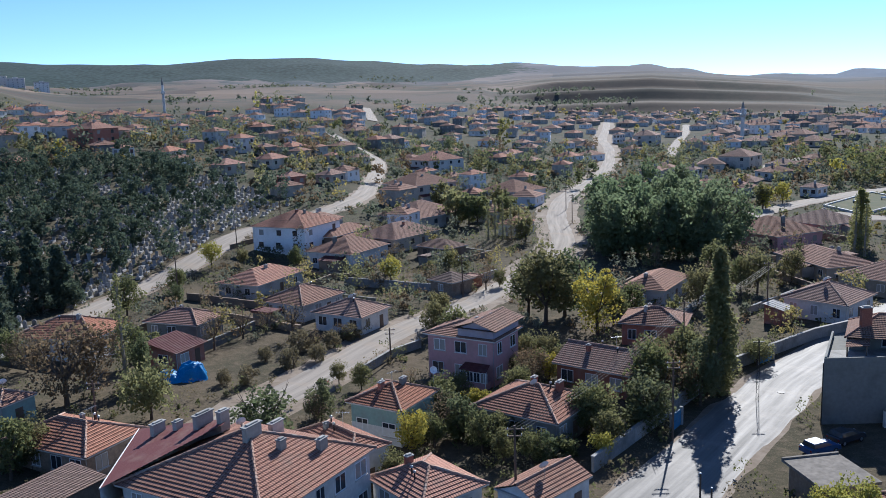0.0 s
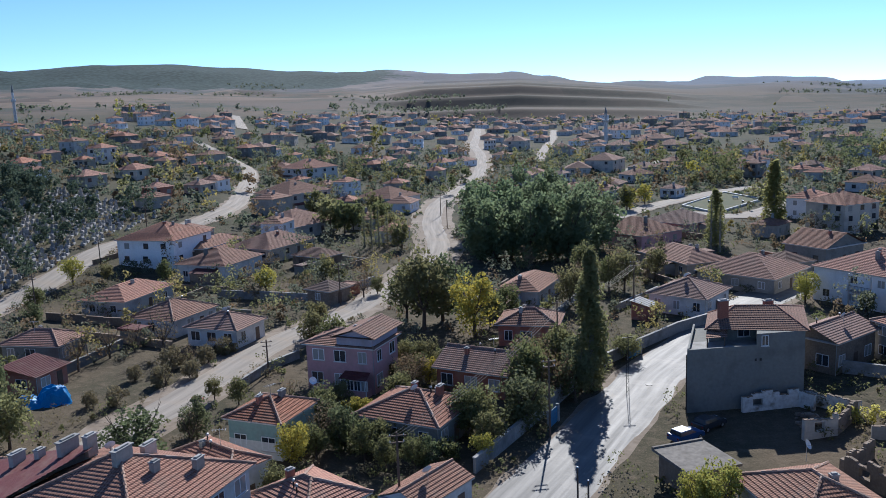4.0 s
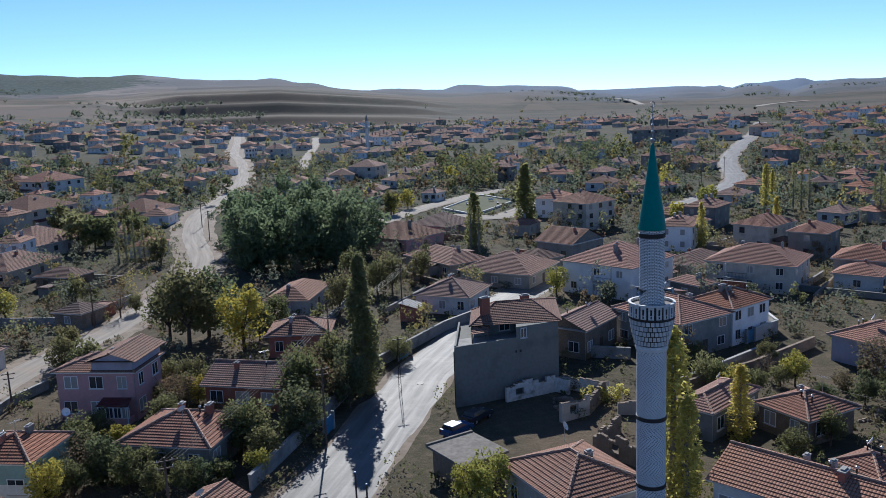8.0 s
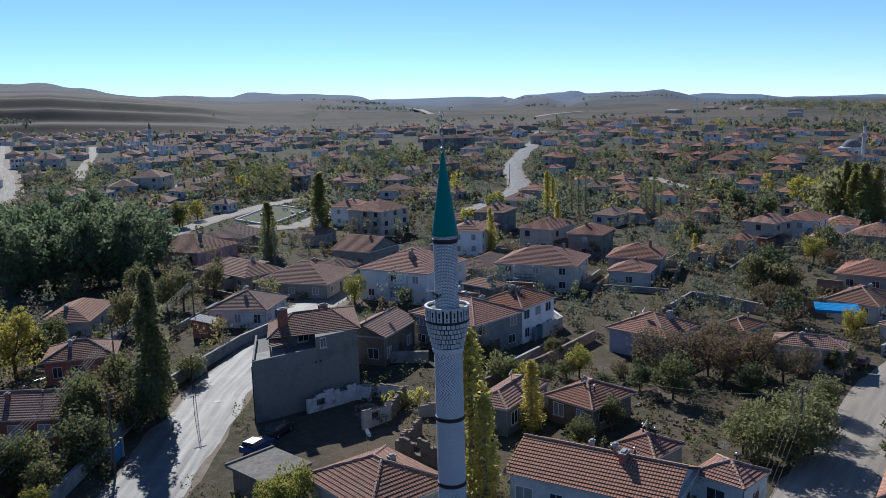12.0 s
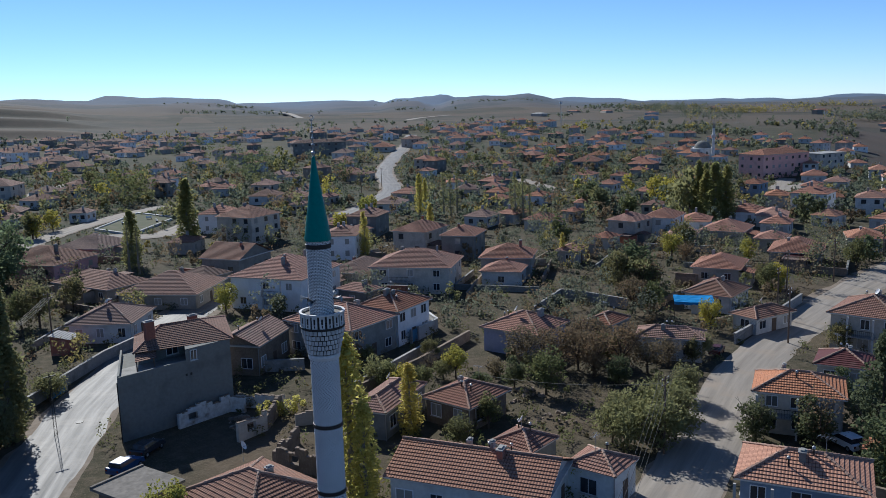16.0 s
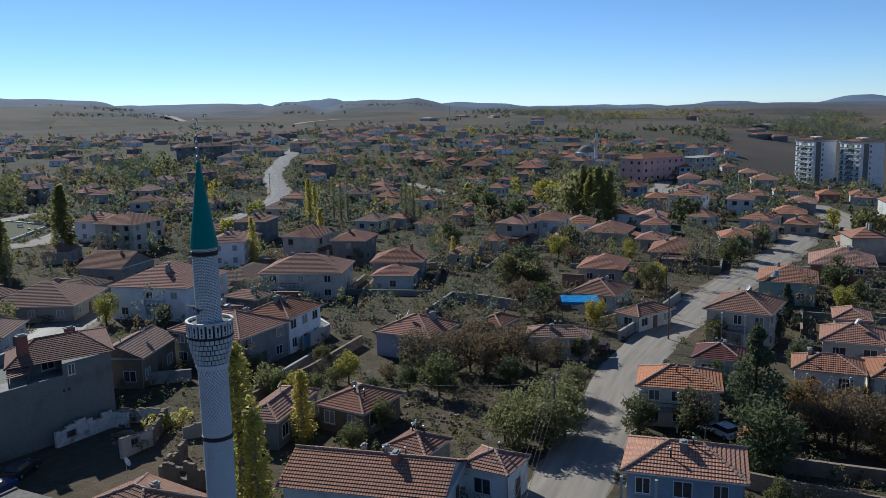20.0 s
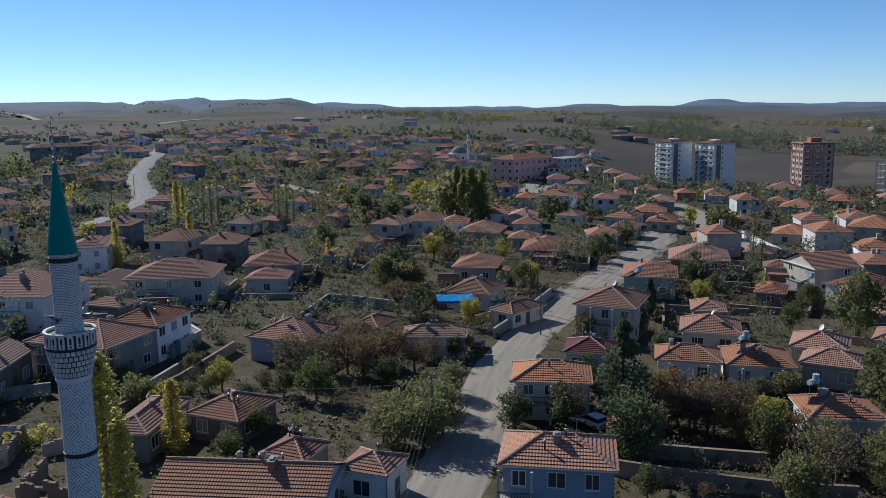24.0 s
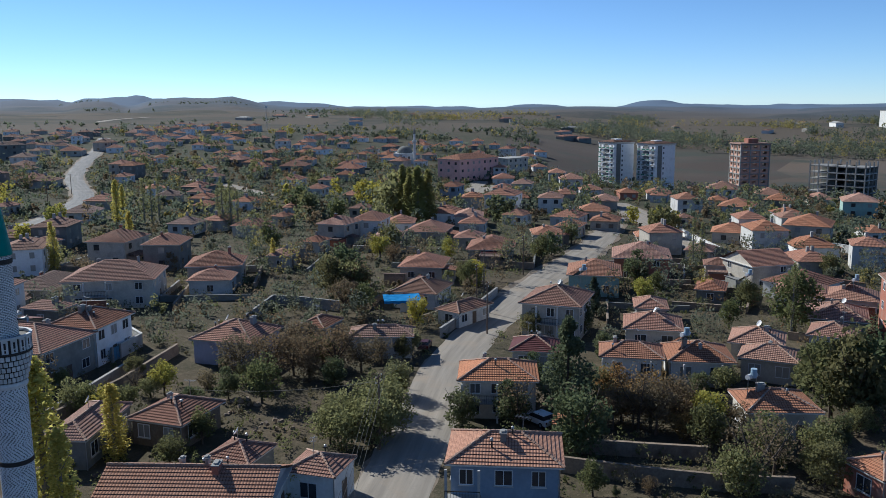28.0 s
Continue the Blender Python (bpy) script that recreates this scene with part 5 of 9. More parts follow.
house(-83.9, 353.4, 61, 9.6, 8.3, 5.8, 'hip', WHITE, TILE_RED, 'two-storey white house with a hipped red clay tile roof', 2, 0)
house(-73.7, 352.0, 46, 8.5, 6.7, 3.2, 'hip', CREAM, TILE_RED, 'single-storey cream house with a hipped red clay tile roof', 1, 0)
house(-76.7, 298.6, 54, 10.2, 9.5, 3.2, 'hip', CREAM, TILE_RED, 'single-storey cream house with a hipped red clay tile roof', 1, 0)
house(-65.6, 321.9, 67, 12.6, 9.8, 3.2, 'hip', CREAM, TILE_RED, 'single-storey cream house with a hipped red clay tile roof', 1, 0)
house(-58.3, 343.9, 68, 8.8, 6.9, 3.2, 'hip', CREAM, TILE_RED, 'single-storey cream house with a hipped red clay tile roof', 1, 0)
house(-39.4, 293.7, 63, 9.8, 7.6, 3.2, 'hip', CREAM, TILE_BROWN, 'single-storey cream house with a hipped weathered brown tile roof', 1, 0)
house(-51.6, 284.0, 46, 8.5, 7.9, 3.2, 'hip', BRICK, TILE_RED, 'single-storey bare red brick house with a hipped red clay tile roof', 1, 0)
house(-35.4, 356.5, 52, 8.5, 6.7, 3.2, 'hip', CREAM, TILE_BROWN, 'single-storey cream house with a hipped weathered brown tile roof', 1, 0)
house(-65.3, 559.0, 74, 13.6, 12.5, 3.2, 'hip', GREY, TILE_BROWN, 'single-storey grey cement house with a hipped weathered brown tile roof', 1, 0)
house(-49.9, 494.4, 54, 12.1, 11.4, 3.2, 'hip', CREAM, TILE_BROWN, 'single-storey cream house with a hipped weathered brown tile roof', 1, 0)
house(-28.0, 458.8, 61, 13.3, 11.8, 5.8, 'hip', GREY, TILE_BROWN, 'two-storey grey cement house with a hipped weathered brown tile roof', 2, 0)
house(-22.7, 612.8, 52, 12.0, 11.3, 3.2, 'hip', CREAM, TILE_BROWN, 'single-storey cream house with a hipped weathered brown tile roof', 1, 0)
house(-138.1, 272.5, 65, 8.9, 8.4, 3.2, 'hip', BRICK, TILE_RED, 'single-storey bare red brick house with a hipped red clay tile roof', 1, 0)
house(-245.1, 540.8, 71, 16.0, 13.0, 3.2, 'hip', CREAM, TILE_RED, 'single-storey cream house with a hipped red clay tile roof', 1, 0)
house(-123.7, 341.7, 56, 7.6, 6.0, 3.2, 'hip', CREAM, TILE_BROWN, 'single-storey cream house with a hipped weathered brown tile roof', 1, 0)
house(-44.4, 343.6, 50, 7.4, 5.6, 3.2, 'hip', CREAM, TILE_RED, 'single-storey cream house with a hipped red clay tile roof', 1, 0)
house(-53.8, 361.1, 54, 8.3, 7.2, 3.2, 'hip', CREAM, TILE_RED, 'single-storey cream house with a hipped red clay tile roof', 1, 0)
house(-99.4, 335.7, 46, 8.0, 7.1, 3.2, 'hip', CREAM, TILE_RED, 'single-storey cream house with a hipped red clay tile roof', 1, 0)
house(-105.1, 476.2, 55, 10.1, 8.2, 3.2, 'hip', CREAM, TILE_RED, 'single-storey cream house with a hipped red clay tile roof', 1, 0)
house(-81.0, 430.8, 69, 9.4, 7.9, 3.2, 'hip', CREAM, TILE_BROWN, 'single-storey cream house with a hipped weathered brown tile roof', 1, 0)
house(-65.7, 416.0, 55, 8.6, 7.3, 3.2, 'hip', WHITE, TILE_BROWN, 'single-storey white house with a hipped weathered brown tile roof', 1, 0)
house(26.7, 664.1, 66, 11.5, 8.8, 5.8, 'hip', GREY, TILE_BROWN, 'two-storey grey cement house with a hipped weathered brown tile roof', 2, 0)
house(26.4, 584.0, 73, 16.0, 12.1, 3.2, 'hip', WHITE, TILE_BROWN, 'single-storey white house with a hipped weathered brown tile roof', 1, 0)
house(82.4, 625.5, 67, 13.9, 12.8, 3.2, 'hip', CREAM, TILE_BROWN, 'single-storey cream house with a hipped weathered brown tile roof', 1, 0)
house(47.9, 496.6, 47, 10.5, 9.5, 3.2, 'hip', WHITE, TILE_BROWN, 'single-storey white house with a hipped weathered brown tile roof', 1, 0)
house(32.4, 426.7, 56, 10.1, 8.7, 3.2, 'hip', WHITE, TILE_BROWN, 'single-storey white house with a hipped weathered brown tile roof', 1, 0)
house(78.8, 784.0, 46, 13.0, 9.9, 3.2, 'hip', GREY, TILE_BROWN, 'single-storey grey cement house with a hipped weathered brown tile roof', 1, 0)
house(97.5, 662.7, 51, 12.2, 11.5, 3.2, 'hip', GREY, TILE_BROWN, 'single-storey grey cement house with a hipped weathered brown tile roof', 1, 0)
house(3.0, 512.4, 52, 10.3, 9.3, 3.2, 'hip', CREAM, TILE_BROWN, 'single-storey cream house with a hipped weathered brown tile roof', 1, 0)
house(12.1, 610.6, 72, 12.0, 11.3, 3.2, 'hip', CREAM, TILE_BROWN, 'single-storey cream house with a hipped weathered brown tile roof', 1, 0)
house(129.0, 727.6, 56, 16.0, 13.1, 3.2, 'hip', GREY, TILE_BROWN, 'single-storey grey cement house with a hipped weathered brown tile roof', 1, 0)
house(195.9, 923.5, 61, 15.2, 13.8, 3.2, 'hip', CREAM, TILE_BROWN, 'single-storey cream house with a hipped weathered brown tile roof', 1, 0)
house(155.6, 704.5, 49, 15.2, 13.7, 3.2, 'hip', GREY, TILE_BROWN, 'single-storey grey cement house with a hipped weathered brown tile roof', 1, 0)
house(216.7, 830.2, 68, 16.0, 14.8, 3.2, 'hip', CREAM, TILE_BROWN, 'single-storey cream house with a hipped weathered brown tile roof', 1, 0)
house(197.7, 725.8, 47, 14.7, 13.8, 3.2, 'hip', WHITE, TILE_BROWN, 'single-storey white house with a hipped weathered brown tile roof', 1, 0)
house(112.2, 531.9, 49, 7.6, 6.2, 5.8, 'hip', WHITE, TILE_BROWN, 'two-storey white house with a hipped weathered brown tile roof', 2, 0)
house(127.5, 521.7, 63, 16.0, 14.9, 5.8, 'hip', CREAM, TILE_BROWN, 'two-storey cream house with a hipped weathered brown tile roof', 2, 0)
house(158.5, 574.3, 56, 10.5, 9.9, 3.2, 'hip', CREAM, TILE_RED, 'single-storey cream house with a hipped red clay tile roof', 1, 0)
house(210.6, 648.5, 61, 13.9, 11.3, 3.2, 'hip', WHITE, TILE_BROWN, 'single-storey white house with a hipped weathered brown tile roof', 1, 0)
house(186.2, 555.7, 55, 15.8, 12.4, 3.2, 'hip', GREY, TILE_BROWN, 'single-storey grey cement house with a hipped weathered brown tile roof', 1, 0)
house(199.2, 568.4, 48, 16.0, 12.5, 3.2, 'hip', CREAM, TILE_BROWN, 'single-storey cream house with a hipped weathered brown tile roof', 1, 0)
house(256.0, 670.6, 30, 16.0, 15.2, 3.2, 'hip', WHITE, TILE_BROWN, 'single-storey white house with a hipped weathered brown tile roof', 1, 0)
house(210.9, 528.5, 16, 9.7, 7.4, 3.2, 'hip', WHITE, TILE_BROWN, 'single-storey white house with a hipped weathered brown tile roof', 1, 0)
house(223.7, 521.2, 39, 16.0, 13.7, 3.2, 'hip', CREAM, TILE_BROWN, 'single-storey cream house with a hipped weathered brown tile roof', 1, 0)
house(297.0, 642.5, 22, 16.0, 12.8, 3.2, 'hip', CREAM, TILE_BROWN, 'single-storey cream house with a hipped weathered brown tile roof', 1, 0)
house(350.1, 706.6, 28, 16.0, 14.6, 3.2, 'hip', CREAM, TILE_BROWN, 'single-storey cream house with a hipped weathered brown tile roof', 1, 0)
house(181.8, 483.9, 24, 15.3, 12.8, 3.2, 'hip', CREAM, TILE_BROWN, 'single-storey cream house with a hipped weathered brown tile roof', 1, 0)
house(134.2, 376.9, 48, 16.0, 14.9, 5.8, 'hip', CREAM, TILE_BROWN, 'two-storey cream house with a hipped weathered brown tile roof', 2, 0)
house(98.4, 329.3, 47, 7.2, 6.1, 5.8, 'hip', WHITE, TILE_BROWN, 'two-storey white house with a hipped weathered brown tile roof', 2, 0)
house(120.6, 374.1, 69, 15.9, 12.3, 3.2, 'hip', CREAM, TILE_BROWN, 'single-storey cream house with a hipped weathered brown tile roof', 1, 0)
house(208.6, 470.9, 31, 15.3, 14.4, 3.2, 'hip', CREAM, TILE_BROWN, 'single-storey cream house with a hipped weathered brown tile roof', 1, 0)
house(146.5, 360.0, 29, 11.6, 10.5, 3.2, 'hip', CREAM, TILE_BROWN, 'single-storey cream house with a hipped weathered brown tile roof', 1, 0)
house(133.5, 335.1, 14, 12.8, 10.7, 3.2, 'hip', WHITE, TILE_BROWN, 'single-storey white house with a hipped weathered brown tile roof', 1, 0)
house(154.4, 355.6, 15, 10.5, 9.6, 3.2, 'hip', CREAM, TILE_BROWN, 'single-storey cream house with a hipped weathered brown tile roof', 1, 0)
house(110.9, 305.1, 54, 12.3, 10.4, 3.2, 'hip', GREY, TILE_BROWN, 'single-storey grey cement house with a hipped weathered brown tile roof', 1, 0)
house(124.2, 278.9, 39, 7.7, 7.0, 3.2, 'hip', WHITE, TILE_BROWN, 'single-storey white house with a hipped weathered brown tile roof', 1, 0)
house(242.8, 502.5, 38, 14.0, 11.8, 3.2, 'hip', GREY, TILE_BROWN, 'single-storey grey cement house with a hipped weathered brown tile roof', 1, 0)
house(290.4, 566.2, 25, 14.4, 12.9, 3.2, 'hip', CREAM, TILE_BROWN, 'single-storey cream house with a hipped weathered brown tile roof', 1, 0)
house(183.0, 350.5, 24, 12.6, 10.1, 3.2, 'hip', CREAM, TILE_BROWN, 'single-storey cream house with a hipped weathered brown tile roof', 1, 0)
house(430.0, 666.0, 22, 14.9, 11.6, 3.2, 'hip', CREAM, TILE_BROWN, 'single-storey cream house with a hipped weathered brown tile roof', 1, 0)
house(417.6, 617.6, 22, 10.4, 9.8, 3.2, 'hip', CREAM, TILE_BROWN, 'single-storey cream house with a hipped weathered brown tile roof', 1, 0)
house(258.2, 416.2, 38, 10.6, 9.3, 3.2, 'hip', CREAM, TILE_BROWN, 'single-storey cream house with a hipped weathered brown tile roof', 1, 0)
house(302.1, 463.9, 25, 12.1, 9.9, 5.8, 'hip', CREAM, TILE_BROWN, 'two-storey cream house with a hipped weathered brown tile roof', 2, 0)
house(208.3, 329.0, 13, 10.2, 8.2, 3.2, 'hip', GREY, TILE_BROWN, 'single-storey grey cement house with a hipped weathered brown tile roof', 1, 0)
house(188.8, 263.9, 33, 12.2, 11.3, 3.2, 'hip', WHITE, TILE_BROWN, 'single-storey white house with a hipped weathered brown tile roof', 1, 0)
house(213.9, 298.7, 21, 11.2, 10.1, 3.2, 'hip', CREAM, TILE_RED, 'single-storey cream house with a hipped red clay tile roof', 1, 0)
house(242.6, 326.7, 33, 10.3, 9.1, 3.2, 'hip', WHITE, TILE_BROWN, 'single-storey white house with a hipped weathered brown tile roof', 1, 0)
house(180.5, 324.6, 30, 8.1, 7.3, 5.8, 'hip', GREY, TILE_BROWN, 'two-storey grey cement house with a hipped weathered brown tile roof', 2, 0)
house(319.3, 368.9, 21, 12.4, 11.1, 5.8, 'hip', WHITE, TILE_BROWN, 'two-storey white house with a hipped weathered brown tile roof', 2, 0)
house(267.0, 304.6, 19, 13.1, 11.1, 3.2, 'hip', WHITE, TILE_RED, 'single-storey white house with a hipped red clay tile roof', 1, 0)
house(383.3, 403.1, 33, 16.0, 14.2, 3.2, 'hip', CREAM, TILE_RED, 'single-storey cream house with a hipped red clay tile roof', 1, 0)
house(414.9, 407.3, 19, 12.8, 12.0, 5.8, 'hip', CREAM, TILE_BROWN, 'two-storey cream house with a hipped weathered brown tile roof', 2, 0)
house(196.3, 204.0, 29, 12.0, 10.4, 3.2, 'hip', WHITE, TILE_BROWN, 'single-storey white house with a hipped weathered brown tile roof', 1, 0)
house(310.3, 295.6, 11, 10.4, 8.9, 5.8, 'hip', CREAM, TILE_RED, 'two-storey cream house with a hipped red clay tile roof', 2, 0)
house(311.1, 265.2, 18, 10.4, 9.2, 3.2, 'hip', GREY, TILE_RED, 'single-storey grey cement house with a hipped red clay tile roof', 1, 0)
house(440.2, 338.4, 7, 15.4, 14.0, 3.2, 'hip', WHITE, TILE_RED, 'single-storey white house with a hipped red clay tile roof', 1, 0)
house(500.4, 410.5, 12, 16.0, 14.6, 3.2, 'hip', GREY, TILE_RED, 'single-storey grey cement house with a hipped red clay tile roof', 1, 0)
house(370.7, 272.2, 4, 12.4, 10.9, 3.2, 'hip', GREY, TILE_RED, 'single-storey grey cement house with a hipped red clay tile roof', 1, 0)
house(242.1, 209.0, 32, 10.4, 9.5, 3.2, 'hip', CREAM, TILE_BROWN, 'single-storey cream house with a hipped weathered brown tile roof', 1, 0)
house(644.0, 556.4, 21, 15.1, 13.9, 3.2, 'hip', CREAM, TILE_RED, 'single-storey cream house with a hipped red clay tile roof', 1, 0)
house(521.6, 361.7, 18, 11.2, 10.0, 3.2, 'hip', GREY, TILE_RED, 'single-storey grey cement house with a hipped red clay tile roof', 1, 0)
house(463.5, 305.1, 21, 9.9, 9.3, 5.8, 'hip', WHITE, TILE_RED, 'two-storey white house with a hipped red clay tile roof', 2, 0)
house(511.2, 287.5, 9, 8.8, 7.6, 3.2, 'hip', WHITE, TILE_RED, 'single-storey white house with a hipped red clay tile roof', 1, 0)
house(434.5, 240.8, -1, 9.7, 8.9, 3.2, 'hip', WHITE, TILE_RED, 'single-storey white house with a hipped red clay tile roof', 1, 0)
house(358.2, 229.3, 20, 16.0, 13.5, 3.2, 'hip', GREY, TILE_RED, 'single-storey grey cement house with a hipped red clay tile roof', 1, 0)
house(366.6, 202.9, 13, 14.3, 12.7, 3.2, 'hip', GREY, TILE_RED, 'single-storey grey cement house with a hipped red clay tile roof', 1, 0)
house(283.8, 172.0, 14, 9.8, 7.7, 3.2, 'hip', WHITE, TILE_RED, 'single-storey white house with a hipped red clay tile roof', 1, 0)
house(255.4, 206.5, 16, 8.5, 7.3, 3.2, 'hip', CREAM, TILE_RED, 'single-storey cream house with a hipped red clay tile roof', 1, 0)
house(223.4, 178.2, 13, 8.0, 6.7, 3.2, 'hip', CREAM, TILE_RED, 'single-storey cream house with a hipped red clay tile roof', 1, 0)
house(187.9, 156.8, 11, 9.1, 8.3, 3.2, 'hip', WHITE, TILE_BROWN, 'single-storey white house with a hipped weathered brown tile roof', 1, 0)
house(191.7, 137.6, 12, 9.7, 8.6, 3.2, 'hip', CREAM, TILE_RED, 'single-storey cream house with a hipped red clay tile roof', 1, 1)
house(209.4, 138.9, -5, 6.5, 5.1, 3.2, 'hip', CREAM, TILE_RED, 'single-storey cream house with a hipped red clay tile roof', 1, 0)
house(270.9, 148.4, 6, 8.9, 7.9, 3.2, 'hip', CREAM, TILE_RED, 'single-storey cream house with a hipped red clay tile roof', 1, 0)
house(188.1, 107.7, 0, 9.7, 8.6, 5.8, 'hip', CREAM, TILE_RED, 'two-storey cream house with a hipped red clay tile roof', 2, 1)
house(198.8, 104.0, 12, 11.7, 8.9, 5.8, 'hip', WHITE, TILE_RED, 'two-storey white house with a hipped red clay tile roof', 2, 1)
house(237.5, 112.5, 7, 6.9, 5.5, 3.2, 'hip', CREAM, TILE_RED, 'single-storey cream house with a hipped red clay tile roof', 1, 0)
house(149.0, 168.1, 13, 7.6, 5.9, 3.2, 'hip', CREAM, TILE_RED, 'single-storey cream house with a hipped red clay tile roof', 1, 1)
house(139.9, 165.0, 20, 8.5, 6.7, 3.2, 'hip', CREAM, TILE_RED, 'single-storey cream house with a hipped red clay tile roof', 1, 1)
house(147.4, 143.0, 16, 12.9, 9.8, 5.8, 'hip', CREAM, TILE_RED, 'two-storey cream house with a hipped red clay tile roof', 2, 1)
house(147.8, 129.2, 24, 10.7, 8.8, 5.8, 'hip', GREY, TILE_RED, 'two-storey grey cement house with a hipped red clay tile roof', 2, 1)
house(578.5, 533.4, 28, 16.0, 13.9, 3.2, 'hip', CREAM, TILE_RED, 'single-storey cream house with a hipped red clay tile roof', 1, 0)
house(489.6, 508.0, 18, 14.6, 13.5, 3.2, 'hip', CREAM, TILE_RED, 'single-storey cream house with a hipped red clay tile roof', 1, 0)
house(413.4, 279.1, -6, 10.4, 8.7, 3.2, 'hip', GREY, TILE_RED, 'single-storey grey cement house with a hipped red clay tile roof', 1, 0)
house(327.8, 231.3, 2, 8.6, 7.2, 3.2, 'hip', CREAM, TILE_RED, 'single-storey cream house with a hipped red clay tile roof', 1, 0)
house(411.1, 362.1, 14, 11.5, 10.5, 3.2, 'hip', CREAM, TILE_RED, 'single-storey cream house with a hipped red clay tile roof', 1, 0)
house(197.9, 238.7, 21, 8.1, 6.1, 3.2, 'hip', CREAM, TILE_RED, 'single-storey cream house with a hipped red clay tile roof', 1, 0)
house(177.7, 230.0, 28, 7.0, 5.4, 3.2, 'hip', CREAM, TILE_RED, 'single-storey cream house with a hipped red clay tile roof', 1, 0)
house(303.6, 236.2, 9, 8.6, 7.0, 3.2, 'hip', CREAM, TILE_RED, 'single-storey cream house with a hipped red clay tile roof', 1, 0)
house(322.5, 99.6, 10, 9.4, 8.8, 5.8, 'hip', WHITE, TILE_ORANGE, 'two-storey white house with a hipped orange clay tile roof', 2, 0)
house(405.7, 107.8, 17, 11.0, 9.1, 5.8, 'hip', WHITE, TILE_ORANGE, 'two-storey white house with a hipped orange clay tile roof', 2, 0)
house(374.8, 92.9, 17, 12.7, 11.2, 5.8, 'hip', WHITE, TILE_ORANGE, 'two-storey white house with a hipped orange clay tile roof', 2, 0)
house(297.7, 120.3, 4, 10.2, 7.9, 5.8, 'hip', BLUE, TILE_RED, 'two-storey pale blue house with a hipped red clay tile roof', 2, 0)
house(392.9, 133.0, 11, 7.8, 6.8, 5.8, 'hip', WHITE, TILE_RED, 'two-storey white house with a hipped red clay tile roof', 2, 0)
house(292.8, 92.6, 21, 9.4, 8.9, 3.2, 'hip', CREAM, TILE_ORANGE, 'single-storey cream house with a hipped orange clay tile roof', 1, 0)
house(279.1, 76.0, 11, 10.8, 8.8, 5.8, 'hip', WHITE, TILE_ORANGE, 'two-storey white house with a hipped orange clay tile roof', 2, 0)
house(236.2, 89.9, 19, 12.0, 9.0, 3.2, 'hip', CREAM, TILE_ORANGE, 'single-storey cream house with a hipped orange clay tile roof', 1, 0)
house(244.7, 77.3, -3, 8.8, 7.6, 3.2, 'hip', WHITE, TILE_ORANGE, 'single-storey white house with a hipped orange clay tile roof', 1, 0)
house(314.0, 64.6, 11, 13.5, 10.5, 3.2, 'hip', CREAM, TILE_ORANGE, 'single-storey cream house with a hipped orange clay tile roof', 1, 0)
house(276.3, 60.5, 12, 11.9, 11.1, 3.2, 'hip', CREAM, TILE_ORANGE, 'single-storey cream house with a hipped orange clay tile roof', 1, 0)
house(252.3, 51.4, 5, 10.7, 9.0, 3.2, 'hip', CREAM, TILE_ORANGE, 'single-storey cream house with a hipped orange clay tile roof', 1, 0)
house(231.4, 57.1, 0, 9.3, 7.5, 3.2, 'hip', CREAM, TILE_ORANGE, 'single-storey cream house with a hipped orange clay tile roof', 1, 1)
house(212.1, 58.7, 21, 10.4, 8.6, 3.2, 'hip', CREAM, TILE_ORANGE, 'single-storey cream house with a hipped orange clay tile roof', 1, 1)
house(356.2, 63.7, 21, 9.2, 8.6, 3.2, 'hip', BRICK, TILE_ORANGE, 'single-storey bare red brick house with a hipped orange clay tile roof', 1, 0)
house(369.2, 52.7, 11, 13.5, 10.8, 3.2, 'hip', WHITE, TILE_ORANGE, 'single-storey white house with a hipped orange clay tile roof', 1, 0)
house(310.7, 34.3, 21, 11.5, 9.8, 5.8, 'hip', WHITE, TILE_ORANGE, 'two-storey white house with a hipped orange clay tile roof', 2, 0)
house(453.0, 48.8, 6, 15.5, 12.6, 3.2, 'hip', CREAM, TILE_ORANGE, 'single-storey cream house with a hipped orange clay tile roof', 1, 0)
house(271.8, 30.6, 22, 6.5, 5.5, 3.2, 'hip', CREAM, TILE_ORANGE, 'single-storey cream house with a hipped orange clay tile roof', 1, 0)
house(378.2, 27.1, 2, 16.0, 13.5, 5.8, 'hip', WHITE, TILE_BROWN, 'two-storey white house with a hipped weathered brown tile roof', 2, 0)
house(321.2, 17.4, -3, 14.5, 12.6, 3.2, 'hip', WHITE, TILE_ORANGE, 'single-storey white house with a hipped orange clay tile roof', 1, 0)
house(413.2, 9.1, 6, 15.3, 12.4, 3.2, 'hip', CREAM, TILE_ORANGE, 'single-storey cream house with a hipped orange clay tile roof', 1, 0)
house(266.3, -0.8, 16, 9.5, 8.7, 5.8, 'hip', WHITE, TILE_ORANGE, 'two-storey white house with a hipped orange clay tile roof', 2, 0)
house(250.1, -5.5, -6, 14.5, 12.4, 5.8, 'hip', CREAM, TILE_ORANGE, 'two-storey cream house with a hipped orange clay tile roof', 2, 0)
house(244.1, 14.3, 2, 11.7, 11.0, 3.2, 'hip', CREAM, TILE_ORANGE, 'single-storey cream house with a hipped orange clay tile roof', 1, 0)
house(389.1, -11.8, 16, 14.5, 11.6, 3.2, 'hip', CREAM, TILE_ORANGE, 'single-storey cream house with a hipped orange clay tile roof', 1, 0)
house(343.3, -23.8, 1, 16.0, 12.5, 5.8, 'hip', GREEN, TILE_ORANGE, 'two-storey sea-green house with a hipped orange clay tile roof', 2, 0)
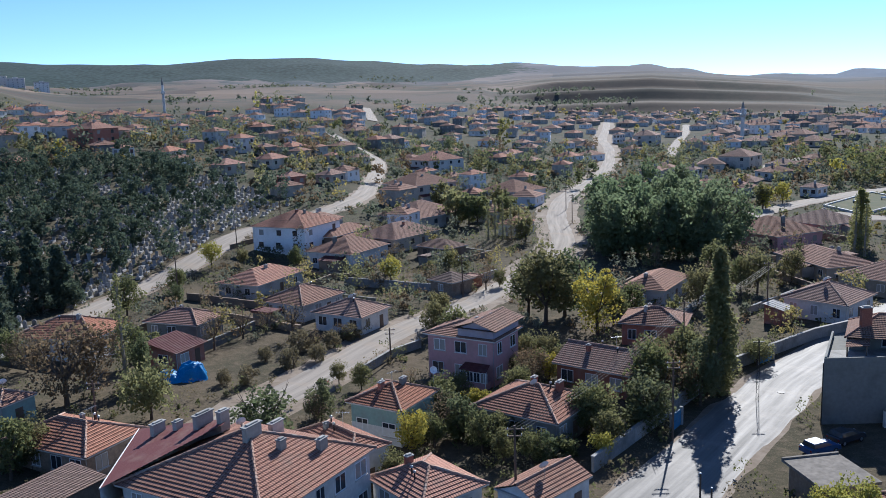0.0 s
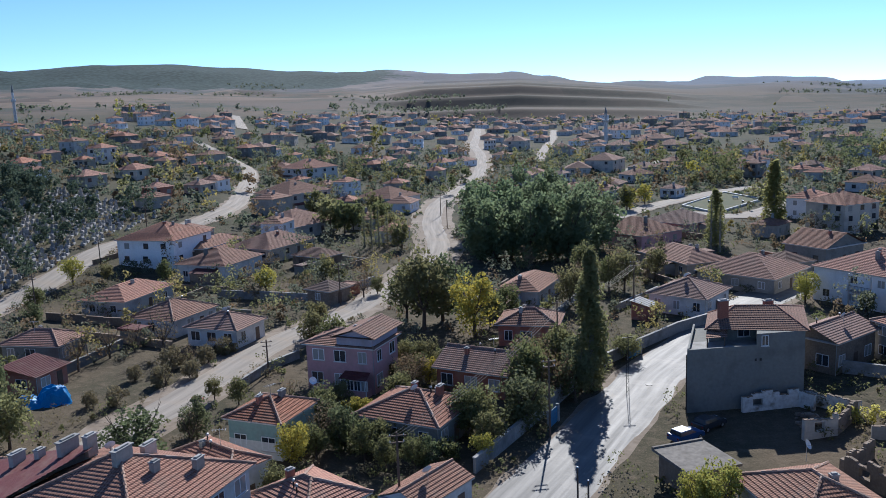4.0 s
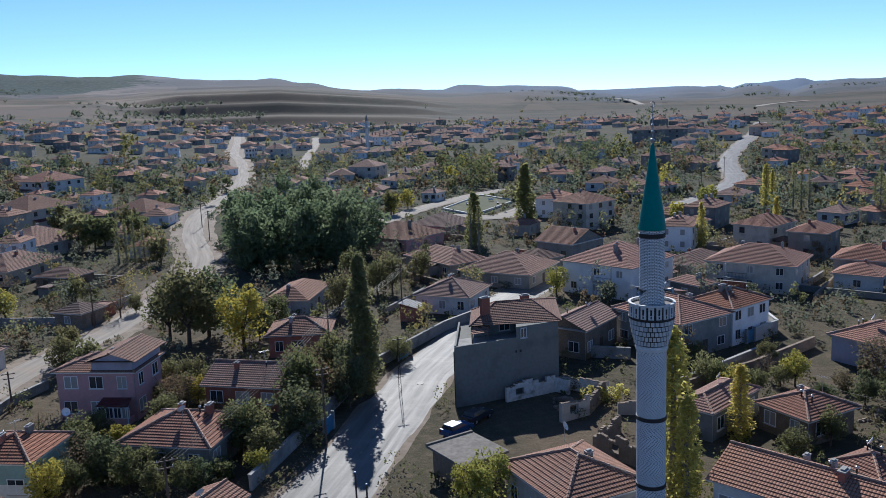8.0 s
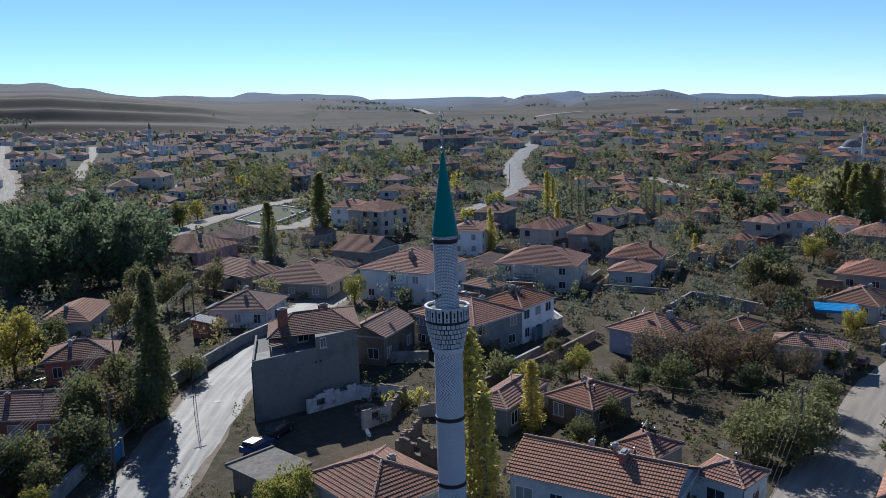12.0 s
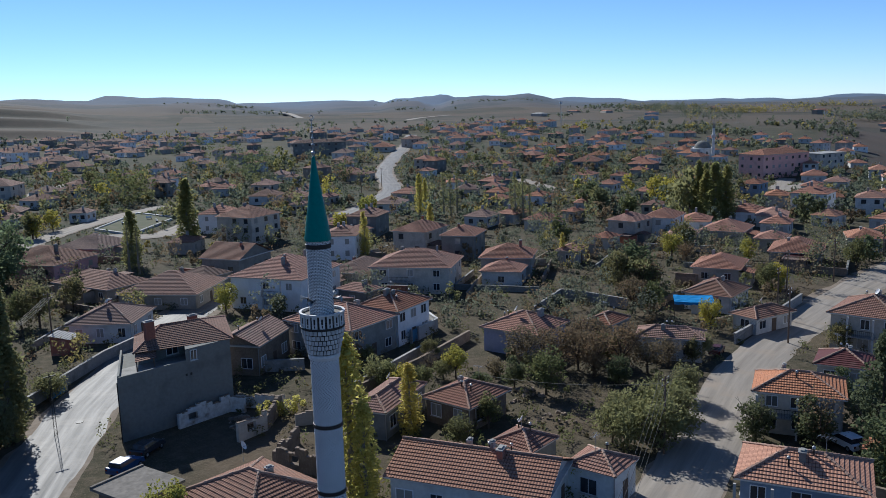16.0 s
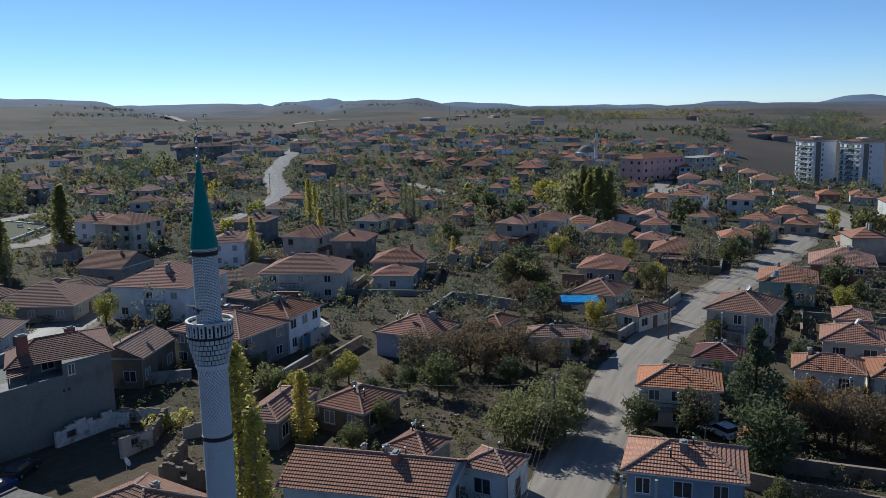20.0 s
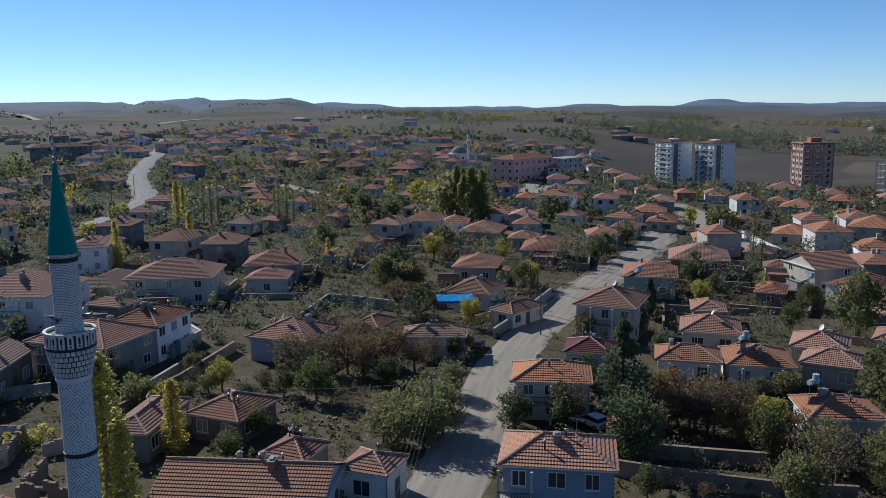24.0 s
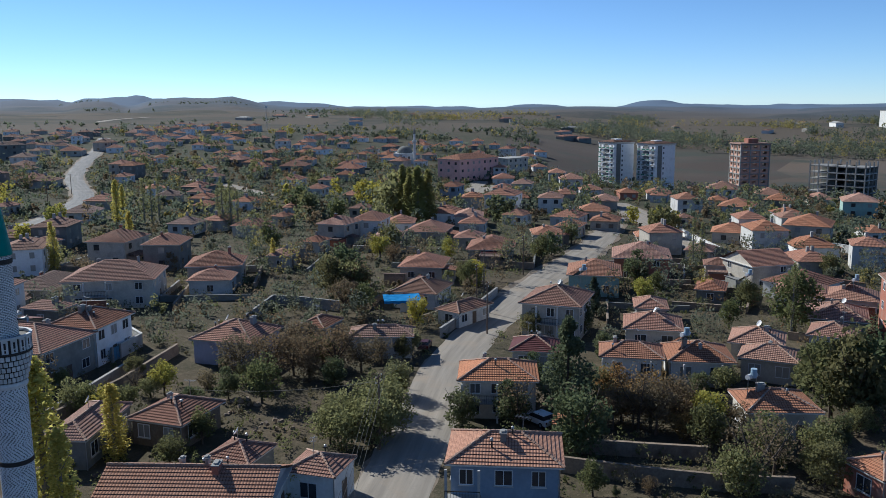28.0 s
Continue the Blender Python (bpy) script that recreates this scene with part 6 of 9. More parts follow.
house(264.8, -22.6, 22, 9.3, 7.5, 3.2, 'hip', WHITE, TILE_ORANGE, 'single-storey white house with a hipped orange clay tile roof', 1, 0)
house(203.5, 88.8, 11, 13.2, 11.2, 3.2, 'hip', CREAM, TILE_RED, 'single-storey cream house with a hipped red clay tile roof', 1, 1)
house(195.8, 74.3, 12, 8.5, 7.4, 3.2, 'hip', CREAM, TILE_RED, 'single-storey cream house with a hipped red clay tile roof', 1, 1)
house(183.7, 64.2, 15, 14.2, 11.0, 3.2, 'hip', GREY, TILE_RED, 'single-storey grey cement house with a hipped red clay tile roof', 1, 1)
house(157.7, 70.0, 15, 11.8, 9.6, 3.2, 'hip', CREAM, TILE_RED, 'single-storey cream house with a hipped red clay tile roof', 1, 1)
house(237.5, 127.6, 9, 8.1, 6.6, 3.2, 'hip', CREAM, TILE_RED, 'single-storey cream house with a hipped red clay tile roof', 1, 0)
house(174.6, 106.6, 2, 6.6, 5.6, 3.2, 'hip', CREAM, TILE_RED, 'single-storey cream house with a hipped red clay tile roof', 1, 1)
house(284.5, 133.3, 7, 8.6, 7.1, 3.2, 'hip', CREAM, TILE_RED, 'single-storey cream house with a hipped red clay tile roof', 1, 0)
house(224.9, 33.9, 15, 9.3, 8.1, 3.2, 'hip', CREAM, TILE_ORANGE, 'single-storey cream house with a hipped orange clay tile roof', 1, 1)
house(205.0, 18.8, -5, 8.5, 6.8, 3.2, 'hip', CREAM, TILE_RED, 'single-storey cream house with a hipped red clay tile roof', 1, 1)
house(185.0, 13.4, 7, 6.5, 6.1, 3.2, 'hip', CREAM, TILE_RED, 'single-storey cream house with a hipped red clay tile roof', 1, 1)
house(189.8, 93.9, 19, 8.6, 7.4, 3.2, 'hip', CREAM, TILE_RED, 'single-storey cream house with a hipped red clay tile roof', 1, 1)
house(409.8, 198.6, 6, 9.2, 8.0, 3.2, 'hip', WHITE, TILE_RED, 'single-storey white house with a hipped red clay tile roof', 1, 0)
house(487.7, 252.5, 14, 10.2, 8.9, 3.2, 'hip', WHITE, TILE_RED, 'single-storey white house with a hipped red clay tile roof', 1, 0)
house(481.2, 209.6, 7, 9.0, 8.4, 3.2, 'hip', WHITE, TILE_RED, 'single-storey white house with a hipped red clay tile roof', 1, 0)
house(315.5, 185.7, 5, 8.3, 6.9, 3.2, 'hip', CREAM, TILE_RED, 'single-storey cream house with a hipped red clay tile roof', 1, 0)
house(156.0, 104.1, 18, 7.2, 5.7, 3.2, 'hip', CREAM, TILE_RED, 'single-storey cream house with a hipped red clay tile roof', 1, 1)


# ---- garden walls ----
garden_wall([(36.2, 104.6), (43.9, 110.6), (53.5, 117.9), (63.9, 123.4)], 1.6, 0.3, CONCRETE)
garden_wall([(24.8, 90.2), (35.5, 103.7)], 1.8, 0.3, CONCRETE)
garden_wall([(13.6, 76.4), (19.2, 83.3), (24.7, 90.1)], 1.6, 0.3, CONCRETE)
garden_wall([(-20.8, 167.0), (-10.1, 161.6), (-0.1, 156.0), (10.6, 170.0)], 1.6, 0.3, CONCRETE)
garden_wall([(-11.9, 108.6), (-8.5, 115.8), (-4.2, 120.9)], 1.2, 0.3, CONCRETE)
garden_wall([(76.1, 19.5), (76.6, 12.0), (77.7, 4.1), (79.6, -2.0)], 1.6, 0.25, ADOBE)
garden_wall([(80.8, 20.8), (82.6, 13.5), (84.3, 6.2)], 1.5, 0.3, ADOBE)
garden_wall([(84.4, -3.4), (86.1, -11.4), (87.0, -16.0)], 1.7, 0.3, GREY)
garden_wall([(87.5, 24.5), (88.4, 18.8)], 1.3, 0.35, ADOBE)
garden_wall([(115.9, 48.9), (130.9, 49.2), (146.6, 50.2)], 1.6, 0.3, CONCRETE)
garden_wall([(67.3, 76.5), (79.2, 78.1), (94.3, 81.8)], 1.5, 0.3, ADOBE)
garden_wall([(62.7, 96.8), (69.3, 90.7)], 1.6, 0.3, CONCRETE)
garden_wall([(66.3, 77.4), (76.9, 80.2), (84.4, 82.2)], 1.5, 0.3, CONCRETE)
garden_wall([(111.0, 81.9), (125.3, 86.0), (125.9, 79.7), (125.4, 72.1)], 1.8, 0.3, CONCRETE)
garden_wall([(270.9, 37.4), (210.5, 12.7), (205.4, 4.8)], 2, 0.3, WHITE)
garden_wall([(239.1, -4.0), (238.1, -12.1), (228.5, -22.9)], 2, 0.3, WHITE)


# ---- trees ----
tree('grove', 37.6, 188.0, 15.2)
tree('grove', 40.0, 199.0, 15.6)
tree('grove', 38.7, 183.4, 16.0)
tree('grove', 44.4, 189.1, 16.0)
tree('grove', 46.8, 180.5, 16.0)
tree('grove', 52.2, 184.1, 16.0)
tree('grove', 55.4, 180.2, 16.0)
tree('grove', 60.5, 184.5, 16.0)
tree('grove', 66.4, 191.8, 14.9)
tree('grove', 43.0, 218.5, 15.4)
tree('grove', 47.9, 216.4, 16.0)
tree('grove', 57.4, 219.0, 16.0)
tree('grove', 63.9, 212.8, 16.0)
tree('grove', 72.0, 215.5, 15.0)
tree('grove', 60.6, 250.7, 16.0)
tree('grove', 70.8, 250.4, 15.2)
tree('dark_poplar', 32.6, 97.0, 18.2, 1.25)
tree('broad', 29.2, 100.6, 8.2)
tree('bare', 22.6, 89.0, 4.6, 1.0)
tree('yellow', 15.0, 79.0, 3.4, 1.0)
tree('brown', 26.8, 94.0, 6.5, 1.0)
tree('broad', 15.8, 131.1, 13.4)
tree('dark', 19.7, 136.1, 12.9)
tree('broad', 13.6, 136.9, 9.9)
tree('yellow', 23.0, 124.5, 10.4)
tree('broad', 26.5, 129.7, 6.7)
tree('broad', 42.7, 138.6, 7.8)
tree('broad', 56.1, 147.2, 8.4)
tree('broad', 51.8, 157.6, 8.2)
tree('broad', 54.0, 149.8, 6.8)
tree('broad', 65.6, 155.2, 6.6)
tree('dark', 71.3, 165.1, 5.7)
tree('willow', 16.0, 85.8, 5.6, 0.95)
tree('brown', 25.5, 99.0, 7.4)
tree('broad', 14.7, 85.6, 6.2)
tree('broad', -1.2, 93.0, 5.1)
tree('broad', 4.8, 83.5, 4.0)
tree('green_bush', 7.7, 83.2, 3.0)
tree('green_bush', 10.3, 84.5, 3.1)
tree('broad', 30.7, 134.5, 6.0)
tree('yellow', -3.7, 85.0, 3.7)
tree('yellow', 4.1, 93.4, 2.9)
tree('dark', -15.1, 92.5, 5.1)
tree('broad', -11.4, 102.8, 3.9)
tree('broad', -14.6, 105.4, 3.2)
tree('broad', 10.8, 109.7, 5.0)
tree('broad', 13.4, 109.4, 5.0)
tree('green_bush', 11.4, 80.1, 2.6)
tree('green_bush', 1.2, 85.3, 3.4)
tree('broad', -5.5, 73.8, 4.3)
tree('broad', -1.4, 133.5, 5.8)
tree('broad', 10.4, 159.3, 4.0)
tree('bare', 7.6, 157.3, 5.6)
tree('yellow', -11.2, 165.4, 6.5)
tree('bare', -15.6, 174.6, 4.9)
tree('broad', 3.6, 171.2, 4.8)
tree('broad', -3.5, 172.5, 3.7)
tree('broad', 0.7, 177.7, 5.0)
tree('bare', -17.2, 127.1, 2.8)
tree('brown', -47.3, 98.3, 11.4)
tree('brown', -45.9, 102.7, 10.0)
tree('dark', -40.7, 105.9, 7.8, 0.5)
tree('bare_poplar', -42.3, 104.8, 16.0)
tree('brown', -58.2, 110.9, 6.4)
tree('broad', -61.6, 113.0, 5.6)
tree('bare', -35.5, 122.2, 6.5)
tree('bare', -32.6, 128.4, 5.8)
tree('bare', -24.5, 128.0, 7.6)
tree('bare', -19.9, 121.3, 3.6)
tree('bush', -26.6, 116.3, 2.2)
tree('bush', -22.0, 113.3, 3.0)
tree('bush', -29.8, 106.4, 2.1)
tree('bush', -26.8, 106.3, 2.5)
tree('bush', -22.5, 121.6, 3.6)
tree('bush', -19.1, 115.7, 2.6)
tree('bush', -17.5, 122.5, 2.7)
tree('bush', -15.4, 126.9, 2.8)
tree('broad', -53.0, 160.8, 5.4)
tree('broad', -56.5, 143.3, 7.7)
tree('dark', -49.9, 149.1, 5.0)
tree('yellow', -51.9, 182.1, 6.6)
tree('broad', -33.5, 183.9, 5.2)
tree('broad', -45.8, 185.4, 4.0)
tree('bare', -29.7, 131.7, 4.9)
tree('broad', -43.4, 77.0, 6.9)
tree('broad', -42.6, 79.9, 5.6)
tree('bare', -39.9, 80.3, 4.2)
tree('broad', -45.4, 114.3, 7.2)
tree('pine', -70.7, 156.7, 4.8)
tree('bare_poplar', 11.3, 213.3, 10.4, 1.25)
tree('bare_poplar', 13.1, 213.1, 11.1, 1.25)
tree('bare_poplar', 15.0, 212.8, 11.6, 1.25)
tree('bare_poplar', 17.1, 212.5, 10.4, 1.25)
tree('bare_poplar', 19.4, 216.3, 8.3, 1.25)
tree('broad', 20.3, 208.0, 7.3, far=True)
tree('broad', 7.0, 236.3, 9.8, far=True)
tree('broad', 2.5, 258.6, 8.9, far=True)
tree('broad', 18.0, 242.0, 9.0, far=True)
tree('poplar', 93.8, 185.9, 13.8, 1.8)
tree('bare_poplar', 90.1, 176.4, 11.8, 1.25)
tree('broad', 97.4, 253.2, 8.4, far=True)
tree('yellow', 98.2, 252.9, 7.5, far=True)
tree('yellow', 107.8, 263.8, 6.9, far=True)
tree('poplar', 114.4, 196.0, 18.9, 1.75)
tree('bare_poplar', 90.0, 180.7, 13.4, 1.25)
tree('yellow', 81.6, 128.8, 6.0)
tree('broad', 85.8, 118.6, 4.2)
tree('gold_poplar', 134.8, 149.8, 11.3, 1.25)
tree('gold_poplar', 154.4, 146.2, 11.1, 1.25)
tree('yellow', 131.9, 158.5, 5.8, far=True)
tree('gold_poplar', 194.5, 188.6, 14.0, 1.25)
tree('gold_poplar', 200.6, 191.9, 11.5, 1.25)
tree('bare_poplar', 199.5, 182.6, 14.0, 1.25)
tree('bare_poplar', 196.1, 176.5, 14.2, 1.25)
tree('bare_poplar', 205.3, 181.9, 13.2, 1.25)
tree('bare_poplar', 195.5, 150.2, 16.2, 1.25)
tree('bare_poplar', 197.0, 148.4, 15.0, 1.25)
tree('bare_poplar', 198.2, 146.9, 11.9, 1.25)
tree('bare_poplar', 199.0, 154.5, 12.2, 1.25)
tree('dark', 221.8, 137.7, 9.0, far=True)
tree('yellow', 258.7, 138.7, 10.1, far=True)
tree('yellow', 256.4, 132.0, 10.9, far=True)
tree('willow', 238.1, 115.8, 15.5, far=True)
tree('poplar', 234.9, 111.4, 17.9, 1.25)
tree('poplar', 236.5, 110.0, 17.1, 1.25)
tree('yellow', 171.1, 87.4, 6.7)
tree('gold_poplar', 153.7, 105.0, 7.2, 1.25)
tree('broad', 146.6, 88.1, 4.8)
tree('brown', 140.5, 80.4, 6.9)
tree('brown', 134.4, 74.2, 6.6)
tree('brown', 135.0, 73.6, 7.7)
tree('brown', 167.8, 82.2, 5.2)
tree('yellow', 79.4, 71.4, 4.8)
tree('yellow', 69.6, 71.6, 4.6)
tree('gold_poplar', 61.6, 62.3, 8.5, 1.7)
tree('gold_poplar', 47.5, 55.9, 16.1, 1.5)
tree('gold_poplar', 46.9, 53.4, 10.6, 1.4)
tree('broad', 68.5, 56.9, 4.2)
tree('bush', 83.3, 67.9, 2.4)
tree('willow', 78.6, 45.9, 4.3)
tree('brown', 91.6, 63.4, 6.5, 1.2)
tree('brown', 88.2, 66.2, 6.6, 1.2)
tree('brown', 94.4, 55.0, 7.0, 1.2)
tree('bare', 86.4, 61.4, 6.2, 1.2)
tree('brown', 97.5, 62.6, 6.5, 1.1)
tree('dark', 90.0, 53.0, 4.2, 1.2)
tree('brown', 96.4, 52.4, 5.0, 1.2)
tree('brown', 100.4, 51.4, 4.4, 1.1)
tree('broad', 103.8, 49.6, 3.8, 1.0)
tree('brown', 91.4, 57.5, 6.5)
tree('brown', 91.8, 60.2, 5.8)
tree('brown', 97.0, 58.5, 5.1)
tree('willow', 106.4, 49.9, 3.9)
tree('broad', 52.1, 52.2, 4.3)
tree('yellow', 61.4, 39.9, 3.7)
tree('broad', 89.1, 92.3, 3.7)
tree('brown', 108.3, 74.2, 3.8)
tree('broad', 167.6, 120.1, 4.3, far=True)
tree('bare', 98.2, 106.6, 4.2)
tree('willow', 78.3, 39.2, 5.9)
tree('willow', 74.9, 39.3, 6.1)
tree('willow', 76.4, 41.8, 5.5)
tree('willow', 90.0, 44.2, 4.6)
tree('willow', 72.5, 41.5, 5.0)
tree('willow', 73.2, 43.8, 4.8)
tree('willow', 78.9, 42.0, 6.0)
tree('willow', 84.2, 42.9, 5.1)
tree('dark', 83.4, 32.6, 5.0, 1.1)
tree('dark', 85.6, 27.6, 5.4, 1.1)
tree('bare', 85.0, 26.7, 6.7)
tree('cedar', 91.6, 22.6, 11.5)
tree('rust', 91.4, 16.2, 5.2, 1.1)
tree('brown', 90.8, 12.9, 6.0, 1.1)
tree('rust', 95.5, 13.5, 5.6, 1.2)
tree('yellow', 93.0, 7.6, 5.0, 0.9)
tree('rust', 97.5, 18.4, 5.0, 1.2)
tree('brown', 94.0, 10.2, 6.2, 1.0)
tree('rust', 89.0, 9.2, 3.6, 1.1)
tree('dark', 114.5, 23.0, 4.8)
tree('pine', 139.9, 30.2, 7.2)
tree('dark', 128.0, 29.4, 5.7)
tree('broad', 121.0, 35.8, 4.6)
tree('brown', 90.2, 14.7, 5.4)
tree('brown', 89.5, 12.1, 6.0)
tree('brown', 89.3, 16.8, 5.0)
tree('brown', 92.1, 10.0, 5.4)
tree('yellow', 91.7, 6.5, 5.4)
tree('brown', 91.3, 3.4, 4.3)
tree('yellow', 152.7, 23.6, 5.5)
tree('broad', 102.3, -5.9, 10.2)
tree('broad', 101.3, -8.2, 11.6)
tree('dark', 103.2, -10.4, 11.8)
tree('broad', 110.1, -4.3, 6.6)
tree('willow', 88.0, -4.4, 4.9)
tree('bare_poplar', 137.6, -1.5, 12.5)
tree('broad', 141.4, -1.9, 11.2)
tree('willow', 85.9, 0.9, 5.5)
tree('bare', 82.1, -0.2, 6.6)
tree('bare', 78.2, 1.2, 8.4, 1.1)
tree('willow', 77.0, 2.6, 5.1)
tree('broad', 81.3, -4.7, 5.3)
tree('broad', 72.0, 15.2, 3.7)
tree('brown', 73.9, 10.3, 2.2)
tree('dark', 72.7, 13.2, 1.2)
tree('yellow', 120.4, 54.8, 5.3)
tree('yellow', 179.9, 89.1, 6.3, far=True)
tree('yellow', 176.8, 72.3, 4.0)
tree('broad', 123.6, 66.9, 6.1)
tree('brown', 122.6, 69.7, 7.1)
tree('broad', 155.6, 60.5, 4.7)
tree('dark', 160.0, 5.3, 4.0)
tree('broad', 157.2, 6.1, 5.6)
tree('broad', 141.3, 8.0, 5.1)
tree('yellow', 161.8, 13.4, 4.6)
tree('broad', 163.4, 23.2, 4.7)
tree('yellow', 157.1, 25.4, 4.5)
tree('bare_poplar', 191.0, 19.2, 12.1, 1.4)
tree('bare_poplar', 195.5, 17.8, 11.0, 1.4)
tree('broad', 195.8, -8.7, 5.5)
tree('broad', 191.8, -15.6, 3.4)
tree('poplar', 230.8, 104.5, 17.8, 1.7)
tree('poplar', 231.8, 108.0, 15.5, 1.6)
tree('poplar', 234.4, 102.9, 16.8, 1.7)
tree('yellow', 251.5, 129.7, 9.7, far=True)
tree('broad', 221.6, 127.0, 7.9, far=True)
tree('broad', 244.3, 33.6, 9.4, far=True)
tree('yellow', 258.2, 32.2, 6.3, far=True)
tree('poplar', 269.4, 40.7, 5.6, 1.25)
tree('yellow', 270.5, 38.2, 6.6, far=True)
tree('broad', 251.7, 31.4, 7.9, far=True)
tree('yellow', 266.6, 45.6, 6.5, far=True)
tree('broad', -1.2, 261.9, 10.8, far=True)
tree('willow', 3.3, 238.6, 9.9, far=True)
tree('broad', 9.5, 236.1, 9.8, far=True)
tree('broad', 17.2, 254.4, 9.7, far=True)
tree('broad', 31.0, 296.0, 7.2, far=True)
tree('broad', 18.6, 226.5, 7.0, far=True)
tree('broad', 226.1, 140.8, 9.2, far=True)
tree('dark', 230.5, 146.4, 10.3, far=True)
tree('dark', 137.3, 77.9, 10.7)
tree('broad', 134.0, 79.0, 8.9)
tree('broad', 134.3, 73.7, 7.7)
tree('broad', 177.2, 87.3, 8.3)
tree('yellow', 180.5, 73.7, 5.5)
tree('dark', 246.6, 84.7, 9.0, far=True)
tree('dark', 249.3, 81.2, 7.2, far=True)
tree('yellow', 152.2, 56.3, 5.8)
tree('broad', 149.1, 56.8, 6.2)
tree('yellow', 177.4, 196.0, 7.3, far=True)
tree('yellow', 151.6, 178.0, 7.3, far=True)
tree('yellow', 187.2, 204.0, 6.7, far=True)
tree('broad', 153.7, 155.3, 6.1, far=True)
tree('broad', 173.0, 118.5, 7.3, far=True)
tree('broad', 186.1, 52.8, 6.8)
tree('dark', 195.2, 52.8, 6.4, far=True)
tree('broad', 215.9, 53.0, 6.2, far=True)
tree('dark', 170.6, 28.0, 7.3)
tree('yellow', 32.0, 61.6, 5.8)
tree('yellow', 30.2, 62.5, 4.7)
tree('dark', -0.7, 90.2, 5.1)
tree('dark', 1.3, 86.1, 5.2)
tree('broad', 3.1, 82.0, 4.6)
tree('broad', 5.1, 79.1, 3.9)
tree('yellow', 2.5, 93.3, 3.3)
tree('broad', 7.9, 78.4, 3.9)
tree('dark', 9.2, 78.5, 3.6)
tree('yellow', -4.1, 82.3, 5.3)
tree('broad', 11.6, 104.9, 4.1)
tree('yellow', 13.0, 104.1, 3.8)
tree('broad', 8.2, 106.2, 3.2)
tree('broad', -2.1, 127.0, 6.1)
tree('broad', -1.9, 83.7, 4.0)
clump_field('distant_dark', 'far-off dark trees among the houses', 'trees', [(2, 442, 13.5, 5.4), (65, 360, 7.5, 3.0), (6, 486, 8.2, 3.3), (271, 378, 12.6, 5.1), (275, 371, 12.6, 5.0), (405, 349, 7.3, 2.9), (2, 442, 15.0, 6.0), (6, 440, 13.5, 5.4), (38, 384, 11.8, 4.7), (36, 323, 10.0, 4.0), (222, 329, 14.9, 5.9), (220, 316, 15.7, 6.3), (229, 322, 13.5, 5.4), (334, 566, 13.4, 5.3), (313, 545, 12.8, 5.1), (-39, 417, 9.9, 4.0), (242, 350, 16.0, 6.4), (247, 366, 16.0, 6.4), (245, 345, 16.0, 6.4), (309, 73, 10.9, 4.4), (427, 335, 11.1, 4.4), (429, 328, 11.0, 4.4), (357, 325, 11.5, 4.6)], LEAF_DARK, 0.5, 220, 7)
clump_field('distant_broad', 'far-off broad trees among the houses', 'trees', [(28, 350, 10.8, 4.3), (39, 330, 12.5, 5.0), (54, 370, 10.2, 4.1), (17, 371, 10.1, 4.0), (-30, 312, 9.6, 3.9), (-41, 328, 7.9, 3.2), (-133, 277, 12.5, 5.0), (-154, 304, 11.6, 4.6), (143, 303, 6.9, 2.7), (160, 317, 12.1, 4.9), (173, 340, 10.4, 4.2), (167, 363, 9.5, 3.8), (177, 336, 7.8, 3.1), (354, 533, 10.9, 4.3), (571, 442, 14.7, 5.9), (575, 423, 12.1, 4.8), (332, 233, 11.1, 4.4), (313, 222, 9.2, 3.7), (334, 304, 7.7, 3.1), (237, 294, 7.7, 3.1), (230, 386, 9.2, 3.7), (313, 190, 8.8, 3.5), (286, 122, 8.5, 3.4), (565, 432, 12.1, 4.8)], LEAF_GREEN, 0.5, 220, 7)
clump_field('distant_broad', 'far-off broad trees among the houses', 'trees', [(17, 378, 11.6, 4.6), (24, 387, 13.2, 5.3), (10, 331, 11.3, 4.5), (50, 319, 8.8, 3.5), (-5, 375, 10.2, 4.1), (-14, 439, 10.4, 4.2), (156, 326, 13.6, 5.4), (156, 312, 14.3, 5.7), (166, 319, 12.3, 4.9), (171, 370, 11.1, 4.4), (87, 348, 11.0, 4.4), (91, 333, 11.8, 4.7), (162, 377, 9.8, 3.9), (359, 584, 11.6, 4.6), (-397, 1623, 16.0, 6.4), (-189, 890, 16.0, 6.4), (-152, 801, 16.0, 6.4), (-58, 479, 9.8, 3.9), (-36, 543, 11.1, 4.4), (277, 436, 15.8, 6.3), (166, 314, 14.5, 5.8), (159, 309, 14.3, 5.7), (257, 297, 10.7, 4.3), (355, 249, 10.3, 4.1)], LEAF_GREEN, 0.5, 220, 31)
clump_field('distant_broad', 'far-off broad trees among the houses', 'trees', [(379, 82, 9.3, 3.7), (435, 158, 9.4, 3.8), (339, 289, 9.1, 3.6)], LEAF_GREEN, 0.5, 220, 55)
clump_field('distant_gold_poplar', 'far-off yellowing poplar trees among the houses', 'trees', [(-136, 628, 19.6, 2.5), (251, 165, 9.3, 1.2)], LEAF_LIME, 0.5, 220, 7)
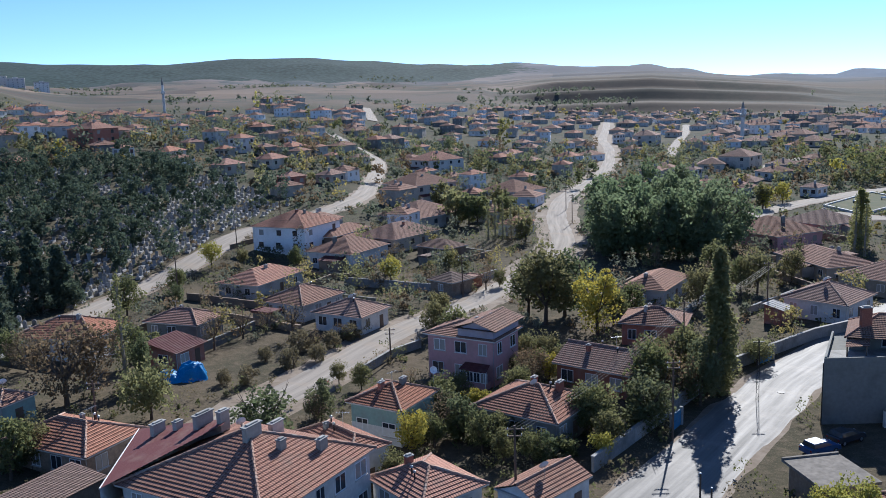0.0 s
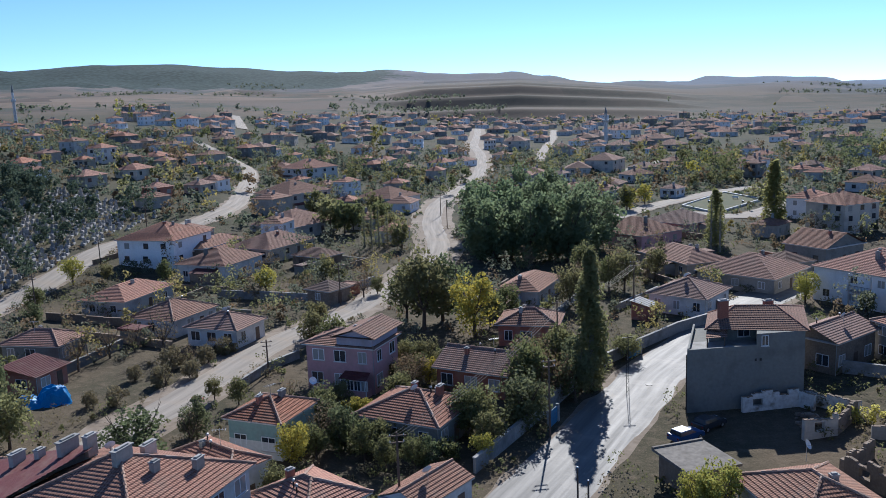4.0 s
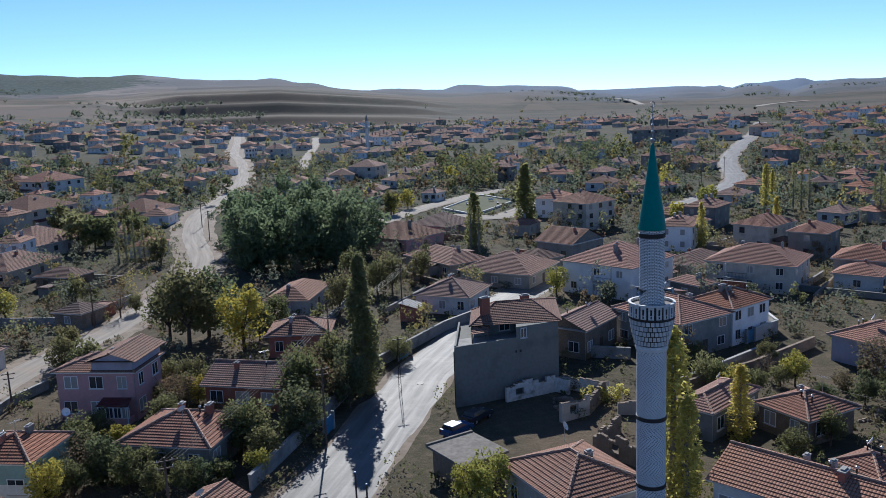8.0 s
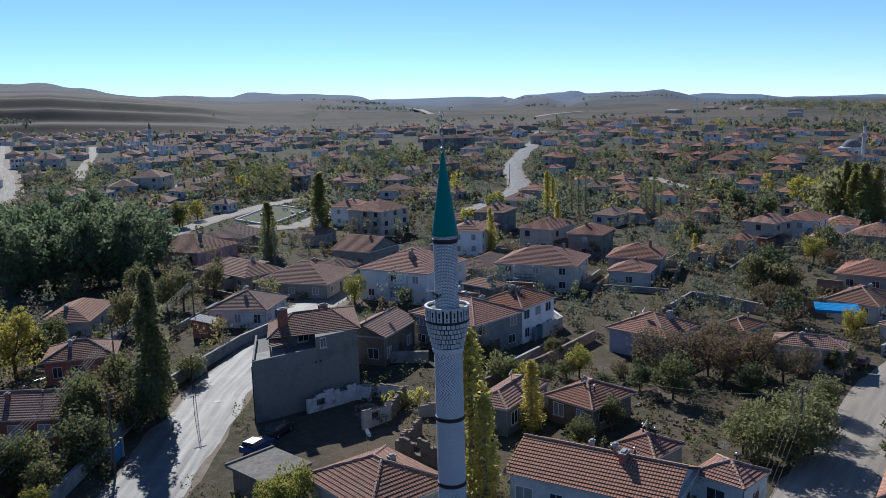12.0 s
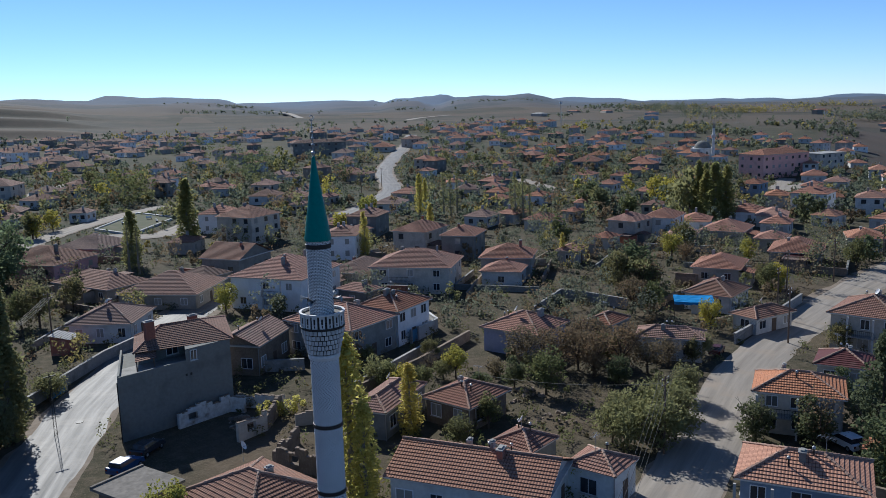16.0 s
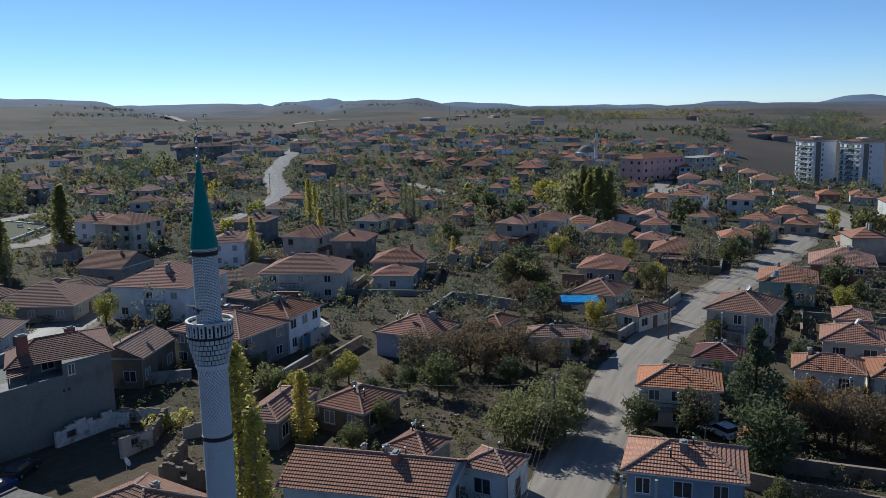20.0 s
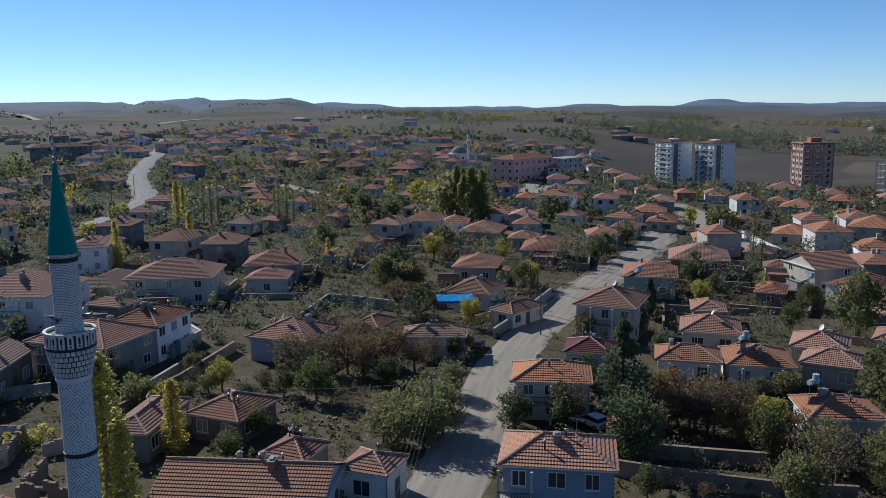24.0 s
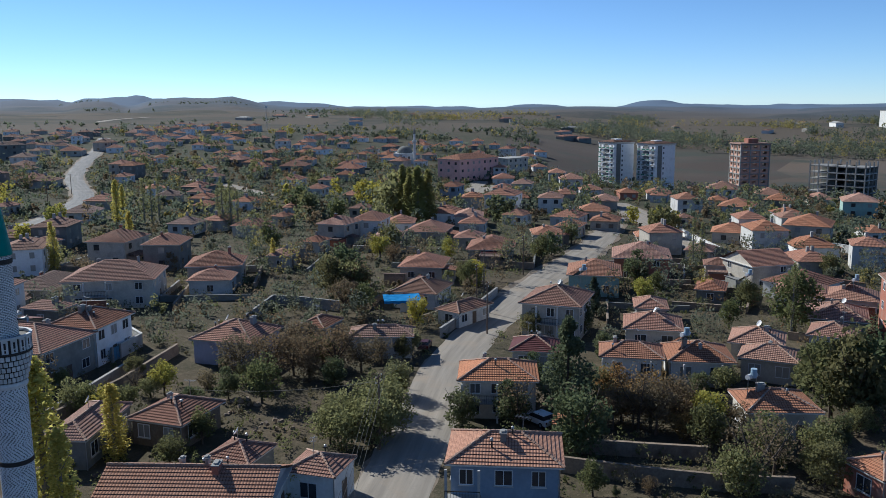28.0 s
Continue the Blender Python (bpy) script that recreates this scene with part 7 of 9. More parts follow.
clump_field('distant_poplar', 'far-off poplar trees among the houses', 'trees', [(-127, 626, 15.1, 2.0), (-125, 671, 16.2, 2.1), (-86, 550, 13.2, 1.7), (35, 501, 15.3, 2.0), (38, 501, 13.6, 1.8), (103, 289, 8.4, 1.1), (274, 373, 12.6, 1.6), (276, 369, 12.5, 1.6), (373, 657, 12.8, 1.7), (398, 162, 11.7, 1.5), (400, 159, 10.3, 1.3), (37, 510, 17.3, 2.3), (41, 510, 18.0, 2.3), (256, 347, 17.6, 2.3), (259, 342, 16.1, 2.1), (383, 658, 19.6, 2.5), (412, 167, 10.6, 1.4), (414, 164, 9.7, 1.3)], LEAF_POPLAR, 0.5, 220, 7)
clump_field('distant_yellow', 'far-off yellow trees among the houses', 'trees', [(-130, 287, 8.5, 3.4), (151, 320, 9.7, 3.9), (201, 242, 11.9, 4.7), (180, 366, 9.7, 3.9), (588, 386, 9.5, 3.8), (281, 163, 8.9, 3.6), (429, 173, 11.0, 4.4), (630, 407, 10.2, 4.1)], LEAF_YELLOW, 0.5, 220, 7)
clump_field('distant_brown', 'far-off brown trees among the houses', 'trees', [(-17, 365, 10.0, 4.0), (-24, 314, 8.6, 3.4), (-55, 354, 9.7, 3.9)], LEAF_BROWN, 0.5, 220, 7)


# ---- the minaret ----
def minaret(x, y):
    m0 = thing("minaret", on_land(x, y), "slender white stone mosaic minaret with a teal pointed cap", "minaret")
    TAKEN.append((x, y, 2.0))
    shaft = part("shaft", Geo().lathe([(1.13, -1), (1.13, 17.0)], 40), STONE, m0)
    for z in (5.66, 11.25):
        part("band", Geo().lathe([(1.13, z - 0.17), (1.18, z - 0.15), (1.18, z + 0.15), (1.13, z + 0.17)], 40), IRON, shaft, "dark stone band")
    part("collar", Geo().lathe([(1.13, 16.7), (1.22, 16.75), (1.26, 16.95), (1.22, 17.12), (1.13, 17.15)], 40), MARBLE, m0)
    upper = part("upper_shaft", Geo().lathe([(0.95, 20.3), (0.93, 26.1)], 36), SMALL_BRICK, m0)
    part("band", Geo().lathe([(0.94, 25.45), (0.99, 25.48), (0.99, 25.78), (0.94, 25.8)], 36), IRON, upper, "dark stone band")
    core = Geo().lathe([(1.13, 17.1)] + [(1.13 + 0.5 * (i / 5) ** 0.8, 17.2 + 0.41 * i) for i in range(6)] + [(1.63, 20.3), (0.9, 20.3)], 40)
    bal = part("balcony", core, IRON, m0, "dark ring between the pale blocks of the balcony")
    for tier in range(5):
        r = 1.13 + 0.5 * ((tier + 0.6) / 5) ** 0.8
        n = 30
        wid = math.tau * r / n * 0.8
        me = Geo().box(-wid / 2, r - 0.1, 0, wid / 2, r + 0.09, 0.31).mesh("corbel_block", MARBLE)
        for i in range(n):
            part("corbel_block", me, None, bal, at=pose(0, 0, 17.25 + 0.41 * tier, 0, 0, (i + 0.5 * (tier % 2)) * 360 / n))
    n = 18
    wid = math.tau * 1.64 / n * 0.72
    panel = Geo().box(-wid / 2, 1.6, 19.42, wid / 2, 1.71, 20.38).mesh("balcony_panel", MARBLE)
    star = Geo().box(-0.07, 1.7, 19.75, 0.07, 1.725, 20.2).box(-0.05, 1.7, 19.5, 0.05, 1.725, 19.68).mesh("carving", IRON)
    for i in range(n):
        ob = part("balcony_panel", panel, None, bal, "pale carved parapet panel", at=pose(0, 0, 0, 0, 0, i * 360 / n))
        part("carving", star, None, ob)
    rim = Geo().lathe([(1.58, 20.38), (1.78, 20.38), (1.78, 20.52), (1.58, 20.52), (1.58, 20.38)], 40)
    part("parapet_rim", rim, MARBLE, m0)
    part("parapet_foot", Geo().lathe([(1.63, 19.28), (1.76, 19.28), (1.76, 19.42), (1.63, 19.42)], 40), IRON, m0)
    part("cap", Geo().lathe([(0.93, 26.05), (1.02, 26.05), (1.03, 26.2), (0.55, 29.3), (0.12, 32.4), (0.0, 32.5)], 36), TEAL, m0, "teal conical lead cap")
    fin = part("finial", Geo().tube((0, 0, 32.3), (0, 0, 35.3), 0.05, 0.03, 8), GALV, m0, "metal finial with balls and a crescent")
    for z, r in ((32.7, 0.16), (33.3, 0.14), (33.8, 0.12), (34.25, 0.1), (34.6, 0.08)):
        part("ball", Geo().lathe([(0.03, z - r), (r * 0.8, z - r * 0.6), (r, z), (r * 0.8, z + r * 0.6), (0.03, z + r)], 12), GALV, fin)
    cr = Geo()
    for i in range(10):
        a, b = radians(-60 + 30 * i), radians(-60 + 30 * (i + 1))
        cr.tube((0.2 * math.sin(a), 0, 35.3 - 0.2 * math.cos(a)), (0.2 * math.sin(b), 0, 35.3 - 0.2 * math.cos(b)), 0.035, 0.035, 6)
    part("crescent", cr, GALV, fin)
    for a in (35, 100, 170, 215, 290):
        horn = Geo().lathe([(0.05, 0.0), (0.07, 0.25), (0.12, 0.45), (0.27, 0.62), (0.24, 0.6)], 14)
        sp = part("loudspeaker", horn, GALV, m0, "grey horn loudspeaker", at=pose(0, 0, 21.5, 0, 0, a) @ pose(0, -1.0, 0, 90, 0, 0))
        part("bracket", Geo().box(-0.04, -0.1, -0.1, 0.04, 0.04, 0.3), IRON, sp)
    return m0


minaret(64 * math.sin(radians(38.8)), 64 * math.cos(radians(38.8)))


# ---- the grey building on the bend and the ruins beside it ----
def bend_building():
    """The plan leans to the right with depth, along the street, shaped to fit the camera's view."""
    b = thing("grey_building", on_land(47.4, 86.0, 0, -2), "bare grey cement building with a terrace and a tiled upper floor", "house")
    TAKEN.append((49, 91, 7))
    lean = 0.5

    def leant(g):
        g.v = [(x + lean * y, y, z) for x, y, z in g.v]
        return g

    part("wall", leant(Geo().box(-7.1, 0, -1, 7.1, 10, 7.0)), GREY, b, "bare grey cement wall with scattered darker stains")
    part("parapet", leant(Geo().box(-7.1, 0, 7.0, 1.2, 0.25, 7.5)), GREY, b)
    part("side_parapet", leant(Geo().box(-7.1, 0.25, 7.0, -6.85, 10, 7.6)), GREY, b)
    part("terrace_floor", leant(Geo().box(-6.85, 0.25, 7.0, 1.2, 4.2, 7.06)), CONCRETE, b, "pale sunlit concrete terrace")
    part("upper_floor", leant(Geo().box(-4.6, 4.0, 7.0, 7.08, 9.98, 8.8)), GREY, b)
    part("gable_room", leant(Geo().box(1.2, 0.02, 7.0, 7.08, 4.0, 8.8)), GREY, b)
    g = Geo()
    A, B, C, D = (-5.2, 3.3, 8.8), (7.6, -0.4, 8.8), (7.6, 10.5, 8.8), (-5.2, 10.5, 8.8)
    P, Q = (-1.6, 6.8, 10.5), (3.6, 5.6, 10.5)
    sk = [(x + lean * y, y, z) for x, y, z in (A, B, C, D, P, Q)]
    A, B, C, D, P, Q = sk
    for pl in ((A, B, Q, P), (B, C, Q, Q), (C, D, P, Q), (D, A, P, P)):
        tiled_plane(g, *pl)
    roof = part("roof", g, TILE_BROWN, b)
    for p, q in ((P, Q), (A, P), (D, P), (B, Q), (C, Q)):
        part("ridge_cap", Geo().tube(p, q, 0.14, sides=5), TILE_RED, roof)
    g3 = Geo()
    tiled_plane(g3, (-4.2, 1.6, 8.2), (-1.6, 1.6, 8.2), (-0.4, 4.0, 8.7), (-3.0, 4.0, 8.7))
    part("porch_roof", g3, TILE_BROWN, b, "small tiled porch roof over the terrace")
    for u in (-3.9, -1.8):
        part("porch_post", Geo().box(u - 0.06, 1.75, 7.0, u + 0.06, 1.87, 8.2), WOOD, b)
    window(b, pose(1.6, 3.98, 7.45), 1.4, 1.1)
    window(b, pose(2.2, 0.0, 7.4), 0.7, 1.1)
    for u, v, h in ((-0.6, 4.9, 2.3), (6.5, 7.6, 1.2)):
        chimney(b, u, v, 9.4, 0.55, h, BRICK)
    part("downpipe", Geo().tube((-7.2, -0.1, 0), (-7.2, -0.1, 7.0), 0.06, sides=8), IRON, b)
    for u in (1.0, 1.6):
        part("vent", Geo().box(u, -0.03, 5.6, u + 0.25, 0.02, 5.9), IRON, b)


bend_building()


def broken_wall(p, q, h, opening=0.0, material=None, thick=0.45):
    """A roofless, crumbling wall from p to q, with a window gap at the given share of its length."""
    material = material or WHITE
    a, b = Vector(p), Vector(q)
    L = (b - a).length
    rnd = random.Random(int(p[0] * 31 + q[1] * 17))
    r0 = thing("ruined_wall", on_land(p[0], p[1], 0, math.degrees(math.atan2(b.y - a.y, b.x - a.x))), "roofless ruined wall with peeling white plaster and a broken top", "ruin", "walls of the ruin")
    n = max(6, int(L / 0.4))
    g, c = Geo(), Geo()
    tops = [h * (0.84 + 0.34 * noise.noise((int(i / 2.7) * 0.83, p[0], q[1])) + rnd.uniform(-0.03, 0.03)) for i in range(n + 1)]

    def slab(geo, u0, u1, v0, v1, z0, z1, t0, t1):
        lo = [(u0, v0, z0), (u1, v0, z1), (u1, v1, z1), (u0, v1, z0)]
        hi = [(u0, v0, t0), (u1, v0, t1), (u1, v1, t1), (u0, v1, t0)]
        geo.quad(*lo[::-1]).quad(*hi)
        for k in range(4):
            geo.quad(lo[k], lo[(k + 1) % 4], hi[(k + 1) % 4], hi[k])

    ends = [t + rnd.uniform(-0.12, 0.05) for t in tops]
    for i in range(n):
        u0, u1 = L * i / n, L * (i + 1) / n
        if opening and abs((i + 0.5) / n - opening) < 0.55 / L:
            slab(g, u0, u1, 0, thick, -0.6, -0.6, h * 0.3, h * 0.3)
            slab(g, u0, u1, 0, thick, h * 0.68, h * 0.68, max(h * 0.72, tops[i]), max(h * 0.72, ends[i]))
        else:
            slab(g, u0, u1, 0, thick, -0.6, -0.6, tops[i], ends[i])
        slab(c, u0, u1, 0.05, thick - 0.05, tops[i], ends[i], tops[i] + rnd.uniform(0.03, 0.12), ends[i] + rnd.uniform(0.03, 0.12))
    part("plastered_masonry", g, material, r0)
    part("rubble_top", c, ADOBE, r0, "loose stones and mud along the broken top")


for p, q, h, o, m in (((46.4, 84.7), (53.4, 84.9), 2.2, 0.25, PEELING), ((53.4, 84.9), (54.2, 83.2), 2.1, 0, PEELING), ((54.6, 85.6), (58.0, 80.4), 2.0, 0, PEELING), ((48.5, 75.9), (52.6, 76.3), 2.6, 0.45, CREAM), ((52.6, 76.3), (57.6, 80.2), 2.1, 0, ADOBE), ((55.3, 74.7), (57.4, 73.4), 2, 0, CREAM), ((47.3, 67.5), (48.5, 62.2), 2.3, 0.4, ADOBE), ((47.3, 67.5), (52.6, 70.4), 2, 0, ADOBE)):
    broken_wall(p, q, h, o, m)


# ---- chimneys of the large house, upper storey of the pink house ----
for u, v, z, long, h in ((0.29, 11.24, 6.96, 1.86, 1.24), (0.94, 9.32, 7.53, 1.11, 0.78), (1.21, 6.34, 8.29, 2.7, 1.3), (1.48, 4.15, 8.86, 1.49, 1.17), (-0.4, -0.9, 8.95, 2.5, 1.3), (3.2, -0.4, 7.94, 1.98, 1.15), (0.4, -3.3, 7.97, 0.99, 0.99), (3.4, -5.2, 7.15, 1.36, 1.11)):
    chimney(big_house, u, v, z, 0.5, h * 0.75, CREAM, long * 0.75)
wing = Geo()
tiled_plane(wing, (1.46, 15.20, 6.20), (-9.02, 7.88, 6.20), (0.57, 3.36, 8.90), (2.51, 4.47, 8.60))
part("wing_roof", wing, METAL_ROOF, big_house, "dull maroon sheet roof of the back wing")
wing = Geo().quad((-9.02, 7.88, 6.20), (1.46, 15.20, 6.20), (1.46, 15.20, -1.00), (-9.02, 7.88, -1.00)).quad((1.46, 15.20, 6.20), (2.51, 4.47, 8.60), (2.51, 4.47, -1.00), (1.46, 15.20, -1.00))
part("wing_wall", wing, WHITE, big_house)
part("gutter", Geo().tube((-9.02, 7.88, 6.20), (1.46, 15.20, 6.20), 0.09, sides=6), FRAME, big_house, "white gutter along the eave")


def pink_top():
    part("upper_wall", Geo().box(-3.7, -4.9, 6.25, 3.7, 0.2, 7.5), LILAC, pink_house, "lilac-grey wall of the raised roof")
    g = Geo()
    A, B, C, D = (-4.3, -5.6, 7.5), (4.3, -5.6, 7.5), (4.3, 0.7, 7.5), (-4.3, 0.7, 7.5)
    P, Q = (-4.3, -2.4, 8.5), (4.3, -2.4, 8.5)
    tiled_plane(g, A, B, Q, P)
    tiled_plane(g, C, D, P, Q)
    g.quad(D, C, B, A)
    roof = part("upper_roof", g, TILE_BROWN, pink_house, "raised tile roof over one half of the house")
    part("gable", Geo().quad((-3.7, -4.9, 7.4), (-3.7, 0.2, 7.4), (-3.7, -2.4, 8.35)), LILAC, pink_house)
    part("ridge_cap", beads(P, Q), RIDGE, roof)
    c = Geo()
    tiled_plane(c, (-5.2, -0.6, 2.35), (-5.2, -4.6, 2.35), (-3.62, -4.4, 2.95), (-3.62, -0.8, 2.95))
    part("canopy", c, METAL_ROOF, pink_house, "maroon sheet metal canopy over the ground-floor windows")
    for v in (-0.8, -4.4):
        part("canopy_post", Geo().box(-5.1, v - 0.05, -0.5, -5.0, v + 0.05, 2.35), FRAME, pink_house)
    for k in range(4):
        window(pink_house, pose(-4.9, -1.1 - 1.0 * k, 0.9, 0, 0, -90), 0.8, 1.2, False)
    part("bay_base", Geo().box(-4.95, -4.5, -0.6, -3.5, -0.7, 0.85), PINK, pink_house)


pink_top()


# ---- tower blocks ----
def block(x, y, yaw, w, d, h, storeys, label, wall, dark=None, balconies=True, name="apartment_block"):
    """A block of flats with its near corner at x, y: w along its own x, d along its own y."""
    b = thing(name, on_land(x, y, 0, yaw), label, "apartment block", "apartment blocks")
    part("wall", Geo().box(0, 0, -3, w, d, h), wall, b)
    part("roof_slab", Geo().box(-0.3, -0.3, h, w + 0.3, d + 0.3, h + 0.35), TRIM, b)
    part("parapet", Geo().box(-0.3, -0.3, h + 0.35, w + 0.3, 0, h + 1.0).box(-0.3, d, h + 0.35, w + 0.3, d + 0.3, h + 1.0).box(-0.3, 0, h + 0.35, 0, d, h + 1.0).box(w, 0, h + 0.35, w + 0.3, d, h + 1.0), TRIM, b)
    part("stair_head", Geo().box(w * 0.35, d * 0.35, h + 0.35, w * 0.65, d * 0.65, h + 2.6), wall, b)
    for k in range(3):
        part("water_tank", Geo().tube((w * (0.15 + 0.3 * k), d * 0.2, h + 0.35), (w * (0.15 + 0.3 * k), d * 0.2, h + 1.6), 0.5, 0.5, 10), GALV, b)
    if dark:
        hat = Geo()
        for pl in (((-0.8, -0.8, h + 1.02), (w + 0.8, -0.8, h + 1.02), (w * 0.65, d * 0.5, h + 2.4), (w * 0.35, d * 0.5, h + 2.4)), ((-0.8, d + 0.8, h + 1.02), (-0.8, -0.8, h + 1.02), (w * 0.35, d * 0.5, h + 2.4), (w * 0.35, d * 0.5, h + 2.4))):
            tiled_plane(hat, *pl)
        part("roof", hat, TILE_BROWN, b, "low brown tile roof")
        part("facade_strip", Geo().box(w * 0.12, -0.06, 0, w * 0.34, 0, h), dark, b, "dark glazed stair strip")
    fh = h / storeys
    part("side_strip", Geo().box(-0.05, d * 0.4, 0, 0, d * 0.6, h), GREY, b) if dark else None
    bal = Geo().box(0, 0, 0, 2.6, 1.1, 0.14).box(0, 0, 0.14, 2.6, 0.06, 1.0).box(0, 0.06, 0.14, 0.06, 1.1, 1.0).box(2.54, 0.06, 0.14, 2.6, 1.1, 1.0).mesh("balcony", FRAME)
    scr = Geo().box(0.1, -0.03, 0.25, 2.5, 0.0, 0.92).mesh("glass_front", SEA_GLASS)
    for s in range(storeys):
        for side in (0, 1, 3):
            span, off = (w, 0) if side % 2 == 0 else (d, 0)
            corner = ((0, 0), (w, 0), (w, d), (0, d))[side]
            face = pose(corner[0], corner[1], s * fh + fh * 0.32, 0, 0, side * 90)
            n = 4
            for i in range(n):
                u = (i + 0.5) / n * span
                if side == 0 and dark:
                    if i == 1:
                        window(b, face @ pose(u + 0.6, 0, 0), 0.9, 1.1, False)
                    continue
                window(b, face @ pose(u, 0, 0), 1.5, 1.3, False)
                if balconies and side == 3:
                    o = part("balcony", bal, None, b, at=face @ pose(u - 0.4, -1.1, -0.9))
                    part("glass_front", scr, None, o, "green tinted balcony glass")


SEA_GLASS = glass_mat("green_balcony_glass", (0.04, 0.11, 0.08), 0.15)
block(459.3, 90.0, -42, 13.5, 14.0, 23.5, 9, "tall white block of flats with green glass balconies", FRESH_WHITE, GREY)
block(455.1, 67.3, -40, 14.0, 14.5, 24.5, 9, "tall white block of flats with green glass balconies", FRESH_WHITE, GREY)
block(-669, 1317, 25, 26, 14, 17, 5, "long white block of flats on the hillside", WHITE, None, False)
block(-706, 1335, 25, 26, 14, 17, 5, "long white block of flats on the hillside", WHITE, None, False)
block(-640, 1345, 25, 22, 14, 16, 5, "long white block of flats on the hillside", WHITE, None, False)


def shell(x, y, yaw, w, d, h, storeys, label, infill):
    """A block under construction: columns, floor slabs, and brick panels with empty window holes."""
    b = thing("unfinished_block", on_land(x, y, 0, yaw), label, "building site", "apartment blocks")
    fh = h / storeys
    nx, ny = max(3, int(w / 4)), max(3, int(d / 4))
    for s in range(storeys + 1):
        part("floor_slab", Geo().box(-0.25, -0.25, s * fh - 0.45, w + 0.25, d + 0.25, s * fh), CONCRETE, b)
    col = Geo().box(-0.25, -0.25, -3, 0.25, 0.25, h + (0.0 if infill else 2.2)).mesh("column", CONCRETE)
    for i in range(nx + 1):
        for j in range(ny + 1):
            if i in (0, nx) or j in (0, ny):
                part("column", col, None, b, at=pose(w * i / nx, d * j / ny, 0))
    if not infill:
        part("core_wall", Geo().box(w * 0.3, d * 0.3, -2, w * 0.4, d * 0.95, h).box(w * 0.6, d * 0.3, -2, w * 0.7, d * 0.95, h), GREY, b)
        part("back_panel", Geo().box(0.2, d * 0.95, 0, w - 0.2, d * 0.98, h), GREY, b, "dark bare concrete back wall")
    else:
        part("roof", Geo().box(-0.8, -0.8, h + 0.05, w + 0.8, d + 0.8, h + 0.5, 0.5), TILE_BROWN, b)
        part("lift_house", Geo().box(w * 0.35, d * 0.3, h + 0.5, w * 0.7, d * 0.7, h + 2.6), BRICK, b)
        for side in range(4):
            span, n = (w, nx) if side % 2 == 0 else (d, ny)
            corner = ((0, 0), (w, 0), (w, d), (0, d))[side]
            bay = span / n
            me = Geo().box(0.25, 0.05, 0, bay * 0.3, 0.25, fh - 0.3).box(bay * 0.7, 0.05, 0, bay - 0.25, 0.25, fh - 0.3).box(bay * 0.3, 0.05, 0, bay * 0.7, 0.25, 0.9).box(bay * 0.3, 0.05, 2.1, bay * 0.7, 0.25, fh - 0.3).mesh("brick_panel", RAW_BRICK)
            for s in range(storeys):
                for i in range(n):
                    part("brick_panel", me, None, b, at=pose(*corner, s * fh, 0, 0, side * 90) @ pose(i * bay, 0, 0))


shell(429.4, 22.9, -63, 14.4, 12.2, 25.4, 9, "unfinished nine-storey tower of bare brick and concrete", True)
shell(414.9, -7.9, -117, 24.5, 12.0, 17.0, 6, "bare concrete frame of a half-built block", False)
house(383, 146, -20, 30, 15, 10.5, "hip", SALMON, TILE_ORANGE, "long three-storey salmon-pink school building with an orange tile roof", 3, 1, chimneys=0, slope=0.3)
house(425, 138, -20, 18, 11, 8.5, "flat", CREAM, CONCRETE, "unfinished three-storey cream building with a flat roof", 3, 1, chimneys=0)
house(338, 415, -30, 34, 13, 9.0, "hip", GREY, TILE_BROWN, "long three-storey grey public building with a tiled roof", 3, 1, chimneys=2, slope=0.3)


# ---- the graveyard ----
YARD = [(-64, 115), (-66.7, 150), (-60, 184), (-55, 218), (-46, 255), (-73, 284), (-150, 278), (-165, 200), (-130, 130)]


def inside(x, y, poly):
    odd = False
    for (x0, y0), (x1, y1) in zip(poly, poly[1:] + poly[:1]):
        if (y0 > y) != (y1 > y) and x < x0 + (y - y0) * (x1 - x0) / (y1 - y0):
            odd = not odd
    return odd


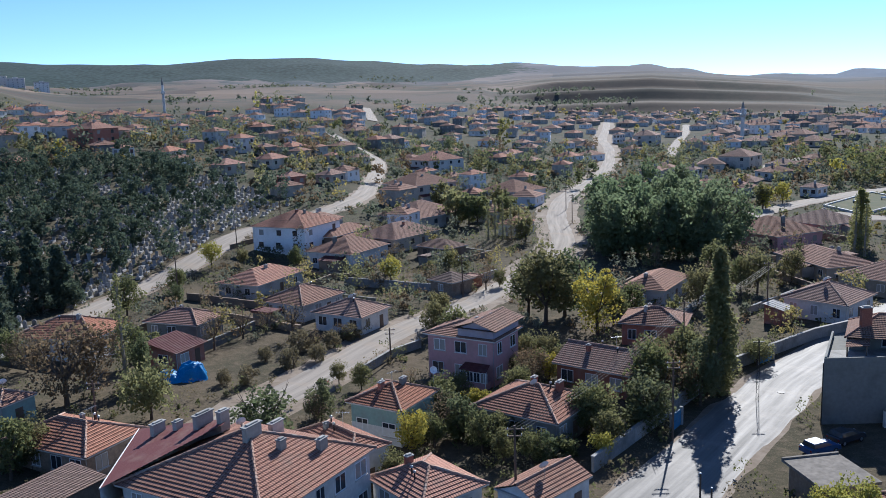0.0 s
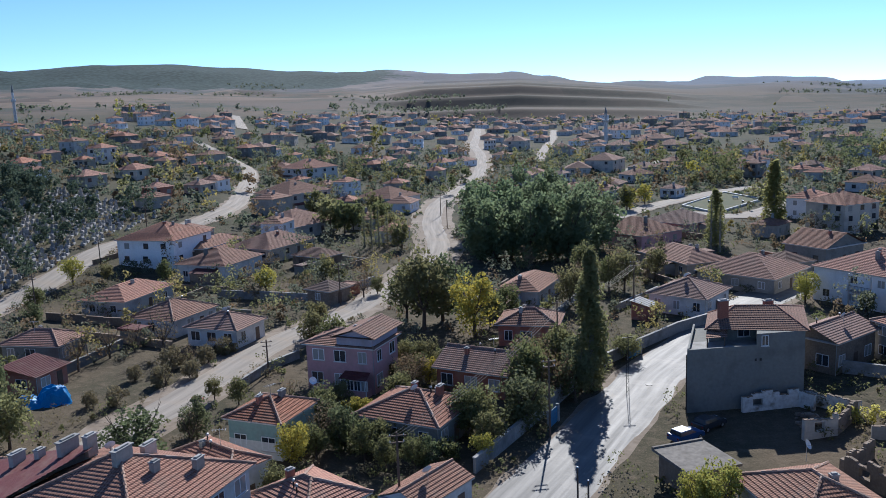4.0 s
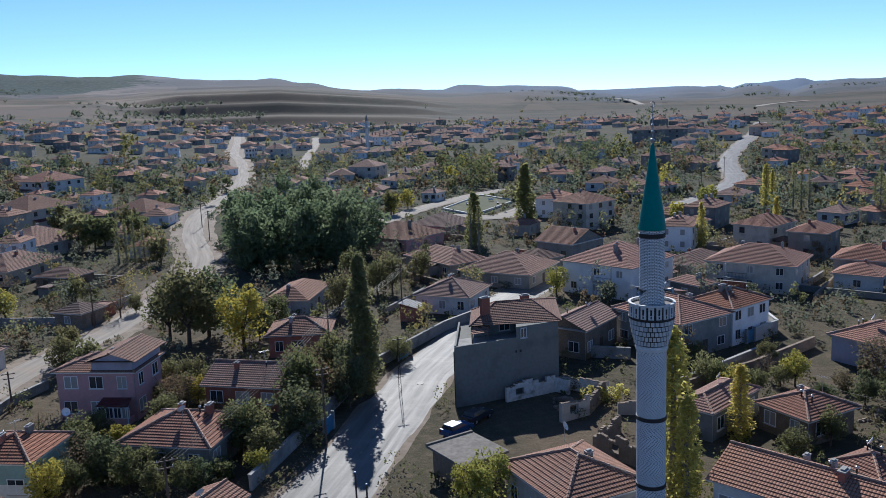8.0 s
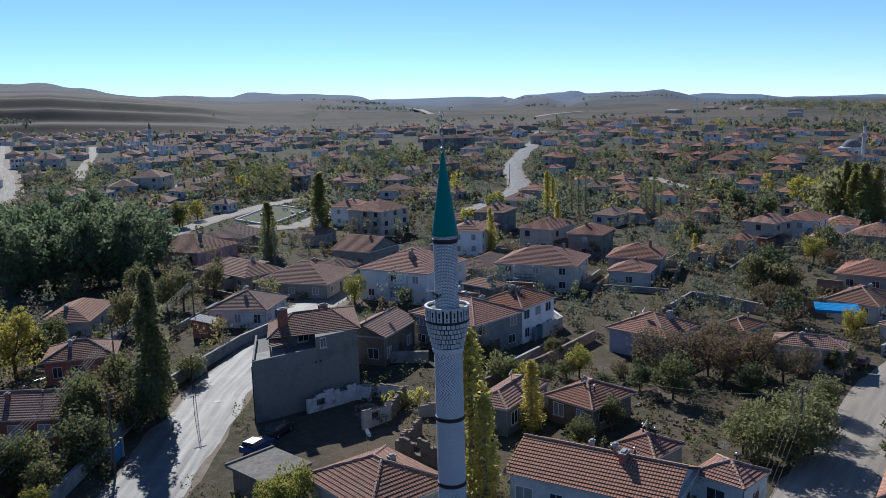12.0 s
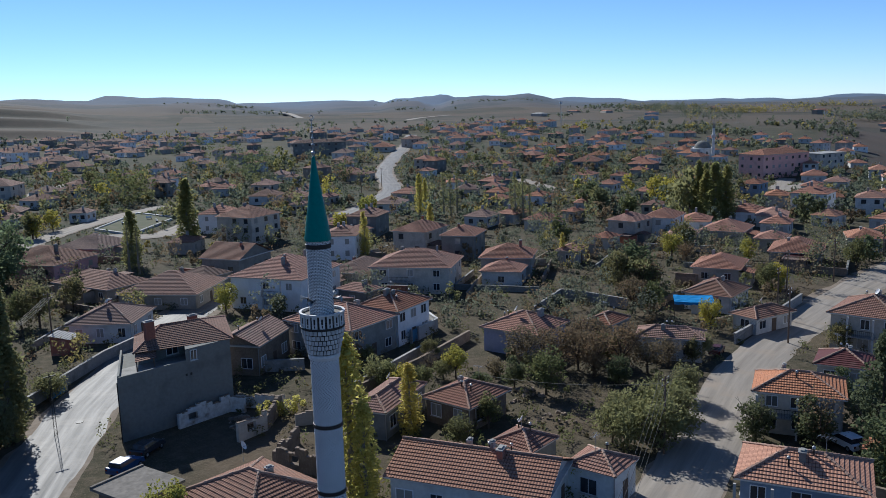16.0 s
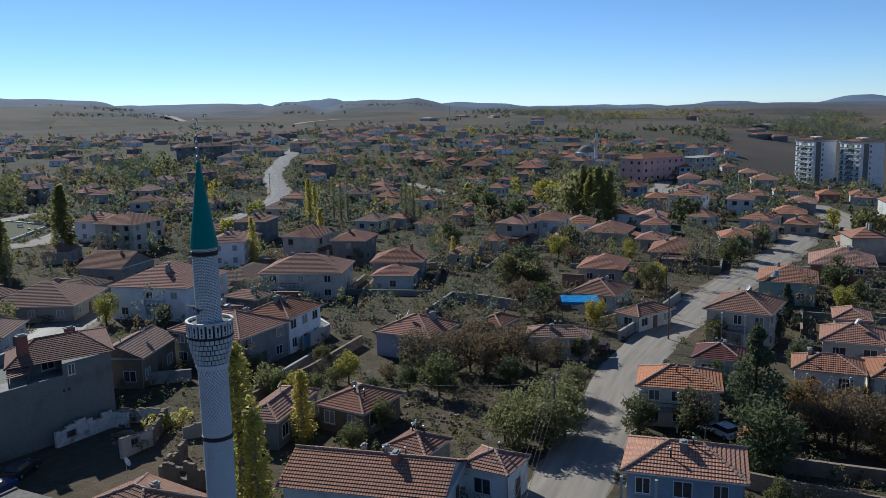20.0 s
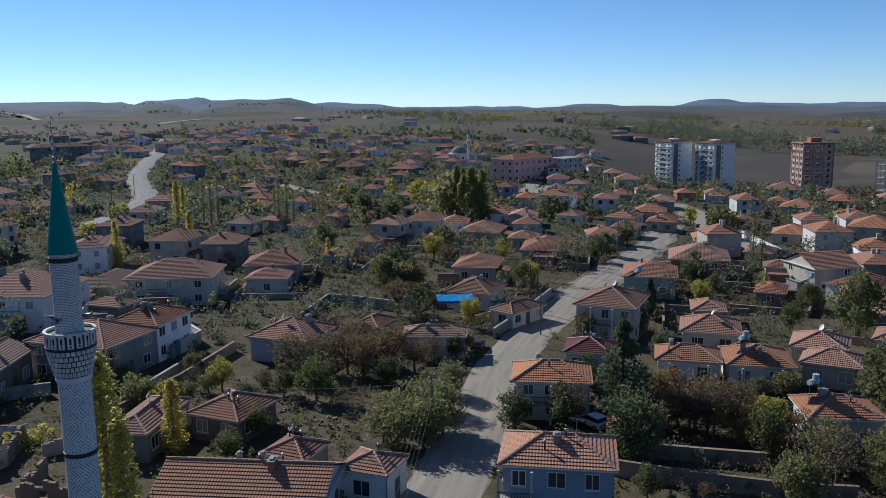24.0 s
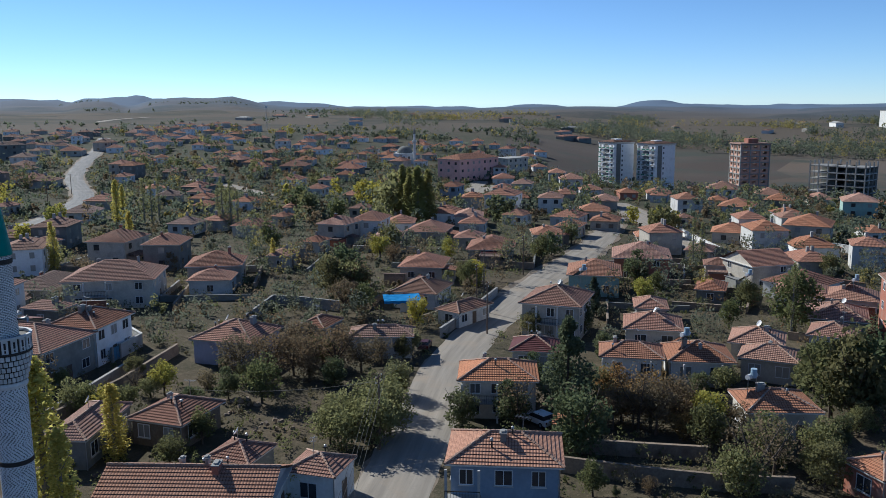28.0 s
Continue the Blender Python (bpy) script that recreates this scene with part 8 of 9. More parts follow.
def graveyard():
    rnd = random.Random(8)
    spots = []
    yaw = math.atan2(104, 10) - math.pi / 2
    for i in range(-60, 60):
        for j in range(-60, 60):
            u, v = i * 2.5 + rnd.uniform(-0.3, 0.3), j * 3.3 + rnd.uniform(-0.4, 0.4)
            x, y = -100 + u * math.cos(yaw) - v * math.sin(yaw), 200 + u * math.sin(yaw) + v * math.cos(yaw)
            if inside(x, y, YARD) and is_free(x, y, 1.5) and rnd.random() < (0.86 if y < 165 else 0.5 if x < -70 - (y - 150) * 0.1 else 0.9) and noise.noise((x * 0.05, y * 0.05, 3)) > -0.35:
                spots.append((x, y))
    spots.sort(key=lambda p: math.hypot(*p))
    kerb = Geo().box(-0.55, -1.05, -0.3, 0.55, -0.9, 0.5).box(-0.55, 0.9, -0.3, 0.55, 1.05, 0.5).box(-0.55, -0.9, -0.3, -0.4, 0.9, 0.5).box(0.4, -0.9, -0.3, 0.55, 0.9, 0.5).box(-0.4, -0.9, -0.3, 0.4, 0.9, 0.3)
    head = Geo().box(-0.38, -0.09, 0.3, 0.38, 0.09, 1.35).box(-0.25, -0.09, 1.35, 0.25, 0.09, 1.55, 0.05)
    foot = Geo().box(-0.25, -0.08, 0.3, 0.25, 0.08, 0.95)
    first = thing("tomb", on_land(*spots[0], 0, 0), "white marble tomb with a kerb and upright headstone", "tomb", "tombs in the graveyard")
    part("kerb", kerb, TOMBSTONE, first)
    part("headstone", head, TOMBSTONE, first, at=pose(0, 0.98, 0))
    part("footstone", foot, TOMBSTONE, first, at=pose(0, -0.98, 0))
    for x, y in spots[1:130]:
        copy_thing(first, on_land(x, y, 0, rnd.uniform(-14, 14)) @ Matrix.Diagonal((1, 1, rnd.uniform(0.8, 1.4), 1)))
    g = Geo()
    for x, y in spots[130:]:
        z, k = ground(x, y), rnd.uniform(0.8, 1.5)
        g.box(x - 0.5, y - 1, z - 0.3, x + 0.5, y + 1, z + 0.4)
        g.box(x - 0.35, y + 0.85, z + 0.4, x + 0.35, y + 1.03, z + 1.3 * k)
        g.box(x - 0.2, y - 1.0, z + 0.4, x + 0.2, y - 0.88, z + 0.8 * k)
    solid("tomb_field", g, TOMBSTONE, "many small white marble tombs further up the graveyard", "tombs", kind="stuff")
    rest = []
    for _ in range(520):
        x, y = rnd.uniform(-165, -45), rnd.uniform(118, 290)
        dense = x < -66 - (y - 150) * 0.1 and y > 172
        if inside(x, y, YARD) and (dense or rnd.random() < 0.36):
            h = rnd.uniform(6.5, 11.5)
            if y < 168:
                tree("pine", x, y, h, rnd.uniform(1.0, 1.35), group="graveyard pines")
            else:
                rest.append((x, y, h, h * rnd.uniform(0.24, 0.34)))
    clump_field("graveyard_pines", "dark pines standing close together in the upper graveyard", "trees", rest, NEEDLES, 0.36, 300, 5)


graveyard()


# ---- far landmarks ----
def far_minaret(x, y, h, r):
    m = thing("distant_minaret", on_land(x, y), "slim pale minaret with a pointed cap far off", "minaret", "distant minarets")
    part("shaft", Geo().lathe([(r, -1), (r * 0.85, h * 0.62)], 12), WHITE, m)
    part("balcony", Geo().lathe([(r, h * 0.56), (r * 1.5, h * 0.6), (r * 1.5, h * 0.64), (r * 0.7, h * 0.64)], 12), MARBLE, m)
    part("upper_shaft", Geo().lathe([(r * 0.72, h * 0.64), (r * 0.72, h * 0.8)], 12), WHITE, m)
    part("cap", Geo().lathe([(r * 0.85, h * 0.8), (0.02, h)], 12), GREY, m, "grey pointed cap")


far_minaret(-200, 615, 28, 1.1)
far_minaret(440, 201, 22, 0.9)
far_minaret(195, 545, 24, 1.3)


def mosque(x, y):
    m = thing("mosque", on_land(x, y, 0, 20), "small white mosque with a grey dome", "mosque")
    part("hall", Geo().box(-6, -6, -1, 6, 6, 6), WHITE, m)
    part("dome", Geo().lathe([(4.6, 6)] + [(4.6 * math.cos(a * 0.15), 6 + 4.0 * math.sin(a * 0.15)) for a in range(1, 11)], 24), GREY, m, "grey lead dome")
    for side in range(4):
        for u in (-3, 0, 3):
            window(m, pose(0, 0, 0, 0, 0, side * 90) @ pose(u, -6, 2), 1.0, 2.2, False)


mosque(446, 210)


def mast(x, y, h):
    m = thing("lattice_mast", on_land(x, y), "thin steel lattice mast", "mast", "steel masts")
    legs = [(math.cos(a) * 1.0, math.sin(a) * 1.0) for a in (0.5, 2.6, 4.7)]
    for u, v in legs:
        part("leg", Geo().tube((u, v, -0.5), (u * 0.25, v * 0.25, h), 0.09, 0.06, 5), GALV, m)
    n = int(h / 2)
    for i in range(n):
        k0, k1 = 1 - 0.75 * i / n, 1 - 0.75 * (i + 1) / n
        (a, b), (c, d) = legs[i % 3], legs[(i + 1) % 3]
        part("brace", Geo().tube((a * k0, b * k0, h * i / n), (c * k1, d * k1, h * (i + 1) / n), 0.05, sides=4), GALV, m)
    part("antenna", Geo().box(-0.5, -0.5, h - 2.5, 0.5, 0.5, h - 0.5), FRAME, m)


mast(618, 423, 26)


# ---- the small green ----
def green():
    pts = [(116.4, 253.5), (117.9, 233.4), (145.4, 255.9), (144.0, 279.4)]
    LAWN = surface("thin_lawn", (0.07, 0.083, 0.04), (0.1, 0.105, 0.05), 1.0, 1.0, 0.2, 0.03, (0.14, 0.125, 0.07))
    g = Geo()
    a, b, c, d = (Vector(p) for p in pts)
    n = 8
    for i in range(n):
        for j in range(n):
            q = []
            for u, v in ((i, j), (i + 1, j), (i + 1, j + 1), (i, j + 1)):
                p = a.lerp(b, u / n).lerp(d.lerp(c, u / n), v / n)
                q.append((p.x, p.y, ground(p.x, p.y) + 0.3))
            g.quad(*q)
            TAKEN.append((q[0][0], q[0][1], 2.5))
    solid("lawn", g, LAWN, "thin green lawn of a small square", "lawn", kind="structure")
    garden_wall(pts + pts[:1], 0.55, 0.6, WHITE, "low white kerb wall round the lawn")
    rnd = random.Random(4)
    for i in range(7):
        x, y = rnd.uniform(124, 140), rnd.uniform(250, 264)
        s = thing("park_bench", on_land(x, y, 0.3, rnd.uniform(0, 180)), "white park bench on the lawn", "bench", "park benches")
        part("seat", Geo().box(-0.9, -0.25, 0.42, 0.9, 0.25, 0.5), FRAME, s)
        part("backrest", Geo().box(-0.9, 0.25, 0.5, 0.9, 0.32, 1.0), FRAME, s)
        for u in (-0.75, 0.7):
            part("leg", Geo().box(u, -0.2, -0.35, u + 0.06, 0.25, 0.42), IRON, s)


green()


# ---- vehicles ----
def car(x, y, yaw, paint, label, long=4.2, wide=1.75, high=1.5, van=False):
    c = thing("van" if van else "car", on_land(x, y, 0.05, yaw), label, "van" if van else "car", "parked vehicles")
    L, W = long / 2, wide / 2
    body = Geo()
    prof = [(-L, 0.35), (-L, 0.85), (-L + 0.1, 0.95), (L * 0.45, 0.98), (L - 0.15, 0.8), (L, 0.55), (L, 0.35)]
    for (x0, z0), (x1, z1) in zip(prof, prof[1:] + prof[:1]):
        body.quad((x0, -W, z0), (x0, W, z0), (x1, W, z1), (x1, -W, z1))
    for s in (-W, W):
        body.quad(*[(u, s, v) for u, v in (prof if s < 0 else prof[::-1])])
    part("body", body, paint, c)
    t = 0.12
    back = -L + (0.12 if van else 0.35)
    cab = Geo()
    low = [(back, -W + 0.03), (L * 0.42, -W + 0.03), (L * 0.42, W - 0.03), (back, W - 0.03)]
    up = [(back + 0.15, -W + t + 0.05), (L * (0.3 if van else 0.05), -W + t + 0.05), (L * (0.3 if van else 0.05), W - t - 0.05), (back + 0.15, W - t - 0.05)]
    for i in range(4):
        j = (i + 1) % 4
        cab.quad((*low[i], 0.95), (*low[j], 0.95), (*up[j], high - 0.06), (*up[i], high - 0.06))
    part("glasshouse", cab, PANE, c, "dark car windows")
    part("roof", Geo().box(up[0][0] - 0.04, up[0][1] - 0.03, high - 0.08, up[1][0] + 0.04, up[2][1] + 0.03, high, 0.05), paint, c)
    for u in (-L * 0.62, L * 0.62):
        for s in (-1, 1):
            wh = part("wheel", Geo().tube((u, s * (W - 0.2), 0.31), (u, s * (W + 0.01), 0.31), 0.31, 0.31, 14), RUBBER, c)
            part("rim", Geo().tube((u, s * W, 0.31), (u, s * (W + 0.02), 0.31), 0.18, 0.18, 10), GALV, wh)
    for s in (-1, 1):
        part("headlight", Geo().box(L - 0.06, s * (W - 0.25) - 0.15, 0.6, L + 0.01, s * (W - 0.25) + 0.15, 0.75), FRAME, c)
        part("tail_light", Geo().box(-L - 0.01, s * (W - 0.15) - 0.1, 0.65, -L + 0.05, s * (W - 0.15) + 0.1, 0.85), CAR_RED, c)
    return c


CAR_RED = surface("red_car_paint", (0.15, 0.015, 0.015), (0.17, 0.02, 0.015), 0.25, 2, 0.5, 0.0, spread=0.05, spec=0.6)
CAR_MAROON = surface("maroon_car_paint", (0.06, 0.012, 0.012), (0.07, 0.015, 0.013), 0.35, 2, 0.5, 0.0, spread=0.05, spec=0.4)
CAR_DARK = surface("dark_car_paint", (0.03, 0.033, 0.04), (0.035, 0.038, 0.045), 0.25, 2, 0.5, 0.0, spread=0.05, spec=0.6)
car(36.9, 79.0, 22, CAR_BLUE, "blue hatchback parked on the gravel by the bend", 3.9, 1.7, 1.4)
# a blue car in shade; its dark paint holds that shade
car(40.7, 81.5, 26, CAR_DARK, "blue car beside the hatchback, in paint darkened for the shade", 4.0, 1.7, 1.4)
car(87.6, 25.0, 60, CAR_WHITE, "white car in the yard behind a house")
car(109.8, 48.9, 14, CAR_MAROON, "dark maroon car at the edge of the street", 3.7, 1.65, 1.4)
car(165, 330, 70, CAR_WHITE, "white car on the far lane")
for k in range(5):
    car(420 + k * 2.2, 92 + k * 4.2, 20, (CAR_WHITE, CAR_DARK, CAR_WHITE, CAR_RED, CAR_WHITE)[k], "car parked in a row below the tower blocks")
car(255, 318, -70, CAR_DARK, "dark car on the main road")


# ---- tarpaulins, tanks, dishes ----
def tarp_heap(x, y):
    """Two stacks under one creased sheet."""
    g = Geo()
    n = 30
    pt = {}
    for i in range(n + 1):
        for j in range(n + 1):
            u, v = i / n * 2 - 1, j / n * 2 - 1
            left = 1.5 * max(0, 1 - abs((u + 0.48) / 0.52) ** 3) * max(0, 1 - abs(v / 0.9) ** 3)
            right = 2.1 * max(0, 1 - abs((u - 0.45) / 0.55) ** 4) * max(0, 1 - abs((v - 0.1) / 0.85) ** 4)
            fold = 0.5 * abs(noise.noise((u * 3.2, v * 3.2, 1.0))) + 0.3 * abs(noise.noise((u * 8, v * 6, 2.0)))
            hgt = max(left, right) * (1 - 0.35 * abs(noise.noise((u * 2, v * 5, 7)))) + fold - 0.2
            pt[i, j] = (u * 3.4 + 0.4 * noise.noise((v * 3, u * 2, 0)), v * 2.1 + 0.5 * noise.noise((u * 4, v, 5)), max(-0.1, hgt))
    for i in range(n):
        for j in range(n):
            g.quad(pt[i, j], pt[i + 1, j], pt[i + 1, j + 1])
            g.quad(pt[i, j], pt[i + 1, j + 1], pt[i, j + 1])
    solid("tarpaulin_cover", g, TARP, "heap covered with a crumpled blue tarpaulin", "tarpaulin", at=on_land(x, y, 0, 20))


TAKEN += [(109.8, 48.9, 3.0), (41, 70, 6.0), (-36.5, 108.8, 4.0), (36.6, 79.0, 4.0), (39.6, 79.8, 3.0), (85.5, 28.4, 3.0), (127.8, 61.2, 3.0)]
tarp_heap(-36.5, 108.8)


def awning(x, y, yaw):
    a = thing("awning", on_land(x, y, 0, yaw), "bright blue tarpaulin awning with a hanging front on poles", "awning")
    g, f = Geo(), Geo()
    n = 10

    def at(u, v):
        return (u * 6.4 - 3.2, v * 3.0 - 1.5, 2.7 + 0.5 * v - 0.35 * u * (1 - u) + 0.12 * noise.noise((u * 6, v * 5, 4)))

    for i in range(n):
        for j in range(n):
            g.quad(*[at(p / n, r / n) for p, r in ((i, j), (i + 1, j), (i + 1, j + 1), (i, j + 1))])
        p, q = at(i / n, 0), at((i + 1) / n, 0)
        d0, d1 = (0.45 + 0.2 * noise.noise((k * 0.9, 3, 1)) for k in (i, i + 1))
        f.quad((p[0], p[1], p[2] - d0), (q[0], q[1], q[2] - d1), q, p)
    part("canopy", g, TARP, a)
    part("hanging_front", f, TARP, a)
    for u in (-3.1, 3.1):
        for v, h in ((-1.45, 2.7), (1.45, 3.15)):
            part("post", Geo().tube((u, v, -0.3), (u, v, h), 0.05, sides=6), IRON, a)


awning(127.8, 61.2, -58)


def solar_heater(x, y, z, yaw):
    s = thing("solar_heater", pose(x, y, z, 0, 0, yaw), "roof solar water heater with a white tank and dark panel", "solar heater", "solar heaters")
    g = Geo().quad((-0.95, -1.6, 0.1), (0.95, -1.6, 0.1), (0.95, 0.1, 1.25), (-0.95, 0.1, 1.25)).quad((-0.95, 0.1, 1.19), (0.95, 0.1, 1.19), (0.95, -1.6, 0.04), (-0.95, -1.6, 0.04))
    part("panel", g, PANE, s, "dark glass panel")
    part("tank", Geo().tube((-0.8, 0.25, 1.5), (0.8, 0.25, 1.5), 0.3, 0.3, 12), FRAME, s)
    part("upper_tank", Geo().tube((0, 0.5, 1.4), (0, 0.5, 2.4), 0.35, 0.35, 12), BLUE_TANK, s)
    for u in (-0.8, 0.8):
        part("strut", Geo().tube((u, 0.35, -0.9), (u, 0.35, 1.4), 0.04, sides=5), GALV, s)


BLUE_TANK = surface("pale_blue_tank", (0.3, 0.4, 0.48), (0.26, 0.35, 0.43), 0.5, 4, 1, 0.002)
solar_heater(94.3, 2.9, 4.75, 150)
solar_heater(111.2, 11.9, 4.2, 150)


def dish(x, y, z, yaw):
    d = thing("satellite_dish", pose(x, y, z, 0, 0, yaw), "white satellite dish on a short mast", "satellite dish", "satellite dishes")
    part("mast", Geo().tube((0, 0, -1.3), (0, 0, 0.3), 0.03, sides=6), GALV, d)
    part("reflector", Geo().lathe([(0.02, 0.0), (0.25, 0.05), (0.45, 0.16)], 16), FRAME, d, at=pose(0, 0, 0.3, 60, 0, 0))
    part("arm", Geo().tube((0, -0.05, 0.2), (0, -0.5, 0.35), 0.015, sides=4), IRON, d)


dish(41.1, 63.9, 5.0, 40)
own = random.Random(19)
for k, (x, y, yaw, w, d, eave, slope) in enumerate(ROOFS):
    if k % 3 == 0:
        q = pose(x, y, 0, 0, 0, yaw) @ Vector((own.uniform(-0.15, 0.15) * w, own.uniform(-0.15, 0.15) * d, 0))
        dish(q.x, q.y, ground(x, y) + eave + slope * min(w, d) * 0.36 + 0.75, own.uniform(-15, 15) - 150)
    elif k % 3 == 1:
        q = pose(x, y, 0, 0, 0, yaw) @ Vector((own.uniform(-0.2, 0.2) * w, own.uniform(-0.2, 0.2) * d, 0))
        a = thing("roof_aerial", pose(q.x, q.y, ground(x, y) + eave + slope * min(w, d) * 0.28, 0, 0, own.uniform(0, 180)), "thin metal television aerial on a tiled roof", "aerial", "roof aerials")
        part("mast", Geo().tube((0, 0, -0.3), (0, 0, 2.2), 0.03, sides=5), GALV, a)
        boom = part("boom", Geo().tube((-0.7, 0, 2.1), (0.7, 0, 2.1), 0.02, sides=4), GALV, a)
        for i in range(5):
            part("element", Geo().tube((-0.6 + 0.3 * i, -0.35, 2.1), (-0.6 + 0.3 * i, 0.35, 2.1), 0.012, sides=4), GALV, boom)
dish(-1.9, 93.0, 5.2, 20)

solar_heater(158.2, 6.2, 3.6, 150)
solar_heater(159.9, -11.3, 3.6, 150)
solar_heater(148.6, 34.4, 4.4, 150)


# ---- gates, yard walls, heaps ----
GATE_BLUE = surface("faded_blue_gate_paint", (0.05, 0.17, 0.3), (0.07, 0.2, 0.33), 0.6, 6, 1.0, 0.004, (0.14, 0.16, 0.17))


def gate(x, y, yaw, w, h, material, label):
    g = thing("gate", on_land(x, y, 0, yaw), label, "gate", "yard gates")
    for s in (-1, 1):
        leaf = part("gate_leaf", Geo().box(min(0.02 * s, s * w / 2), -0.03, 0.05, max(0.02 * s, s * w / 2), 0.03, h), material, g)
        part("brace", Geo().box(min(0.1 * s, s * (w / 2 - 0.1)), -0.06, h * 0.5, max(0.1 * s, s * (w / 2 - 0.1)), -0.03, h * 0.5 + 0.08), material, leaf)
        part("gatepost", Geo().box(s * (w / 2 + 0.15) - 0.15, -0.18, -0.4, s * (w / 2 + 0.15) + 0.15, 0.18, h + 0.2), CONCRETE, g)


gate(42.6, 108.2, 36, 3.2, 1.9, GATE_BLUE, "faded blue metal double gate in a street wall")
gate(24.6, 86.6, 52, 2.4, 1.9, GATE_BLUE, "faded blue metal double gate in a street wall")
gate(88.6, 88.0, 12, 1.6, 2.0, GATE_BLUE, "bright blue door in a white yard wall")
garden_wall([(89.8, 88.3), (95.5, 89.6)], 2.0, 0.3, WHITE, "whitewashed yard wall")
garden_wall([(95.5, 89.6), (99.0, 96.0)], 2.0, 0.3, WHITE, "whitewashed yard wall")
clump_field("vine", "yellow-green vine climbing over a frame beside the ruin", "vine", [(54.8 + 0.7 * i, 79.9 - 0.35 * i, 2.2, 1.0) for i in range(6)], LEAF_LIME, 0.13, 260, 4)


def heap(name, x, y, count, spread, size, material, label, category, seed):
    """Loose stones, bricks or logs thrown together."""
    rnd = random.Random(seed)
    h0 = thing(name, on_land(x, y), label, category)
    for i in range(count):
        a, r = rnd.uniform(0, math.tau), spread * rnd.random() ** 0.7
        u, v = math.cos(a) * r, math.sin(a) * r
        s = size * rnd.uniform(0.5, 1.3)
        z = max(0, (1 - r / spread)) * size * 2.2 + ground(x + u, y + v) - ground(x, y)
        part("piece", Geo().box(-s, -s * 0.7, -s * 0.6, s, s * 0.7, s * 0.5, s * 0.25), material, h0, at=pose(u, v, z, rnd.uniform(-20, 20), rnd.uniform(-20, 20), rnd.uniform(0, 180)))


heap("rubble_heap", 79.6, 60.0, 26, 3.0, 0.3, ADOBE, "heap of broken stone and rubble on bare ground", "rubble", 1)
heap("rubble_heap", 75.5, 53.0, 22, 3.5, 0.25, ADOBE, "scattered stones on the bare slope", "rubble", 2)
heap("rubble_heap", 52.5, 80.5, 28, 2.6, 0.3, ADOBE, "fallen stones inside the ruin", "rubble", 3)
heap("brick_pile", -17.0, 106.0, 14, 1.2, 0.22, BRICK, "small pile of red bricks at the roadside", "bricks", 4)
heap("woodpile", 58.5, 60.5, 16, 1.4, 0.28, WOOD, "pile of cut logs in a yard", "firewood", 5)

# ---- poles and wires ----
POLES = [(134.0, 49.6, 8.5), (168.0, 51.6, 8.5), (205.0, 52.6, 8.5), (212.0, 236.0, 8.5), (250.0, 265.0, 8.5), (286.0, 309.0, 8.5), (36.5, 236.0, 8.5), (38.6, 262.0, 8.5), (3.0, 152.5, 8.0), (23.3, 83.4, 8.9), (5.4, 68.0, 8.5), (120.6, 42.9, 8.5), (74.3, 38.4, 8.4), (-8.3, 114.4, 5.0), (-37.9, 84.9, 8.0), (31.5, 108.0, 9.0), (52, 132, 9.0), (150, 54, 8.5), (-52, 158, 8.0), (-48, 190, 8.0), (-45, 228, 8.0)]
for x, y, h in POLES:
    pole(x, y, h)
for x, y, h in ((18.5, 58.6, 8.0), (18.7, 56.6, 7.8)):
    post = thing("utility_pole", on_land(x, y), "plain thin dark post at the street's edge", "utility pole", "utility poles")
    part("post", Geo().tube((0, 0, -0.5), (0, 0, h), 0.11, 0.07, 8), WOOD, post)
    part("cap", Geo().tube((0, 0, h), (0, 0, h + 0.06), 0.085, 0.06, 8), FRAME, post)
for a, b in (((5.4, 68.0), (31.5, 108.0)), ((31.5, 108.0), (52, 132)), ((74.3, 38.4), (120.6, 42.9)), ((120.6, 42.9), (150, 54)), ((-52, 158), (-48, 190)), ((-48, 190), (-45, 228)), ((-37.9, 84.9), (-52, 158))):
    wires(a, b, 8.1, 8.1)
wires((74.3, 38.4), (53.5, 30.9), 8.0, 5.2, sag=0.5)
wires((74.3, 38.4), (72.0, 60.5), 7.6, 4.6, (0.0,), 0.6)


def lattice_pole(x, y, h=7.5):
    p = thing("lattice_pole", on_land(x, y), "thin rusty steel lattice pole at the roadside", "utility pole", "utility poles")
    for u in (-0.18, 0.18):
        part("leg", Geo().tube((u, 0, -0.4), (u * 0.4, 0, h), 0.035, sides=5), IRON, p)
    for i in range(14):
        z0, z1 = h * i / 14, h * (i + 1) / 14
        k0, k1 = 1 - 0.6 * i / 14, 1 - 0.6 * (i + 1) / 14
        s = 0.18 if i % 2 else -0.18
        part("brace", Geo().tube((s * k0, 0, z0), (-s * k1, 0, z1), 0.02, sides=4), IRON, p)
    part("crossarm", Geo().box(-0.7, -0.04, h - 0.4, 0.7, 0.04, h - 0.3), IRON, p)


lattice_pole(36.3, 94.2)
solid("manhole_cover", Geo().tube((0, 0, 0.1), (0, 0, 0.16), 0.45, 0.45, 16), IRON, "round dark iron manhole cover in the street", "manhole", at=on_land(39.9, 96.2))


